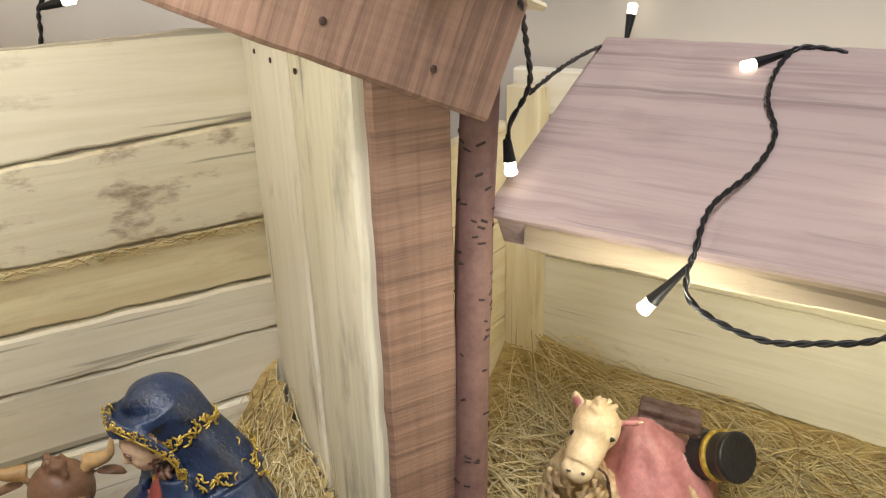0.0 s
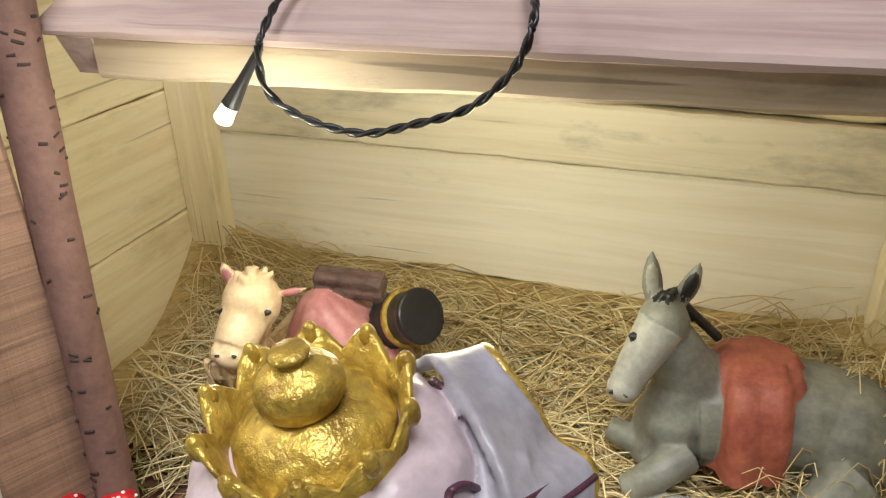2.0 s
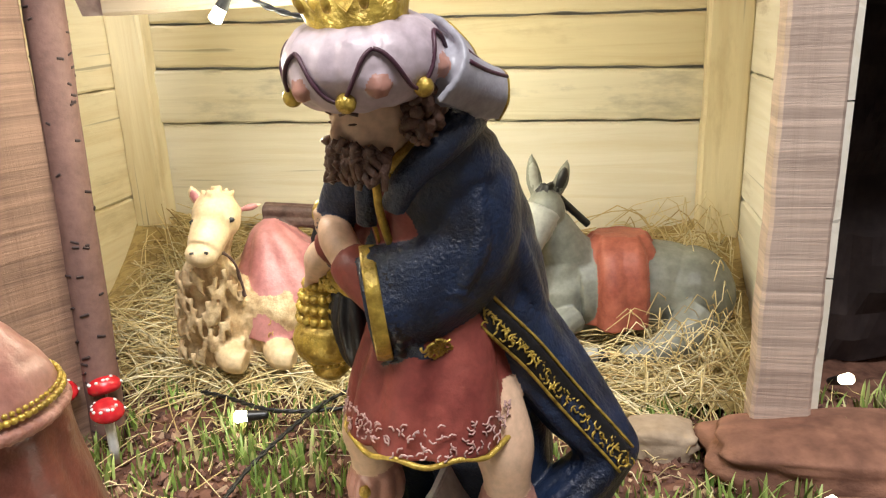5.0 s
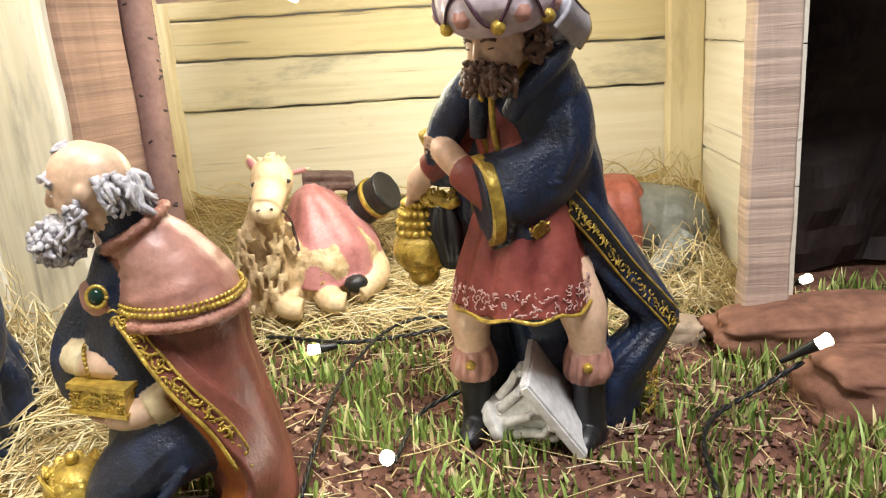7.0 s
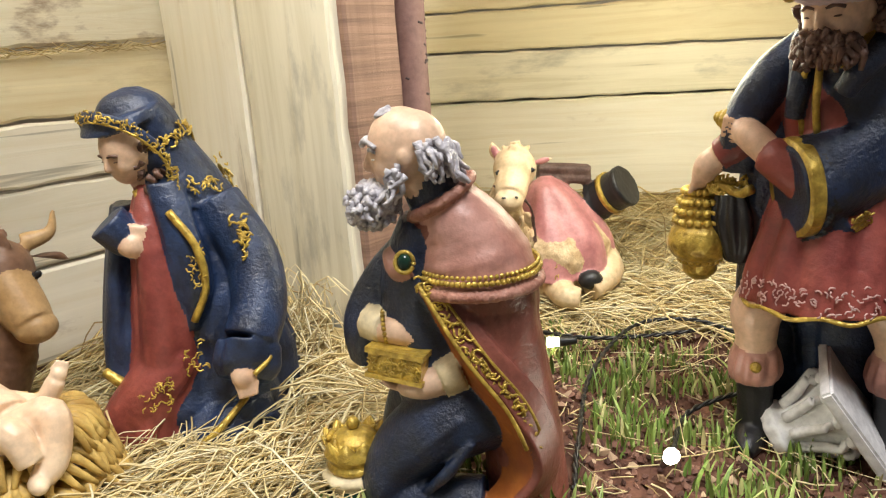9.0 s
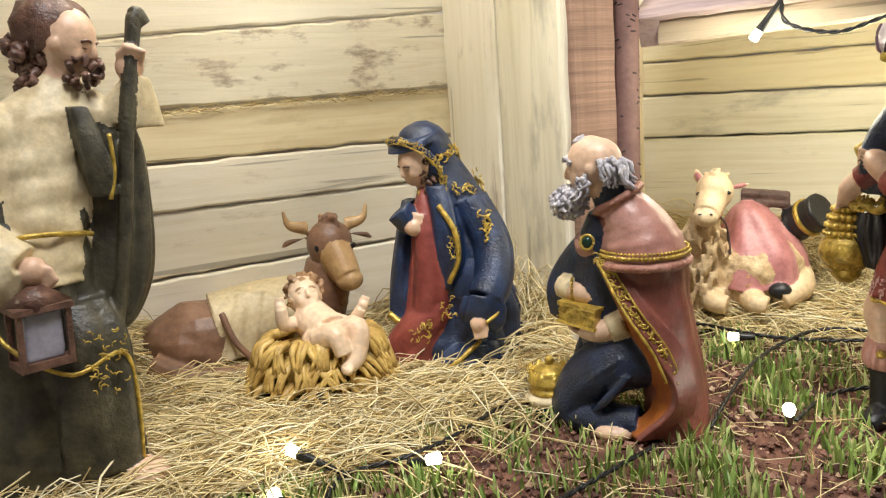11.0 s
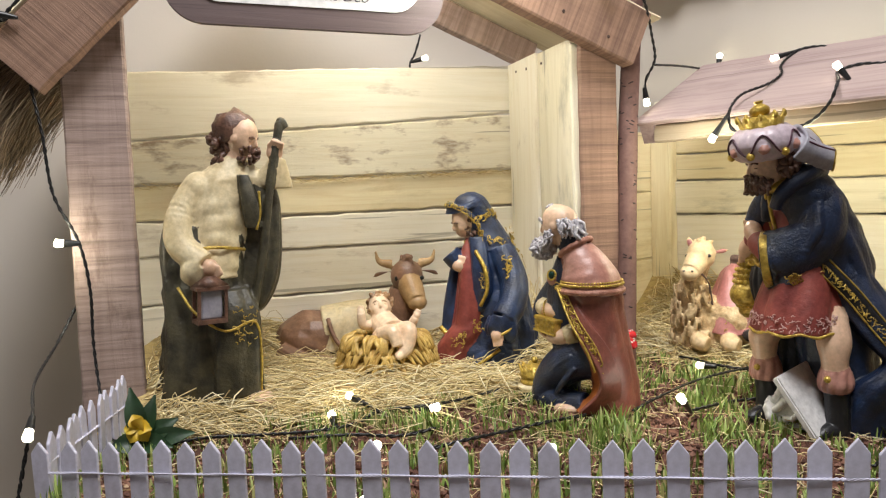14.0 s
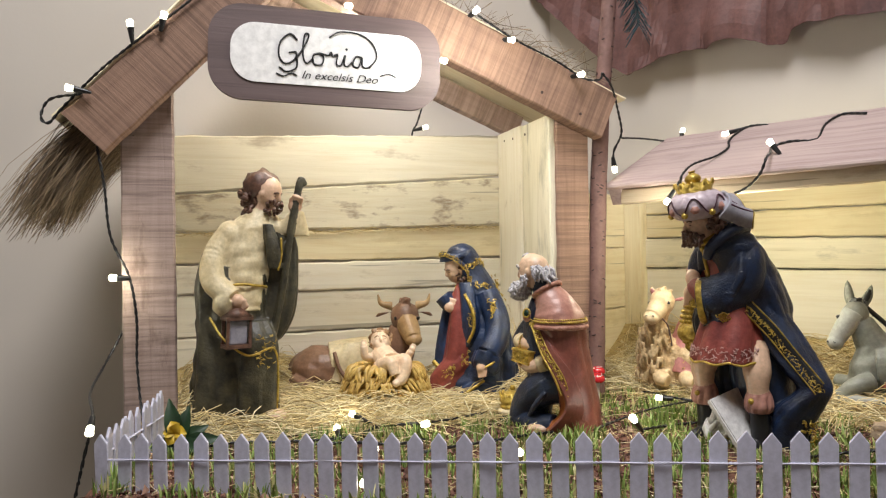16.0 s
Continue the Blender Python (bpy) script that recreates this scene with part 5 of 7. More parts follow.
# camel lying down with saddle cloth, firewood and a keg
bm = bmesh.new()
BE, TN, PK, LG, BK, GD = range(6)
Z = 0.012
skin(bm, [(-0.022, -0.008, Z, 0.034, 0.030), (-0.025, -0.016, Z + 0.03, 0.029, 0.025), (-0.027, -0.026, Z + 0.055, 0.022, 0.018), (-0.025, -0.034, Z + 0.078, 0.0135, 0.013), (-0.018, -0.036, Z + 0.095, 0.013, 0.013)], BE, 6, folds=13, depth=0.09, seg=52, wob=0.1)
for k in range(70):
    rnd = random.Random(k)
    a, h = rnd.uniform(-2.6, -0.3), rnd.uniform(0.0, 0.07)
    r = 0.032 - h * 0.17
    p = Vector((-0.027 + r * math.cos(a), -0.012 - h * 0.28 + r * math.sin(a), Z + h))
    tube(bm, [p + Vector((0, 0, 0.006)), p + Vector((rnd.uniform(-0.002, 0.002), -0.0015, 0)), p - Vector((rnd.uniform(-0.002, 0.002), 0, 0.006))], 0.0024, BE, 6, 3, 0.0008)
blob(bm, (-0.016, -0.036, Z + 0.104), 0.0155, 0.016, 0.0165, TN, (10, 0, 0))
tube(bm, [(-0.018, -0.040, Z + 0.100), (-0.020, -0.050, Z + 0.093), (-0.022, -0.056, Z + 0.088)], 0.0130, TN, 18, 5, 0.0105)
blob(bm, (-0.0225, -0.058, Z + 0.086), 0.0105, 0.008, 0.0085, TN, lump=0.1)
curls(bm, (-0.014, -0.034, Z + 0.118), (0.008, 0.008, 0.003), 22, 0.002, TN, 71)
for s in (-1, 1):
    blob(bm, (-0.0165 + 0.0125 * s, -0.047, Z + 0.104), 0.0020, 0.0018, 0.0014, BK, seg=10, rings=6)
    blob(bm, (-0.0225 + 0.0045 * s, -0.0655, Z + 0.089), 0.0014, 0.001, 0.0007, BK, seg=8, rings=6)
four_leg_ear(bm, (-0.027, -0.030, Z + 0.110), (-0.031, -0.030, Z + 0.124), 0.0045, TN, PK)
four_leg_ear(bm, (-0.003, -0.030, Z + 0.106), (0.014, -0.030, Z + 0.110), 0.0045, TN, PK)
hem(bm, [(-0.033, -0.047, Z + 0.095), (-0.024, -0.060, Z + 0.094), (-0.012, -0.050, Z + 0.095), (-0.004, -0.038, Z + 0.102)], 0.0008, LG)
hem(bm, [(-0.014, -0.054, Z + 0.088), (-0.006, -0.046, Z + 0.075), (-0.003, -0.040, Z + 0.05)], 0.0013, LG)
blob(bm, (0.014, 0.012, Z + 0.032), 0.047, 0.052, 0.040, BE, (0, 0, 20), 28, 16, 0.08, 2)
skin(bm, [(0.018, 0.004, Z + 0.018, 0.044, 0.046), (0.020, 0.004, Z + 0.045, 0.039, 0.041), (0.016, 0.004, Z + 0.068, 0.026, 0.028), (0.012, 0.002, Z + 0.084, 0.014, 0.016), (0.011, 0.002, Z + 0.091, 0.004, 0.005)], PK, 6, folds=9, depth=0.06, seg=48)
gold_marks(bm, (0.030, -0.034, Z + 0.028), (0.4, -1, 0.2), 0.022, 0.008, 60, GD, 72, 0.0013)
for k in range(5):
    y, z = -0.006 + 0.007 * (k % 3), Z + 0.086 + 0.0065 * (k // 3)
    tube(bm, [(0.006, y + 0.012, z + 0.004), (0.028, y + 0.011, z + 0.002), (0.046, y + 0.010, z)], 0.0044, LG, 9, 3)
km = pose(0.060, -0.002, Z + 0.075, 0, 62, -38)
for a, b, r, mt in [(-0.014, 0.014, 0.0155, BK), (-0.015, -0.011, 0.0164, BK), (0.011, 0.015, 0.0164, BK), (-0.002, 0.002, 0.017, GD)]:
    made = bmesh.ops.create_cone(bm, cap_ends=True, segments=28, radius1=r, radius2=r, depth=b - a, matrix=km @ Matrix.Translation((0, 0, (a + b) / 2)))["verts"]
    for f in {f for v in made for f in v.link_faces}:
        f.material_index, f.smooth = mt, len(f.verts) == 4
for k in range(9):
    a = 2 * math.pi * k / 9
    blob(bm, tuple(km @ Vector((0.006 * math.cos(a), 0.006 * math.sin(a), -0.0145))), 0.002, 0.002, 0.002, GD, seg=6, rings=4)
for sx in (-0.02, 0.012):
    tube(bm, [(sx, -0.020, Z + 0.012), (sx + 0.004, -0.046, Z + 0.010), (sx + 0.014, -0.050, Z + 0.008)], 0.012, TN, 14, 5, 0.008)
tube(bm, [(0.050, 0.0, Z + 0.03), (0.054, -0.022, Z + 0.018), (0.036, -0.040, Z + 0.010)], 0.013, TN, 14, 5, 0.008)
blob(bm, (0.036, -0.038, Z + 0.018), 0.009, 0.007, 0.007, BK)
statue("camel_figurine", bm, [BEIGE, CAMEL, PINKCLOTH, LOG, BLACK, GOLD], pose(0.15, 0.45, 0.004, 0, 0, -20.6), "painted resin lying camel with pink saddle cloth, firewood and keg")

# donkey lying down
bm = bmesh.new()
GR, LG, TE, BK = range(4)
Z = 0.006
tube(bm, [(-0.004, 0.004, Z + 0.040), (0.025, 0.006, Z + 0.042), (0.055, 0.008, Z + 0.040), (0.078, 0.010, Z + 0.032)], 0.032, GR, 24, 6, 0.030)
blob(bm, (0.074, 0.004, Z + 0.034), 0.030, 0.034, 0.034, GR)
tube(bm, [(0.0, 0.002, Z + 0.05), (-0.012, -0.002, Z + 0.068), (-0.022, -0.006, Z + 0.090)], 0.023, GR, 20, 6, 0.0125)
blob(bm, (-0.026, -0.008, Z + 0.098), 0.0135, 0.0135, 0.0145, GR)
tube(bm, [(-0.027, -0.011, Z + 0.099), (-0.035, -0.018, Z + 0.084), (-0.042, -0.024, Z + 0.070)], 0.0125, LG, 18, 5, 0.0085)
blob(bm, (-0.0425, -0.025, Z + 0.068), 0.0088, 0.0085, 0.0085, LG)
for s in (-1, 1):
    blob(bm, (-0.030 + 0.0105 * s, -0.016 + 0.004 * s, Z + 0.096), 0.0026, 0.0024, 0.002, BK, seg=10, rings=6)
    blob(bm, (-0.045 + 0.004 * s, -0.0325, Z + 0.069), 0.0014, 0.001, 0.0014, BK, seg=8, rings=6)
four_leg_ear(bm, (-0.032, -0.004, Z + 0.106), (-0.035, -0.002, Z + 0.136), 0.0055, GR, LG)
four_leg_ear(bm, (-0.019, -0.002, Z + 0.105), (-0.011, 0.0, Z + 0.131), 0.0055, GR, BK)
curls(bm, (-0.025, -0.006, Z + 0.111), (0.004, 0.004, 0.003), 12, 0.0022, BK, 81)
hem(bm, [(-0.020, 0.002, Z + 0.108), (-0.008, 0.004, Z + 0.096), (0.004, 0.006, Z + 0.084)], 0.003, BK)
skin(bm, [(-0.018, -0.004, Z + 0.016, 0.020, 0.024), (-0.014, -0.004, Z + 0.040, 0.020, 0.022), (-0.010, -0.003, Z + 0.065, 0.016, 0.017)], GR, 5, seg=24, wob=0.1)
skin(bm, [(0.022, 0.002, Z + 0.022, 0.026, 0.038), (0.023, 0.002, Z + 0.05, 0.025, 0.036), (0.024, 0.004, Z + 0.070, 0.023, 0.028), (0.025, 0.006, Z + 0.079, 0.018, 0.014)], TE, 6, folds=9, depth=0.085, seg=48)
tube(bm, [(-0.010, -0.012, Z + 0.024), (-0.030, -0.010, Z + 0.022), (-0.048, -0.004, Z + 0.024)], 0.010, GR, 14, 5, 0.007)
tube(bm, [(-0.008, -0.022, Z + 0.028), (-0.022, -0.034, Z + 0.022), (-0.036, -0.036, Z + 0.010)], 0.011, GR, 14, 5, 0.008)
tube(bm, [(-0.036, -0.036, Z + 0.008), (-0.016, -0.040, Z + 0.007), (0.006, -0.040, Z + 0.007)], 0.008, LG, 12, 5, 0.006)
blob(bm, (0.009, -0.040, Z + 0.007), 0.007, 0.006, 0.006, BK)
tube(bm, [(0.075, -0.024, Z + 0.03), (0.052, -0.038, Z + 0.012), (0.022, -0.042, Z + 0.007)], 0.016, GR, 14, 5, 0.007)
statue("donkey_figurine", bm, [GREY, LIGHTGREY, TERRA, BLACK], pose(0.35, 0.345, 0.006, 0, 0, -29.9), "painted resin grey lying donkey with terracotta saddle blanket")

# ox lying behind the manger
bm = bmesh.new()
HI, TN, CR, BK = range(4)
Z = 0.004
blob(bm, (-0.066, 0.004, Z + 0.028), 0.046, 0.034, 0.036, HI, lump=0.10, freq=2.2)
tube(bm, [(-0.052, 0.006, Z + 0.036), (-0.015, 0.010, Z + 0.042), (0.020, 0.010, Z + 0.044)], 0.032, CR, 22, 6, 0.030)
skin(bm, [(-0.040, 0.004, Z + 0.020, 0.022, 0.034), (-0.030, 0.006, Z + 0.05, 0.024, 0.030), (-0.022, 0.008, Z + 0.068, 0.018, 0.020)], CR, 5, folds=9, depth=0.07, seg=44)
tube(bm, [(0.020, 0.006, Z + 0.030), (0.036, 0.0, Z + 0.056), (0.042, -0.004, Z + 0.086)], 0.028, HI, 20, 6, 0.017)
blob(bm, (0.045, -0.008, Z + 0.100), 0.019, 0.018, 0.020, HI)
tube(bm, [(0.046, -0.012, Z + 0.098), (0.052, -0.022, Z + 0.082), (0.055, -0.028, Z + 0.074)], 0.015, TN, 18, 5, 0.011)
blob(bm, (0.0555, -0.029, Z + 0.072), 0.0115, 0.009, 0.009, TN)
for s in (-1, 1):
    blob(bm, (0.048 + 0.0145 * s, -0.021, Z + 0.099), 0.0026, 0.002, 0.0026, BK, seg=10, rings=6)
    tube(bm, [(0.044 + 0.016 * s, -0.004, Z + 0.114), (0.044 + 0.030 * s, -0.006, Z + 0.118), (0.044 + 0.034 * s, -0.006, Z + 0.130)], 0.006, TN, 10, 5, 0.0012)
    skin(bm, [(0.044 + 0.016 * s, -0.002, Z + 0.106, 0.004, 0.004), (0.044 + 0.027 * s, -0.002, Z + 0.105, 0.007, 0.005), (0.044 + 0.036 * s, -0.002, Z + 0.100, 0.002, 0.002)], HI, 4, seg=12)
curls(bm, (0.046, -0.010, Z + 0.118), (0.008, 0.008, 0.004), 16, 0.0028, HI, 91)
hem(bm, [(-0.046, -0.026, Z + 0.058), (-0.038, -0.034, Z + 0.036), (-0.022, -0.038, Z + 0.016)], 0.003, HI)
tube(bm, [(-0.10, -0.02, Z + 0.02), (-0.070, -0.036, Z + 0.010), (-0.030, -0.038, Z + 0.010)], 0.012, HI, 14, 5, 0.008)
tube(bm, [(0.02, -0.01, Z + 0.014), (0.045, -0.028, Z + 0.010), (0.06, -0.026, Z + 0.008)], 0.012, HI, 14, 5, 0.008)
statue("ox_figurine", bm, [HIDE, TANHIDE, CREAM, BLACK], pose(-0.25, 0.39, 0.0, 0, 0, 15.1), "painted resin lying brown ox with pale blanket behind the manger")

# manger of straw
manger = thing("manger", pose(-0.205, 0.305, 0.0, 0, 0, 13.1) @ Matrix.Scale(1.12, 4), "small wooden manger heaped with moulded golden straw", "manger")
M_NEST = paint("moulded_straw", (0.74, 0.52, 0.16), (0.34, 0.20, 0.045), 0.42, 260, 0, 0.6, 0.5, 90)
bm = bmesh.new()
for k in range(230):
    rnd = random.Random(500 + k)
    a = rnd.uniform(0, 2 * math.pi)
    tier = k % 3
    r0, z0 = 0.030 + 0.004 * tier, 0.044 - 0.012 * tier
    c, s = math.cos(a), math.sin(a)
    sw = rnd.uniform(-0.3, 0.3)
    tube(bm, [(r0 * c, r0 * 0.72 * s, z0 + 0.004), ((r0 + 0.009) * math.cos(a + sw * 0.4), (r0 + 0.009) * 0.76 * math.sin(a + sw * 0.4), z0 + rnd.uniform(-0.001, 0.003)), ((r0 + 0.014) * math.cos(a + sw), (r0 + 0.013) * 0.78 * math.sin(a + sw), z0 - 0.010)], 0.0032, 0, 6, 3, 0.0012)
blob(bm, (0, 0, 0.030), 0.038, 0.029, 0.018, 0, lump=0.15, freq=4)
part("straw_nest", bm, M_NEST, manger, "moulded golden straw", True)
for k in range(2):
    for j in (-1, 1):
        part("leg", turned(box(-0.004, 0.004, -0.004, 0.004, -0.024, 0.024, 0.001), pose(0.030 * (2 * k - 1), 0, 0.016, 0, 0, 0) @ pose(0, 0.0, 0, 48 * j, 0, 0)), LOG, manger)
part("trough", box(-0.036, 0.036, -0.020, 0.020, 0.010, 0.024, 0.003), LOG, manger)

bm = bmesh.new()
SK, HR, WH = range(3)
visage(bm, (-0.006, 0.010, 0.070), 0.0125, -80, -30, SK, HR)
curls(bm, (-0.007, 0.014, 0.073), (0.0125, 0.008, 0.0105), 44, 0.0022, HR, 101)
tube(bm, [(-0.004, 0.008, 0.058), (0.001, -0.004, 0.054), (0.006, -0.014, 0.050)], 0.0125, SK, 16, 5, 0.014)
tube(bm, [(-0.014, 0.002, 0.056), (-0.021, -0.004, 0.058), (-0.022, -0.006, 0.069)], 0.0052, SK, 10, 4, 0.004)
mitt(bm, (-0.022, -0.006, 0.070), (0, 0, 1), 0.0036, SK)
tube(bm, [(0.010, 0.0, 0.056), (0.021, -0.006, 0.054), (0.028, -0.008, 0.063)], 0.0052, SK, 10, 4, 0.004)
mitt(bm, (0.029, -0.008, 0.065), (0.5, 0, 1), 0.0036, SK)
blob(bm, (0.004, -0.016, 0.049), 0.016, 0.011, 0.010, WH, lump=0.15, freq=4)
tube(bm, [(0.010, -0.018, 0.050), (0.022, -0.024, 0.055), (0.020, -0.030, 0.040), (0.014, -0.033, 0.034)], 0.0088, SK, 12, 5, 0.005)
tube(bm, [(0.0, -0.020, 0.050), (0.008, -0.030, 0.054), (0.012, -0.034, 0.042)], 0.0085, SK, 12, 5, 0.005)
blob(bm, (0.013, -0.036, 0.034), 0.004, 0.006, 0.004, SK)
FAIR = paint("fair_hair_paint", (0.42, 0.25, 0.12), (0.22, 0.12, 0.06), 0.4, 400, 0, 0.8, 0.5, 140)
statue("infant_doll", bm, [PALE, FAIR, PALE], pose(-0.205, 0.305, 0.0, 0, 0, 13.1) @ Matrix.Scale(1.12, 4), "painted resin infant doll lying on the golden straw of the manger", "doll", voxel=0.0007)

# fallen white column capital
capital = thing("column_capital", pose(0.168, 0.186, 0.021, 0, 0, -39.6) @ pose(0, 0, 0, 18, 56, 10), "white moulded column capital tipped over on the soil", "ornament")
bm = bmesh.new()
skin(bm, [(0, 0, -0.026, 0.013, 0.013), (0, 0, -0.020, 0.015, 0.015), (0, 0, -0.016, 0.012, 0.012), (0, 0, -0.004, 0.013, 0.013), (0, 0, 0.008, 0.018, 0.018), (0, 0, 0.012, 0.019, 0.019)], 0, 4, folds=10, depth=0.06, seg=40)
for k in range(10):
    a = 2 * math.pi * k / 10
    c, s = math.cos(a), math.sin(a)
    tube(bm, [(0.013 * c, 0.013 * s, -0.014), (0.017 * c, 0.017 * s, -0.004), (0.021 * c, 0.021 * s, 0.003), (0.018 * c, 0.018 * s, 0.006)], 0.0028, 0, 8, 4, 0.002)
    blob(bm, (0.019 * c, 0.019 * s, 0.009), 0.0035, 0.0035, 0.003, 0, seg=8, rings=6)
part("bell", bm, WHITEP, capital, "", True)
part("abacus", box(-0.026, 0.026, -0.026, 0.026, 0.011, 0.017, 0.0012), WHITEP, capital)
# ---- painted sign ----
sign = thing("sign", S @ pose(-0.2755, -0.036, 0.399, 0, 1.5, 0), "white sign with black lettering in a dark grey-brown board frame", "sign")
M_SIGNFRAME = wood("sign_frame", (0.135, 0.095, 0.098), (0.10, 0.07, 0.072), (0.07, 0.05, 0.05), 0.3, 0.0, 0.6)
M_SIGNWHITE = paint("sign_paper", (0.86, 0.85, 0.84), (0.80, 0.79, 0.78), 0.5, 120, 0, 0.08, 0.4, 12)
M_INK = plain("black_ink", (0.012, 0.012, 0.014), 0.4)


def pill(w, h, r, y0, y1, cut=0.0):
    bm = bmesh.new()
    pts = []
    for cx, cz, a0 in ((w - r, h - r, 0), (-w + r, h - r, 90), (-w + r, -h + r, 180), (w - r, -h + r, 270)):
        for k in range(11):
            a = radians(a0 + 9 * k)
            pts.append((cx + r * math.cos(a), cz + r * math.sin(a)))
    f = bm.faces.new([bm.verts.new((x, y0, z)) for x, z in pts])
    e = bmesh.ops.extrude_face_region(bm, geom=[f])
    for v in [g for g in e["geom"] if isinstance(g, bmesh.types.BMVert)]:
        v.co.y = y1
    bmesh.ops.recalc_face_normals(bm, faces=bm.faces)
    return bm


part("frame_board", pill(0.1255, 0.0505, 0.036, 0.0, 0.007), M_SIGNFRAME, sign, "dark grey-brown frame board")
part("paper_panel", pill(0.103, 0.0315, 0.026, -0.0015, 0.001), M_SIGNWHITE, sign, "white paper panel")


def lettering(text, x, z, size, shear, thick, stretch=1.0):
    cu = bpy.data.curves.new("lettering", "FONT")
    cu.body, cu.size, cu.shear, cu.extrude, cu.offset = text, size, shear, 0.0001, thick
    tmp = bpy.data.objects.new("tmp", cu)
    me = bpy.data.meshes.new_from_object(tmp)
    bpy.data.objects.remove(tmp)
    me.materials.clear()
    me.materials.append(M_INK)
    ob = new("lettering", me)
    ob.parent = sign
    ob.matrix_basis = pose(x, -0.0022, z, 90, 0, 0) @ Matrix.Diagonal((stretch, 1, 1, 1))
    tagged(ob, "black brush lettering")


SCRIPT = [
    [(-0.034, 0.016), (-0.042, 0.022), (-0.052, 0.012), (-0.053, -0.003), (-0.046, -0.010), (-0.037, -0.005), (-0.035, 0.003), (-0.043, 0.002)],
    [(-0.035, 0.003), (-0.0345, -0.013), (-0.045, -0.0185), (-0.053, -0.014)],
    [(-0.036, -0.005), (-0.027, 0.009), (-0.022, 0.022), (-0.0265, 0.022), (-0.028, 0.001), (-0.024, -0.008), (-0.018, -0.003)],
    [(-0.010, 0.004), (-0.017, 0.001), (-0.016, -0.008), (-0.008, -0.008), (-0.006, 0.0), (-0.011, 0.004), (-0.005, 0.003), (0.0, 0.002)],
    [(0.0, 0.002), (0.002, 0.006), (0.004, 0.002), (0.009, 0.004), (0.008, -0.006), (0.012, -0.008), (0.015, -0.003)],
    [(0.015, -0.003), (0.0175, 0.004), (0.0165, -0.006), (0.020, -0.008), (0.025, -0.003)],
    [(0.036, 0.003), (0.029, 0.003), (0.026, -0.006), (0.032, -0.008), (0.036, 0.003), (0.0362, -0.006), (0.042, -0.008), (0.048, -0.003)],
]
bm = bmesh.new()
for stroke in SCRIPT:
    tube(bm, [(x, -0.0021, z) for x, z in stroke], 0.0011, 0, 6, 6, 0.0008)
blob(bm, (0.0190, -0.0021, 0.0105), 0.0014, 0.0008, 0.0014, 0, seg=8, rings=6)
part("lettering", bm, M_INK, sign, "thin black brush script")
lettering("In excelsis Deo", -0.030, -0.0245, 0.0120, 0.35, -0.00005, 1.12)
bm = bmesh.new()
tube(bm, [(-0.056, -0.0022, -0.021), (-0.048, -0.0022, -0.0235), (-0.040, -0.0022, -0.020), (-0.034, -0.0022, -0.022)], 0.0007, 0, 6, 6)
part("flourish", bm, M_INK, sign, "black brush flourish", True)
bm = bmesh.new()
tube(bm, [(0.000, -0.0022, 0.022), (0.012, -0.0022, 0.029), (0.034, -0.0022, 0.028), (0.048, -0.0022, 0.018), (0.052, -0.0022, 0.004), (0.044, -0.0022, -0.008)], 0.0008, 0, 6, 6)
part("flourish", bm, M_INK, sign, "black brush flourish", True)
bm = bmesh.new()
tube(bm, [(0.056, -0.0022, -0.016), (0.066, -0.0022, -0.013), (0.074, -0.0022, -0.016)], 0.0006, 0, 6, 5)
part("flourish", bm, M_INK, sign, "black brush flourish", True)

# ---- trunk with frond ----
M_BARK = paint("pink_bark", (0.21, 0.12, 0.105), (0.15, 0.085, 0.075), 0.65, 200, 0, 0.5, 0.3, 40)
M_MARK = plain("dark_bark_mark", (0.035, 0.018, 0.018), 0.7)
M_FROND = paint("blue_green_frond", (0.035, 0.10, 0.13), (0.015, 0.045, 0.06), 0.5)
palm = thing("palm_tree", pose(0, 0, 0), "model palm with pinkish-brown trunk marked by dark dashes", "model tree")
bm = bmesh.new()
AXIS = [(0.040, 0.392, 0.0), (0.0415, 0.395, 0.06), (0.0445, 0.402, 0.18), (0.048, 0.409, 0.28), (0.056, 0.416, 0.40), (0.066, 0.422, 0.52)]
skin(bm, [(x, y, z, r, r) for (x, y, z), r in zip(AXIS, (0.0102, 0.010, 0.0102, 0.0104, 0.0098, 0.009))], 0, 8, seg=24, wob=0.05)
part("trunk", bm, M_BARK, palm, "", True)
rnd = random.Random(5)
line = spline(AXIS, 30)
for k in range(95):
    q = line[rnd.randrange(len(line))]
    a = rnd.uniform(math.pi * 0.8, math.pi * 2.1)
    w = rnd.uniform(0.2, 0.5)
    zz = rnd.uniform(-0.002, 0.002)
    bm = bmesh.new()
    tube(bm, [(q[0] + 0.0101 * math.cos(a + d * w), q[1] + 0.0101 * math.sin(a + d * w), q[2] + zz * (1 + d)) for d in (-0.5, 0, 0.5)], 0.0008, 0, 5, 3)
    part("bark_mark", bm, M_MARK, palm)
bm = bmesh.new()
tube(bm, [(0.066, 0.422, 0.52), (0.085, 0.430, 0.53), (0.098, 0.440, 0.505), (0.102, 0.446, 0.478)], 0.0018, 0, 6, 6, 0.0008)
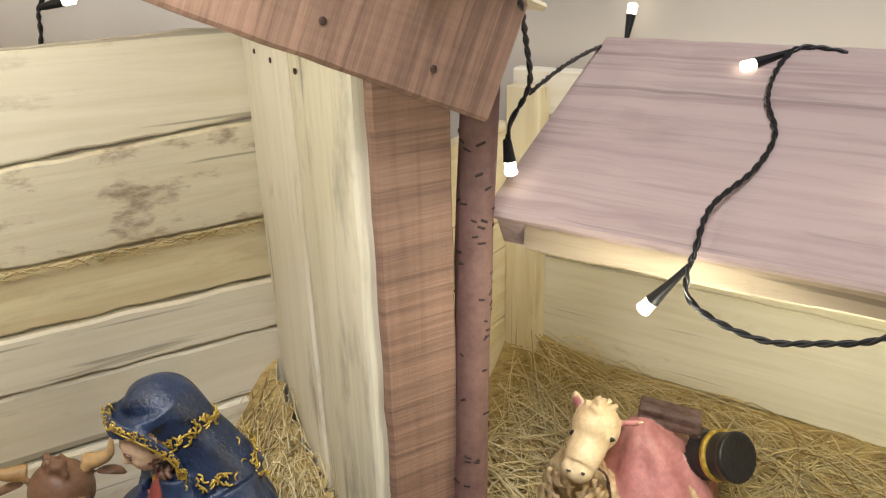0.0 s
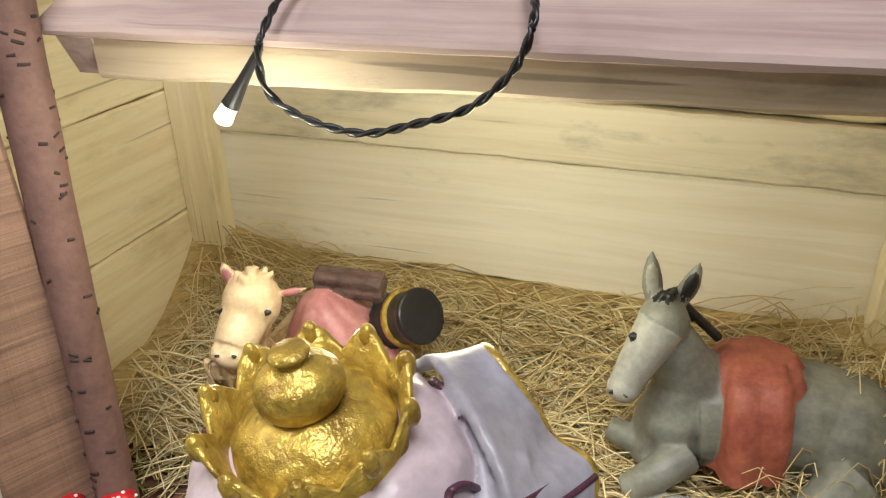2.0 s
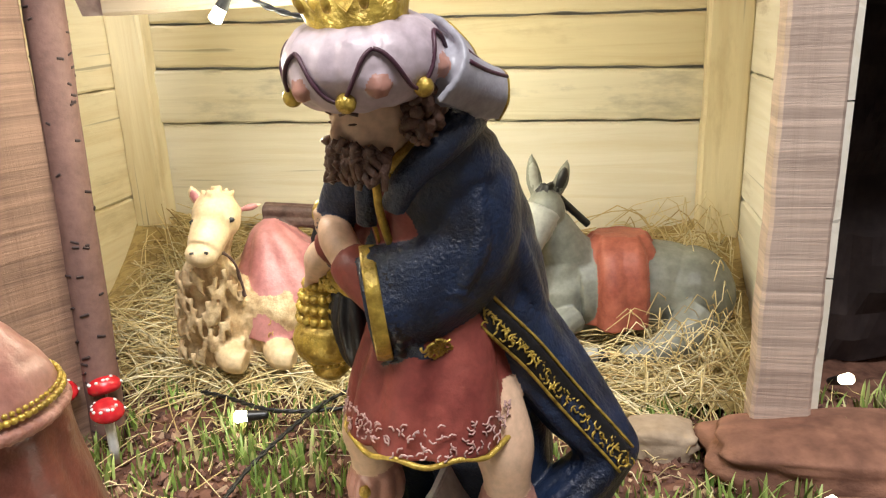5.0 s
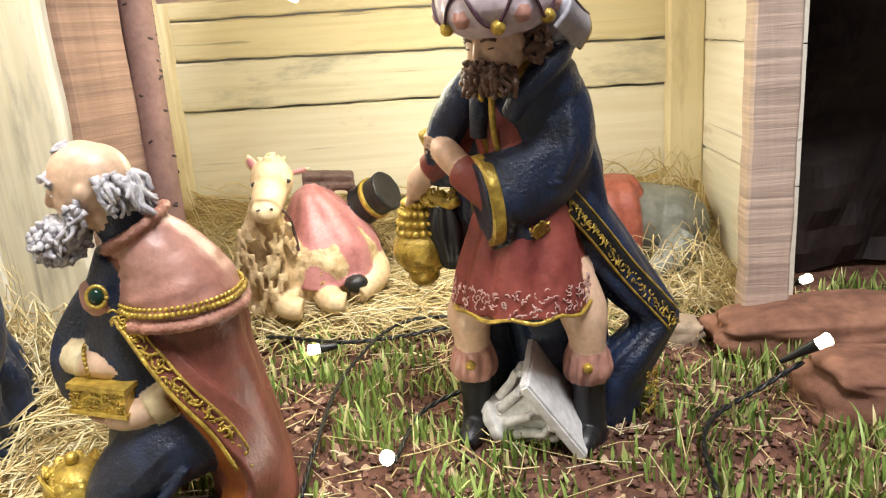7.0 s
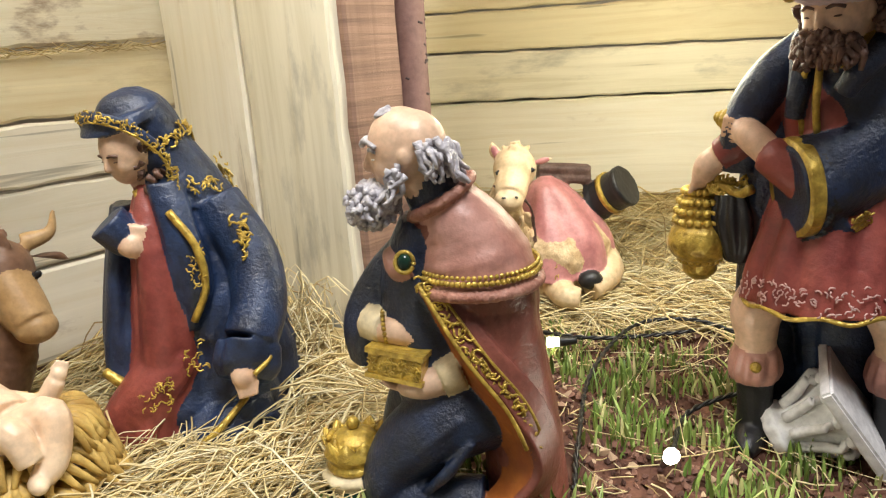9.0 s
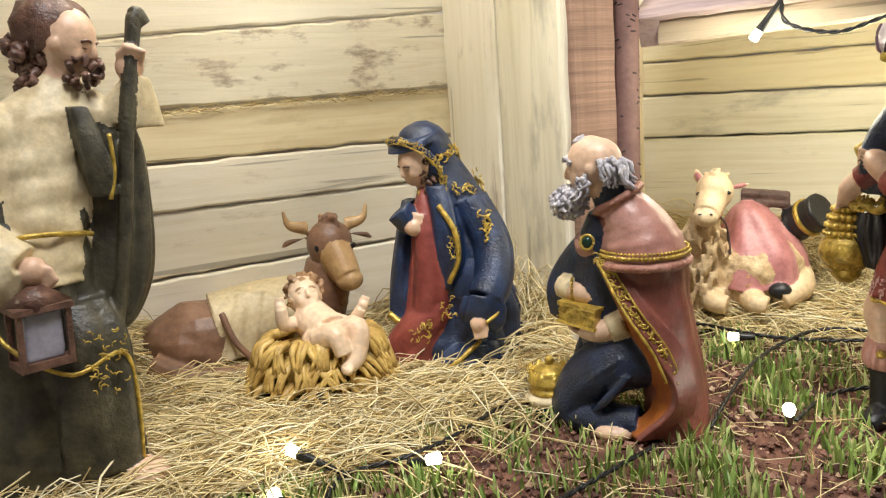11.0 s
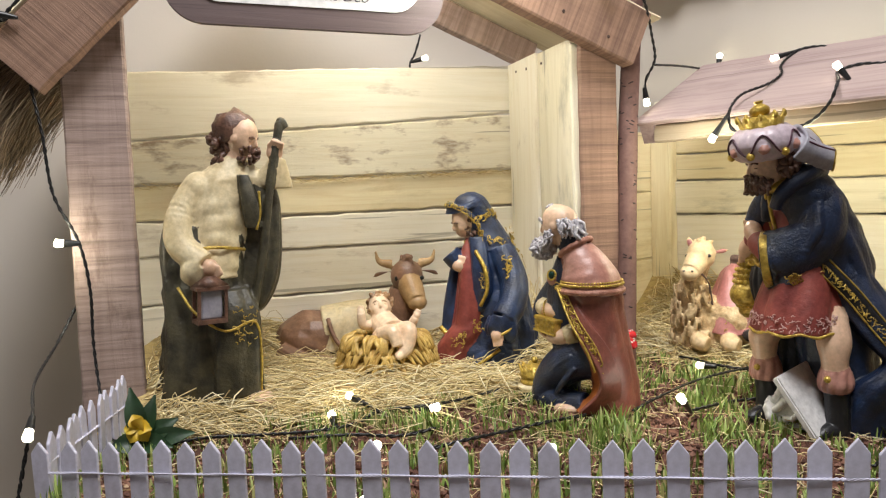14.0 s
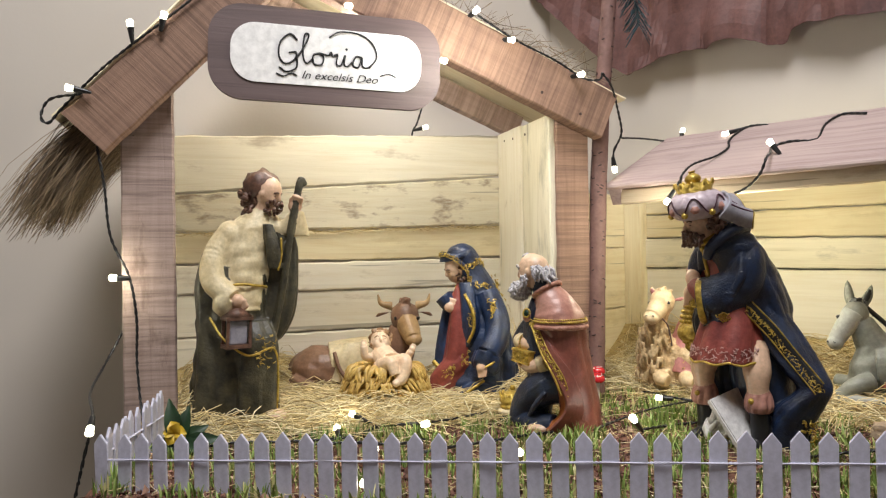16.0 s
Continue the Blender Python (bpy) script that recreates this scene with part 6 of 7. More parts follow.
for q in spline([(0.070, 0.424, 0.523), (0.085, 0.430, 0.53), (0.098, 0.440, 0.505), (0.102, 0.446, 0.478)], 14):
    for s in (-1, 1):
        d = Vector((s * 0.014 + rnd.uniform(-0.004, 0.004), rnd.uniform(-0.006, 0.006), -rnd.uniform(0.016, 0.03)))
        ribbon(bm, [tuple(q), tuple(Vector(q[:3]) + d * 0.5), tuple(Vector(q[:3]) + d)], (0.4, 0.9, 0.1), 0.0022, 0.0004, 0, 2)
part("frond", bm, M_FROND, palm, "blue-green feathery frond")

# ---- crumpled paper behind ----
M_PAPER = paint("brown_paper", (0.16, 0.075, 0.065), (0.09, 0.04, 0.036), 0.6, 160, 0, 0.5, 0.4, 20)
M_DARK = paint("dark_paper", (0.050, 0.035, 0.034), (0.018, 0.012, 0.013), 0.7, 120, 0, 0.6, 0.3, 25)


def crumpled(name, m, edge, top, mat, label, depth, seed, thick=0.0012):
    """A sheet with creases; edge gives its lower rim (u, z), smooth between the points."""
    bm = bmesh.new()
    rim = [q for q in spline(edge, 10)]
    rows = []
    for i, (u, z) in enumerate(rim):
        z += 0.004 * noise.noise(Vector((u * 60, seed, 0)))
        col = []
        for j in range(25):
            f = j / 24
            p = Vector((u, 0, z + (top - z) * f))
            r = abs(noise.noise(Vector((u * 9 + seed, p.z * 7, seed)))) + 0.5 * abs(noise.noise(Vector((u * 24, p.z * 17 + seed, 2))))
            col.append((p.x, -depth * r - (0.010 * (1 - f) ** 6), p.z))
        rows.append(col)
    for off in (0, thick):
        vs_ = [[bm.verts.new((x, y + off, z)) for x, y, z in col] for col in rows]
        for a, b in zip(vs_, vs_[1:]):
            for j in range(24):
                bm.faces.new((a[j], b[j], b[j + 1], a[j + 1]))
    ob = tagged(part(name, bm, mat, None, m=m, smooth=False), label, "paper backdrop")
    return ob


crumpled("crumpled_paper", T @ pose(0, 0.004, 0), [(-0.24, 0.64), (-0.16, 0.56), (-0.05, 0.458), (0.02, 0.468), (0.085, 0.466), (0.125, 0.470), (0.19, 0.449), (0.215, 0.466), (0.31, 0.46), (0.45, 0.47), (0.7, 0.46)], 0.95, M_PAPER, "crumpled reddish-brown paper hung on the wall as mountains", 0.03, 3)
# dark sheet runs up to the post, where its end stands in for shade
crumpled("crumpled_paper", T @ pose(0, -0.045, 0), [(0.458, 0.0), (0.50, 0.0), (0.56, 0.005), (0.66, 0.0), (0.80, 0.004), (1.0, 0.0)], 0.43, M_DARK, "dark brown crumpled paper beside the shed, its left end standing in for the shaded gap", 0.05, 9)

# ---- lights on wires ----
M_WIRE = plain("black_wire", (0.012, 0.012, 0.013), 0.35)
M_BULB, bt, bb = nodes_of("led_bulb")
bb.inputs["Base Color"].default_value = (0.95, 0.93, 0.85, 1)
bb.inputs["Emission Color"].default_value = (1.0, 0.90, 0.66, 1)
bb.inputs["Emission Strength"].default_value = 6.0
bb.inputs["Roughness"].default_value = 0.25


def twisted(points, pitch=0.017, gap=0.0008, r=0.00095, n=10):
    """Two wires twisted round one another along a smooth line."""
    bm = bmesh.new()
    pts = [Vector(q[:3]) for q in spline(points, n)]
    run, lines = 0.0, ([], [])
    for i, q in enumerate(pts):
        if i:
            run += (q - pts[i - 1]).length
        d = (pts[min(i + 1, len(pts) - 1)] - pts[max(i - 1, 0)]).normalized()
        side = d.cross(Vector((0.31, 0.17, 0.93))).normalized()
        up = side.cross(d)
        a = 2 * math.pi * run / pitch
        o = (side * math.cos(a) + up * math.sin(a)) * gap
        lines[0].append(q + o)
        lines[1].append(q - o)
    for l in lines:
        tube(bm, l, r, 0, 5, 1)
    return bm


def bulb_on(string, base, tip):
    """A black socket with a clear bulb, from base to tip."""
    b, t_ = Vector(base), Vector(tip)
    d = (t_ - b).normalized()
    size = 1.0
    m = Matrix.Translation(t_) @ d.to_track_quat("Z", "Y").to_matrix().to_4x4()
    bm = bmesh.new()
    L = (t_ - b).length
    skin(bm, [(0, 0, -L, 0.0014, 0.0014), (0, 0, -0.018, 0.0022, 0.0022), (0, 0, -0.0085, 0.0032, 0.0032), (0, 0, -0.006, 0.0036, 0.0036)], 0, 4, seg=12)
    socket = part("socket", bm, M_WIRE, string, "black plastic socket", True, m)
    bm = bmesh.new()
    skin(bm, [(0, 0, -0.007, 0.0030, 0.0030), (0, 0, -0.002, 0.0033, 0.0033), (0, 0, 0.001, 0.0036, 0.0036), (0, 0, 0.0022, 0.0020, 0.0020)], 0, 4, seg=12)
    part("bulb", bm, M_BULB, socket, "clear warm-white bulb", True)


def light_string(label, runs, bulbs):
    st = thing("light_string", pose(0, 0, 0), label, "string lights", "light strings")
    for r in runs:
        part("wire", twisted(r), M_WIRE, st, "", True)
    for b, t_ in bulbs:
        bulb_on(st, b, t_)
    return st


light_string("black twisted light string draped over the shed roof",
             [[(0.258, 0.454, 0.341), (0.244, 0.466, 0.343), (0.233, 0.468, 0.341), (0.218, 0.453, 0.331), (0.207, 0.432, 0.320), (0.202, 0.406, 0.308), (0.185, 0.385, 0.296), (0.157, 0.362, 0.285), (0.143, 0.338, 0.272), (0.140, 0.336, 0.262), (0.142, 0.336, 0.250), (0.153, 0.328, 0.242), (0.171, 0.316, 0.238), (0.188, 0.304, 0.243), (0.204, 0.293, 0.250), (0.216, 0.284, 0.264), (0.222, 0.284, 0.280), (0.232, 0.317, 0.288), (0.244, 0.360, 0.301), (0.263, 0.359, 0.306), (0.286, 0.345, 0.305), (0.305, 0.381, 0.327), (0.328, 0.397, 0.340), (0.347, 0.375, 0.336)],
              [(0.055, 0.366, 0.400), (0.066, 0.380, 0.385), (0.074, 0.408, 0.356), (0.077, 0.420, 0.334), (0.068, 0.423, 0.315), (0.066, 0.423, 0.303)],
              [(0.077, 0.424, 0.329), (0.105, 0.479, 0.335), (0.135, 0.531, 0.338), (0.161, 0.568, 0.336)]],
             [((0.066, 0.423, 0.303), (0.068, 0.423, 0.287)), ((0.161, 0.568, 0.336), (0.166, 0.576, 0.359)), ((0.233, 0.468, 0.341), (0.206, 0.466, 0.333)), ((0.141, 0.337, 0.266), (0.125, 0.347, 0.240)), ((0.246, 0.332, 0.288), (0.236, 0.338, 0.304))])
light_string("black twisted light string hanging beside the grey post",
             [[(-0.449, 0.112, 0.300), (-0.441, 0.112, 0.26), (-0.436, 0.114, 0.208), (-0.421, 0.122, 0.167), (-0.415, 0.125, 0.125), (-0.413, 0.122, 0.079), (-0.400, 0.110, 0.032), (-0.375, 0.085, 0.008), (-0.325, 0.073, 0.007)],
              [(-0.440, 0.160, 0.160), (-0.448, 0.153, 0.115), (-0.450, 0.125, 0.080), (-0.420, 0.06, 0.06), (-0.372, 0.0, 0.050), (-0.374, -0.010, 0.015), (-0.381, -0.017, -0.03)]],
             [((-0.420, 0.122, 0.165), (-0.437, 0.116, 0.166)), ((-0.372, 0.0, 0.050), (-0.366, -0.012, 0.040))])
light_string("black light string along the gable roof edge",
             [[(-0.454, 0.098, 0.352), (-0.483, 0.088, 0.346), (-0.491, 0.084, 0.329), (-0.485, 0.087, 0.322), (-0.473, 0.093, 0.338), (-0.440, 0.105, 0.375), (-0.411, 0.120, 0.405), (-0.382, 0.134, 0.432), (-0.345, 0.155, 0.470)],
              [(-0.234, 0.532, 0.33), (-0.228, 0.533, 0.355), (-0.226, 0.534, 0.372), (-0.222, 0.545, 0.385), (-0.215, 0.55, 0.41)],
              [(-0.085, 0.302, 0.462), (-0.048, 0.322, 0.438), (0.0, 0.345, 0.414), (0.033, 0.361, 0.394), (0.051, 0.366, 0.392), (0.055, 0.366, 0.400)]],
             [((-0.444, 0.098, 0.352), (-0.463, 0.087, 0.356)), ((-0.410, 0.117, 0.403), (-0.412, 0.116, 0.426)), ((-0.386, 0.130, 0.420), (-0.382, 0.130, 0.436)), ((-0.093, 0.300, 0.462), (-0.084, 0.296, 0.467)), ((-0.056, 0.320, 0.436), (-0.046, 0.316, 0.434)), ((0.024, 0.358, 0.397), (0.032, 0.352, 0.397)), ((-0.226, 0.534, 0.372), (-0.205, 0.537, 0.377)),
              (tuple(at(S, -0.16, -0.012, 0.415)), tuple(at(S, -0.142, -0.030, 0.405))), (tuple(at(S, -0.27, 0.0, 0.475)), tuple(at(S, -0.25, -0.026, 0.461)))])
light_string("black twisted light string lying on soil and grass",
             [[(-0.325, 0.073, 0.007), (-0.292, 0.092, 0.009), (-0.252, 0.106, 0.008), (-0.209, 0.118, 0.009), (-0.185, 0.144, 0.008), (-0.175, 0.171, 0.010), (-0.144, 0.183, 0.012), (-0.114, 0.212, 0.010), (-0.073, 0.264, 0.010)],
              [(-0.226, 0.099, 0.008), (-0.177, 0.111, 0.009), (-0.141, 0.118, 0.007), (-0.115, 0.138, 0.008)],
              [(-0.109, 0.087, 0.008), (-0.084, 0.109, 0.009), (-0.056, 0.137, 0.008), (-0.03, 0.157, 0.009), (0.002, 0.185, 0.008)],
              [(0.041, 0.207, 0.006), (0.063, 0.240, 0.009), (0.110, 0.303, 0.012), (0.172, 0.350, 0.014), (0.211, 0.340, 0.014), (0.232, 0.312, 0.008)],
              [(0.097, 0.405, 0.010), (0.109, 0.386, 0.012), (0.132, 0.352, 0.013), (0.170, 0.340, 0.010), (0.208, 0.330, 0.010)],
              [(0.089, 0.200, 0.010), (0.124, 0.236, 0.008), (0.151, 0.243, 0.009), (0.177, 0.245, 0.007), (0.2, 0.235, 0.006)],
              [(0.189, 0.085, 0.008), (0.216, 0.115, 0.009), (0.242, 0.130, 0.010), (0.281, 0.128, 0.016), (0.303, 0.120, 0.026)]],
             [((-0.176, 0.174, 0.010), (-0.207, 0.189, 0.019)), ((0.088, 0.205, 0.006), (0.078, 0.185, 0.024)), ((0.125, 0.352, 0.012), (0.111, 0.357, 0.012)), ((0.294, 0.128, 0.026), (0.308, 0.110, 0.041)), ((-0.200, 0.135, 0.006), (-0.209, 0.150, 0.013)), ((-0.150, 0.092, 0.006), (-0.146, 0.076, 0.013)), ((-0.137, 0.180, 0.010), (-0.123, 0.176, 0.014)), ((-0.030, 0.100, 0.006), (-0.019, 0.083, 0.013)), ((-0.115, -0.012, 0.005), (-0.122, -0.026, 0.014)), ((0.455, 0.225, 0.008), (0.452, 0.212, 0.016))])

# ---- picket fence ----
M_FENCE = paint("fence_paint", (0.68, 0.67, 0.80), (0.60, 0.59, 0.71), 0.45, 160, 0, 0.15, 0.4, 30)
fence = thing("picket_fence", pose(0, 0, 0), "miniature white picket fence threaded on wire round the bed", "fence")
bm = bmesh.new()
pts = [(-0.0059, 0.0), (0.0059, 0.0), (0.0059, 0.070), (0.0, 0.0775), (-0.0059, 0.070)]
f = bm.faces.new([bm.verts.new((x, 0, z)) for x, z in pts])
e = bmesh.ops.extrude_face_region(bm, geom=[f])
for v in [g for g in e["geom"] if isinstance(g, bmesh.types.BMVert)]:
    v.co.y = 0.0024
bmesh.ops.recalc_face_normals(bm, faces=bm.faces)
bmesh.ops.bevel(bm, geom=bm.edges, offset=0.0004, segments=1, affect="EDGES")
picket = mesh_of("picket", bm, M_FENCE)
rnd = random.Random(8)


def picket_at(x, y, tip, turn):
    ob = new("picket", picket)
    ob.parent = fence
    ob.matrix_basis = pose(x, y, tip - 0.0775, rnd.uniform(-1.5, 1.5), rnd.uniform(-1.2, 1.2), turn + rnd.uniform(-3, 3))


tip_at = lambda x: 0.0445 + 0.036 * (x + 0.340)
for k in range(66):
    x = -0.340 + 0.0173 * k
    picket_at(x, -0.030, tip_at(x) + rnd.uniform(-0.0008, 0.0008), 0)
for k in range(1, 12):
    g = k / 11
    picket_at(-0.340 - 0.040 * g, -0.030 + 0.146 * g, 0.046 + 0.006 * g + rnd.uniform(-0.001, 0.001), 109)
part("wire_rail", twisted([(-0.346 + 0.085 * k, -0.0305, tip_at(-0.346 + 0.085 * k) - 0.021) for k in range(14)], 0.006, 0.0006, 0.0006, 30), M_FENCE, fence, "twisted white wire", True)
part("wire_rail", twisted([(-0.340 - 0.040 * g, -0.030 + 0.146 * g, 0.027) for g in (0, 0.33, 0.66, 1.0)], 0.006, 0.0006, 0.0006, 24), M_FENCE, fence, "twisted white wire", True)

# ---- stones, mushrooms, flower ----
M_STONE = paint("layered_stone", (0.34, 0.17, 0.11), (0.14, 0.065, 0.045), 0.8, 120, 0, 1.0, 0.25, 28)
M_PALESTONE = paint("pale_stone", (0.46, 0.36, 0.26), (0.30, 0.22, 0.15), 0.8, 120, 0, 0.9, 0.25, 28)


def stone(m, sx, sy, sz, mat, label, seed):
    bm = bmesh.new()
    blob(bm, (0, 0, 0), 1, 1, 1, 0, seg=48, rings=30)
    for v in bm.verts:
        c = v.co.copy()
        c = Vector([math.copysign(abs(q) ** 0.55, q) for q in c])
        n = noise.noise(c * 1.6 + Vector((seed, 0, 0))) * 0.16 + noise.noise(c * 4.5 + Vector((seed, 3, 0))) * 0.07
        ledge = 0.06 * math.sin(c.z * 9 + 2 * noise.noise(c * 2))
        v.co = Vector((c.x * sx * (1 + n + ledge), c.y * sy * (1 + n + ledge), c.z * sz * (1 + n * 0.7)))
    tagged(part("stone", bm, mat, None, m=m, smooth=True), label, "stone", "stones by the shed")


stone(pose(0.385, 0.155, 0.010, 2, -3, -38), 0.072, 0.030, 0.019, M_STONE, "flat reddish-brown layered stone beside the shed", 1)
stone(pose(0.355, 0.085, 0.006, 0, 3, -30), 0.060, 0.030, 0.019, M_STONE, "flat reddish-brown stone lying on the soil", 2)
stone(pose(0.318, 0.225, 0.004, 0, 3, -30), 0.020, 0.014, 0.013, M_PALESTONE, "small pale stone at the straw edge", 3)

M_CAP = paint("red_cap", (0.55, 0.02, 0.03), (0.40, 0.01, 0.015), 0.25, 200, 0, 0.1)


def mushroom(x, y, z, r, tilt):
    mu = thing("toy_mushroom", pose(x, y, 0, 0, 0, 0), "small red toy mushroom with white dots in the grass", "mushroom", "toy mushrooms")
    bm = bmesh.new()
    skin(bm, [(0, 0, 0.0, r * 0.3, r * 0.3), (0, 0, z, r * 0.28, r * 0.28)], 0, 3, seg=12)
    part("stem", bm, WHITEP, mu, "white stem", True)
    cm = pose(0, 0, z, tilt, tilt * 0.4, 0)
    bm = bmesh.new()
    skin(bm, [(0, 0, -0.25 * r, r * 0.85, r * 0.85), (0, 0, 0, r, r), (0, 0, 0.4 * r, r * 0.88, r * 0.88), (0, 0, 0.72 * r, r * 0.55, r * 0.55), (0, 0, 0.84 * r, r * 0.05, r * 0.05)], 0, 4, seg=24)
    cap = part("cap", bm, M_CAP, mu, "glossy red cap", True, cm)
    for k in range(13):
        a, e = k * 2.4, 0.15 + 0.9 * ((k * 0.37) % 1)
        bm = bmesh.new()
        blob(bm, (r * 0.98 * math.cos(a) * math.cos(e), r * 0.98 * math.sin(a) * math.cos(e), r * 0.82 * math.sin(e)), r * 0.12, r * 0.12, r * 0.10, 0, seg=8, rings=6)
        part("dot", bm, WHITEP, cap, "", True)


mushroom(0.042, 0.386, 0.036, 0.0095, -12)
mushroom(0.042, 0.361, 0.032, 0.0092, 10)
mushroom(0.019, 0.386, 0.038, 0.0095, 6)

M_PETAL = paint("yellow_petal", (0.75, 0.55, 0.05), (0.62, 0.40, 0.03), 0.5, 120, 0, 0.2)
M_LEAF = paint("dark_leaf", (0.03, 0.075, 0.03), (0.012, 0.03, 0.012), 0.45, 120, 0, 0.3)
flower = thing("artificial_flower", pose(-0.337, 0.074, 0.0), "yellow artificial flower with dark green leaves by the fence", "flower")


def leaf(name, base, tip, width, mat, lift):
    bm = bmesh.new()
    b, t_ = Vector(base), Vector(tip)
    d = t_ - b
    s = d.cross(Vector((0.3, -0.8, 0.5))).normalized()
    n = s.cross(d).normalized()
    rows = []
    for i in range(9):
        f = i / 8
        w = width * math.sin(math.pi * min(0.98, f + 0.04)) ** 0.8
        c = b + d * f + n * lift * math.sin(math.pi * f)
        rows.append([[bm.verts.new(c + s * w * q + n * (abs(q) * w * 0.35 + o)) for q in (-1, -0.5, 0, 0.5, 1)] for o in (0, 0.0006)])
    for a, c in zip(rows, rows[1:]):
        for o in (0, 1):
            for k in range(4):
                bm.faces.new((a[o][k], c[o][k], c[o][k + 1], a[o][k + 1]))
    part(name, bm, mat, flower, "", True)


for k in range(6):
    a = 2 * math.pi * k / 6
    leaf("petal", (0, -0.004, 0.022), (0.012 * math.cos(a), -0.006 - 0.003 * math.sin(a * 2), 0.022 + 0.012 * math.sin(a)), 0.006, M_PETAL, 0.002)
for tip, w in [((-0.012, 0.004, 0.052), 0.008), ((0.024, 0.012, 0.026), 0.008), ((0.040, 0.008, 0.016), 0.008), ((-0.020, -0.014, 0.010), 0.008), ((0.006, 0.010, 0.045), 0.007), ((0.028, -0.004, 0.008), 0.008)]:
    leaf("leaf", (0, 0, 0.008), tip, w, M_LEAF, 0.004)
bm = bmesh.new()
tube(bm, [(0, 0, 0), (0, -0.001, 0.01), (0, -0.004, 0.022)], 0.0012, 0, 6, 3)
part("stem", bm, M_LEAF, flower, "", True)

# nail heads on the partition boards
M_NAIL = plain("rusty_nail", (0.08, 0.05, 0.04), 0.5, 0.5)
for v, z in [(0.150, 0.345), (0.118, 0.343), (0.075, 0.342), (0.160, 0.05)]:
    bm = bmesh.new()
    blob(bm, (0, 0, 0), 0.0009, 0.0018, 0.0018, 0, seg=10, rings=6)
    part("nail", bm, M_NAIL, stable, "", True, pose(-0.0012, v, z))
for u, z in [(0.030, 0.352), (-0.02, 0.376)]:
    bm = bmesh.new()
    blob(bm, (0, 0, 0), 0.0018, 0.0009, 0.0018, 0, seg=10, rings=6)
    part("nail", bm, M_NAIL, stable, "", True, pose(u, -0.0245, z))


# ---- straw, thatch, grass, crumbs ----
def island_material(name, stops, rough=0.6, dark_scale=0.0, through=0.0):
    m, t, b = nodes_of(name)
    g = t.nodes.new("ShaderNodeNewGeometry")
    mp = coords(t, (1, 1, 1))
    n = noise_of(t, mp.outputs[0], 60.0, 3)
    c = ramp(t, g.outputs["Random Per Island"], stops)
    c = mix(t, c, ramp(t, n, [(0.3, (0.7, 0.7, 0.7)), (0.7, (1.1, 1.1, 1.1))]), 0.8, "MULTIPLY")
    link(t, c, b.inputs["Base Color"])
    b.inputs["Roughness"].default_value = rough
    return m


M_STRAW = island_material("dry_straw", [(0.0, (0.36, 0.24, 0.09)), (0.25, (0.70, 0.55, 0.26)), (0.7, (0.82, 0.69, 0.38)), (1.0, (0.88, 0.80, 0.55))], 0.42)
M_BROOM = island_material("broom_bristle", [(0.0, (0.10, 0.07, 0.045)), (0.6, (0.24, 0.17, 0.10)), (1.0, (0.36, 0.26, 0.16))], 0.6)
M_GRASS = island_material("sprouting_grass", [(0.0, (0.12, 0.20, 0.04)), (0.45, (0.28, 0.40, 0.09)), (0.75, (0.42, 0.53, 0.16)), (1.0, (0.62, 0.55, 0.27))], 0.45)
M_CRUMB = island_material("soil_crumb", [(0.0, (0.06, 0.028, 0.02)), (0.5, (0.18, 0.085, 0.06)), (0.8, (0.32, 0.17, 0.12)), (1.0, (0.60, 0.44, 0.28))], 0.9)


def strands(name, lines, radius, mat, label, category, sides=3):
    """Many thin stalks in one mesh; each line is a list of points, tapering a little."""
    verts, faces = [], []
    for pts, r in zip(lines, radius):
        base = len(verts)
        n = len(pts)
        for i, q in enumerate(pts):
            d = (pts[min(i + 1, n - 1)] - pts[max(i - 1, 0)])
            d = d.normalized() if d.length > 1e-9 else Vector((1, 0, 0))
            s = d.cross(Vector((0.1, 0.2, 1))).normalized()
            u = s.cross(d)
            rr = r * (1 - 0.4 * i / (n - 1))
            for k in range(sides):
                a = 2 * math.pi * k / sides
                verts.append(q + s * (rr * math.cos(a)) + u * (rr * math.sin(a)))
        for i in range(n - 1):
            for k in range(sides):
                k2 = (k + 1) % sides
                faces.append((base + i * sides + k, base + i * sides + k2, base + (i + 1) * sides + k2, base + (i + 1) * sides + k))
    me = bpy.data.meshes.new(name)
    me.from_pydata(verts, [], faces)
    me.materials.append(mat)
    me.shade_smooth()
    return tagged(new(name, me), label, category, "", "stuff")


def soil_here(x, y):
    if straw_here(x, y) or y < -0.052:
        return False
    a, b = S.inverted() @ Vector((x, y, 0)), T.inverted() @ Vector((x, y, 0))
    if a.y > -0.01 and a.x < 0.055:
        return False
    return b.y < -0.13 and x > -0.335 - 0.34 * (y + 0.055)


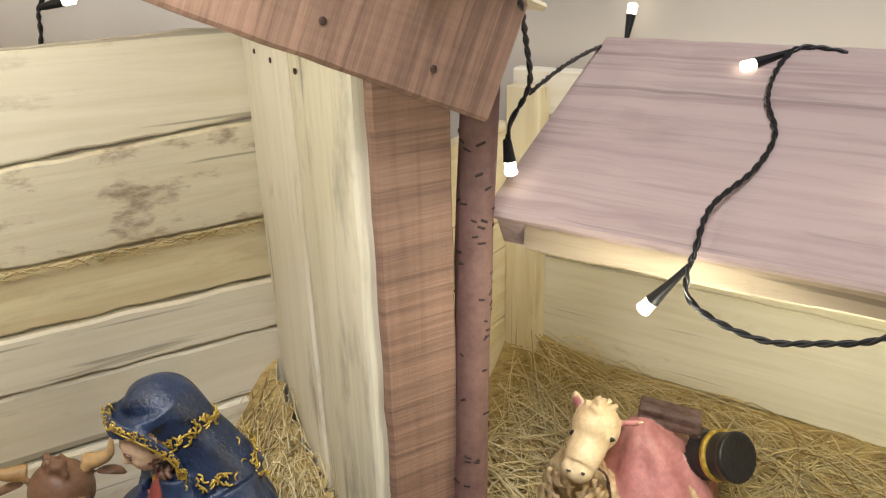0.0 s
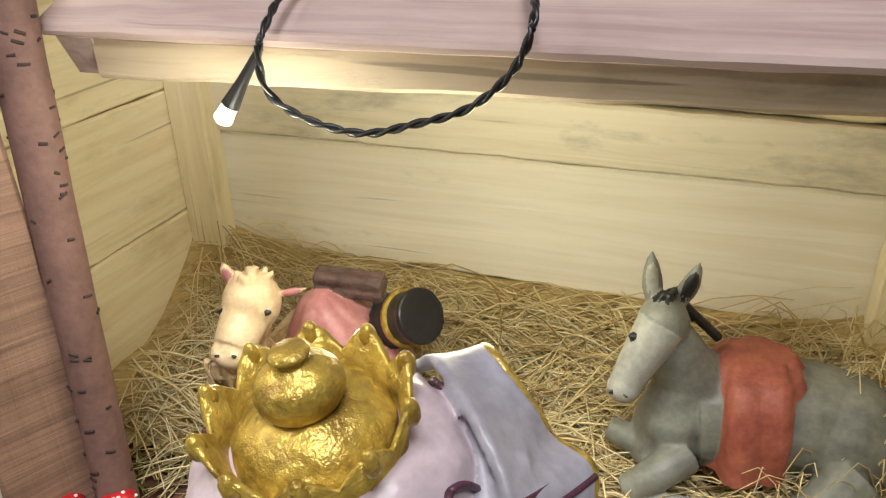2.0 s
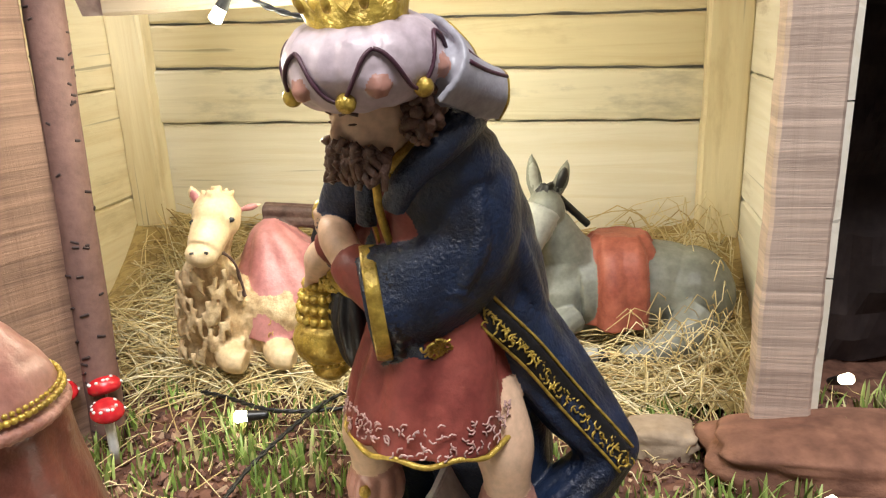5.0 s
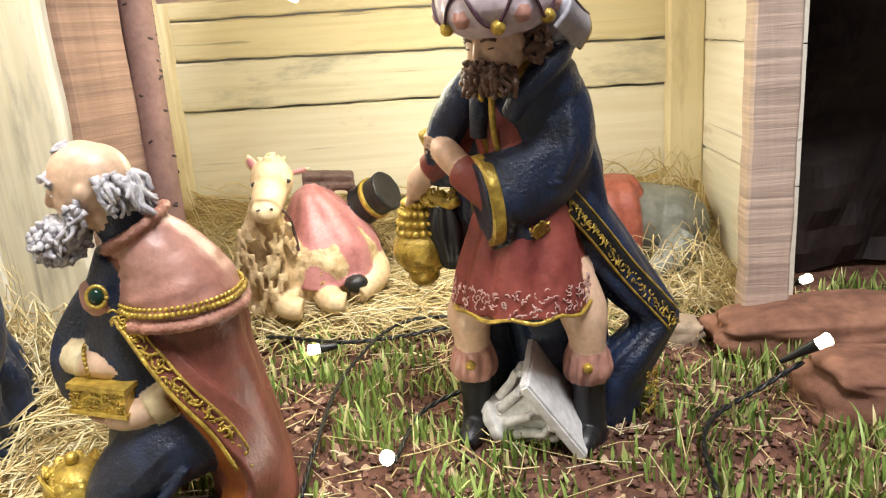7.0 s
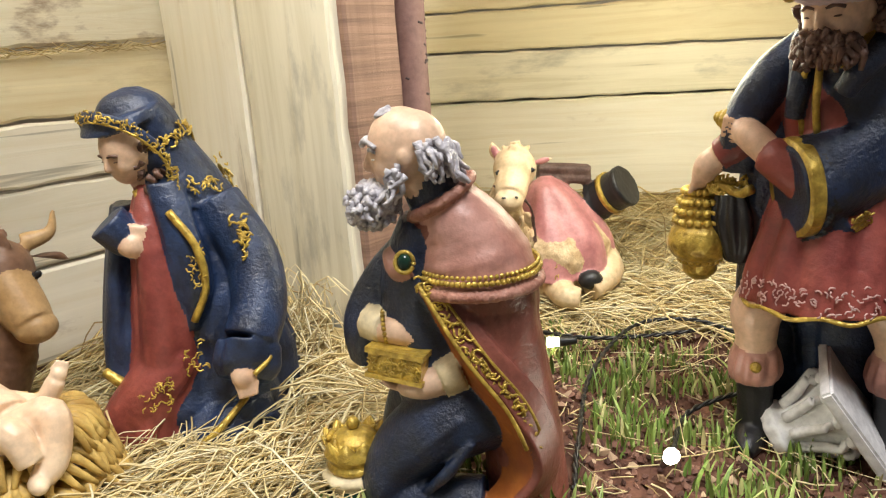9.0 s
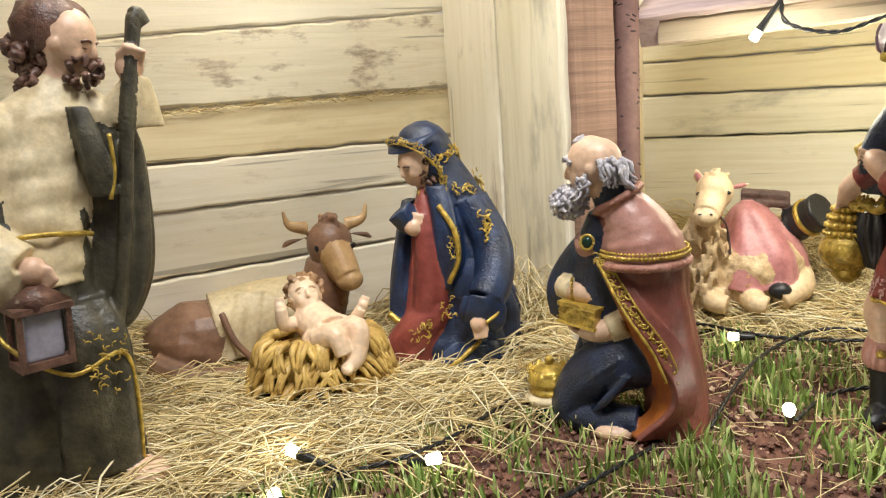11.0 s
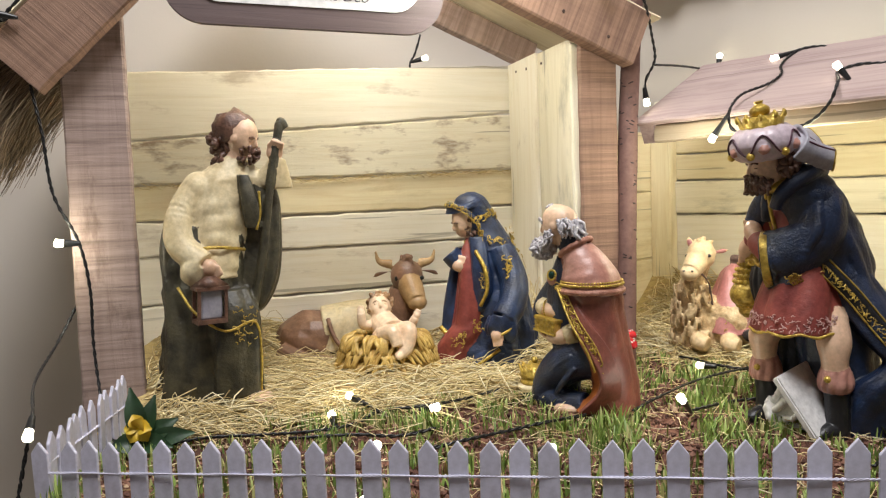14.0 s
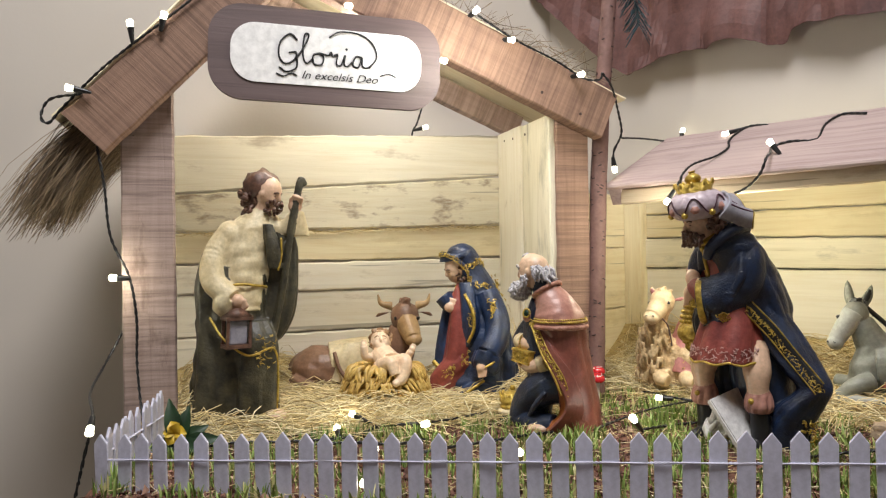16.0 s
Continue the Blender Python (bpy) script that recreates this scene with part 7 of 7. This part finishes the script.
rnd = random.Random(77)
lines, radii = [], []
while len(lines) < 12500:
    x, y = rnd.uniform(-0.50, 0.52), rnd.uniform(0.05, 0.62)
    if not straw_here(x, y):
        continue
    b = T.inverted() @ Vector((x, y, 0))
    in_shed = (S.inverted() @ Vector((x, y, 0))).x > 0.02
    main = radians(-35 if in_shed else 24)
    a = main + rnd.gauss(0, 0.55) + (math.pi if rnd.random() < 0.5 else 0)
    L = rnd.uniform(0.025, 0.10)
    bend = rnd.gauss(0, 0.5)
    lift = abs(rnd.gauss(0, 0.006))
    tilt = rnd.gauss(0, 0.05)
    p, pts = Vector((x, y, 0)), []
    ok = True
    for i in range(5):
        f = i / 4
        h = bed_height(p.x, p.y)
        pts.append(Vector((p.x, p.y, h + 0.0022 + lift * (0.4 + math.sin(math.pi * f)) + max(0, tilt * (f - 0.3) * L * 2))))
        a += bend / 4
        p = p + Vector((math.cos(a), math.sin(a), 0)) * L / 4
        aa, bb_ = S.inverted() @ p, T.inverted() @ p
        if (not in_shed and (aa.x > -0.003 or aa.x < -0.445 or aa.y > 0.178)) or (in_shed and (bb_.y > -0.002 or bb_.x < -0.03 or bb_.x > 0.435)):
            ok = False
    if ok:
        lines.append(pts)
        radii.append(rnd.uniform(0.00035, 0.00085))
# scattered bits on the soil
while len(lines) < 14200:
    x, y = rnd.uniform(-0.40, 0.55), rnd.uniform(-0.05, 0.44)
    if straw_here(x, y) or not soil_here(x, y):
        continue
    a, L = rnd.uniform(0, 6.28), rnd.choice((0.006, 0.008, 0.012, 0.018, 0.04))
    d = Vector((math.cos(a), math.sin(a), rnd.uniform(-0.1, 0.25)))
    lines.append([Vector((x, y, 0.002 + rnd.uniform(0, 0.004))) + d * L * f for f in (0, 0.5, 1)])
    radii.append(rnd.uniform(0.0003, 0.0006))
# loose ends standing up against partition and shed corner
for k in range(420):
    if k % 2:
        u, v = -rnd.uniform(0.006, 0.05), rnd.uniform(0.0, 0.16)
        p = at(S, u, v, 0)
        d = at(S, rnd.uniform(-0.4, 0.25), rnd.uniform(-0.8, 0.4), 0) - at(S, 0, 0, 0)
        lim = lambda q: (S.inverted() @ q).x < -0.003
    else:
        u, v = rnd.uniform(0.36, 0.43), rnd.uniform(-0.17, -0.02)
        p = at(T, u, v, 0)
        d = at(T, rnd.uniform(-0.8, 0.3), rnd.uniform(-0.6, 0.3), 0) - at(T, 0, 0, 0)
        lim = lambda q: (T.inverted() @ q).x < 0.436
    h, L, top = bed_height(p.x, p.y), rnd.uniform(0.03, 0.07), rnd.uniform(0.015, 0.045)
    pts = [p + d * L * f + Vector((0, 0, h + top * math.sin(math.pi * (0.15 + 0.6 * f)))) for f in (0, 0.3, 0.6, 1.0)]
    if all(lim(q) for q in pts):
        lines.append(pts)
        radii.append(rnd.uniform(0.0003, 0.0007))
strands("straw", lines, radii, M_STRAW, "loose dry golden straw strewn in stable and shed", "straw")

# frayed wood fibres along a plank edge at the back of the stable
lines, radii = [], []
for k in range(260):
    u = -rnd.uniform(0.0, 0.30) if k % 4 else -rnd.uniform(0.34, 0.44)
    z = 0.2245 + (0.2165 - 0.2245) * (-u / 0.44)
    c = at(S, u, 0.1785, z + rnd.uniform(-0.0015, 0.001))
    d = (at(S, rnd.choice((-1, 1)), rnd.uniform(-0.35, -0.05), 0) - at(S, 0, 0, 0)).normalized()
    L = rnd.uniform(0.006, 0.022)
    lines.append([c + d * L * f + Vector((0, 0, 0.004 * math.sin(3 * f + k) * f)) for f in (0, 0.35, 0.7, 1.0)])
    radii.append(rnd.uniform(0.00025, 0.0006))
strands("wood_fibres", lines, radii, M_STRAW, "frayed pale wood fibres along a plank edge", "wood fibres")

# roof thatch: bristles under the left eave, wisps on the right slope
lines, radii = [], []
for k in range(1500):
    c = at(S, -0.505 + rnd.uniform(-0.03, 0.012), rnd.uniform(0.0, 0.16), 0.325 + rnd.uniform(-0.02, 0.012))
    d = at(S, -0.70 + rnd.gauss(0, 0.10), rnd.gauss(-0.10, 0.12), 0) - at(S, 0, 0, 0)
    L = rnd.uniform(0.05, 0.105)
    lines.append([c + d * L * f + Vector((0, 0, -L * (0.50 * f + 0.45 * f * f) + 0.0)) + Vector((rnd.gauss(0, 0.002), rnd.gauss(0, 0.002), rnd.gauss(0, 0.002))) for f in (-0.3, 0, 0.35, 0.7, 1.0)])
    radii.append(rnd.uniform(0.0003, 0.0007))
strands("thatch", lines, radii, M_BROOM, "grey-brown bristle thatch sticking out under the roof edge", "thatch")
lines, radii = [], []
for k in range(420):
    f = rnd.uniform(0, 1)
    c = at(S, 0.085 - 0.40 * f, rnd.uniform(-0.018, 0.10), 0.392 + 0.40 * f * 0.437 + rnd.uniform(0, 0.006))
    d = Vector((rnd.gauss(0, 1), rnd.gauss(0, 0.6), rnd.gauss(0.05, 0.25))).normalized()
    L = rnd.uniform(0.02, 0.07)
    lines.append([c + d * L * q + Vector((0, 0, 0.006 * math.sin(3 * q))) for q in (-0.5, 0, 0.5)])
    radii.append(rnd.uniform(0.0003, 0.0006))
strands("roof_straw", lines, radii, M_BROOM, "wisps of dry straw lying on the stable roof", "straw")


verts, faces = [], []
made = 0
while made < 10500:
    x, y = rnd.uniform(-0.40, 0.62), rnd.uniform(-0.05, 0.46)
    if not soil_here(x, y):
        continue
    clump = noise.noise(Vector((x * 22, y * 22, 5))) + 0.5 * noise.noise(Vector((x * 60, y * 60, 1)))
    if clump < rnd.uniform(-0.40, 0.55):
        continue
    made += 1
    h, w = rnd.uniform(0.004, 0.013) * (1.15 + clump * 0.6), rnd.uniform(0.0006, 0.0013)
    if x > 0.38 and y > 0.1:
        h *= 1.8
    a, lean = rnd.uniform(0, 6.28), rnd.gauss(0, 0.35)
    s = Vector((math.cos(a), math.sin(a), 0))
    t_ = Vector((-math.sin(a), math.cos(a), 0)) * lean
    base = len(verts)
    for f, k in ((0, 0.8), (0.45, 1.0), (0.8, 0.65)):
        c = Vector((x, y, -0.001)) + t_ * h * f * f + Vector((0, 0, h * f))
        bow = Vector((-s.y, s.x, 0)) * w * 0.5
        verts += [c - s * w * k, c + bow * k, c + s * w * k]
    verts.append(Vector((x, y, -0.001 + h)) + t_ * h)
    for i in (0, 3):
        faces += [(base + i, base + i + 1, base + i + 4, base + i + 3), (base + i + 1, base + i + 2, base + i + 5, base + i + 4)]
    faces += [(base + 6, base + 7, base + 9), (base + 7, base + 8, base + 9)]
me = bpy.data.meshes.new("grass")
me.from_pydata(verts, [], faces)
me.materials.append(M_GRASS)
me.shade_smooth()
tagged(new("grass", me), "short fresh green grass sprouting from the soil", "grass", "", "stuff")

verts, faces = [], []
made = 0
while made < 15000:
    x, y = rnd.uniform(-0.40, 0.62), rnd.uniform(-0.055, 0.46)
    if not soil_here(x, y):
        continue
    made += 1
    r = rnd.uniform(0.0008, 0.0024) * (1.7 if rnd.random() < 0.08 else 1)
    base = len(verts)
    c = Vector((x, y, rnd.uniform(0, 0.002) + 0.004 * noise.noise(Vector((x, y, 0)) * 18)))
    for d in ((1, 0, 0), (-1, 0, 0), (0, 1, 0), (0, -1, 0), (0, 0, 1), (0, 0, -1)):
        verts.append(c + Vector(d) * r * rnd.uniform(0.5, 1.5) + Vector((rnd.uniform(-1, 1), rnd.uniform(-1, 1), rnd.uniform(-1, 1))) * r * 0.4)
    for q in ((0, 2, 4), (2, 1, 4), (1, 3, 4), (3, 0, 4), (2, 0, 5), (1, 2, 5), (3, 1, 5), (0, 3, 5)):
        faces.append(tuple(base + k for k in q))
me = bpy.data.meshes.new("soil_crumbs")
me.from_pydata(verts, [], faces)
me.materials.append(M_CRUMB)
tagged(new("soil_crumbs", me), "loose brown crumbs of potting soil", "soil", "", "stuff")
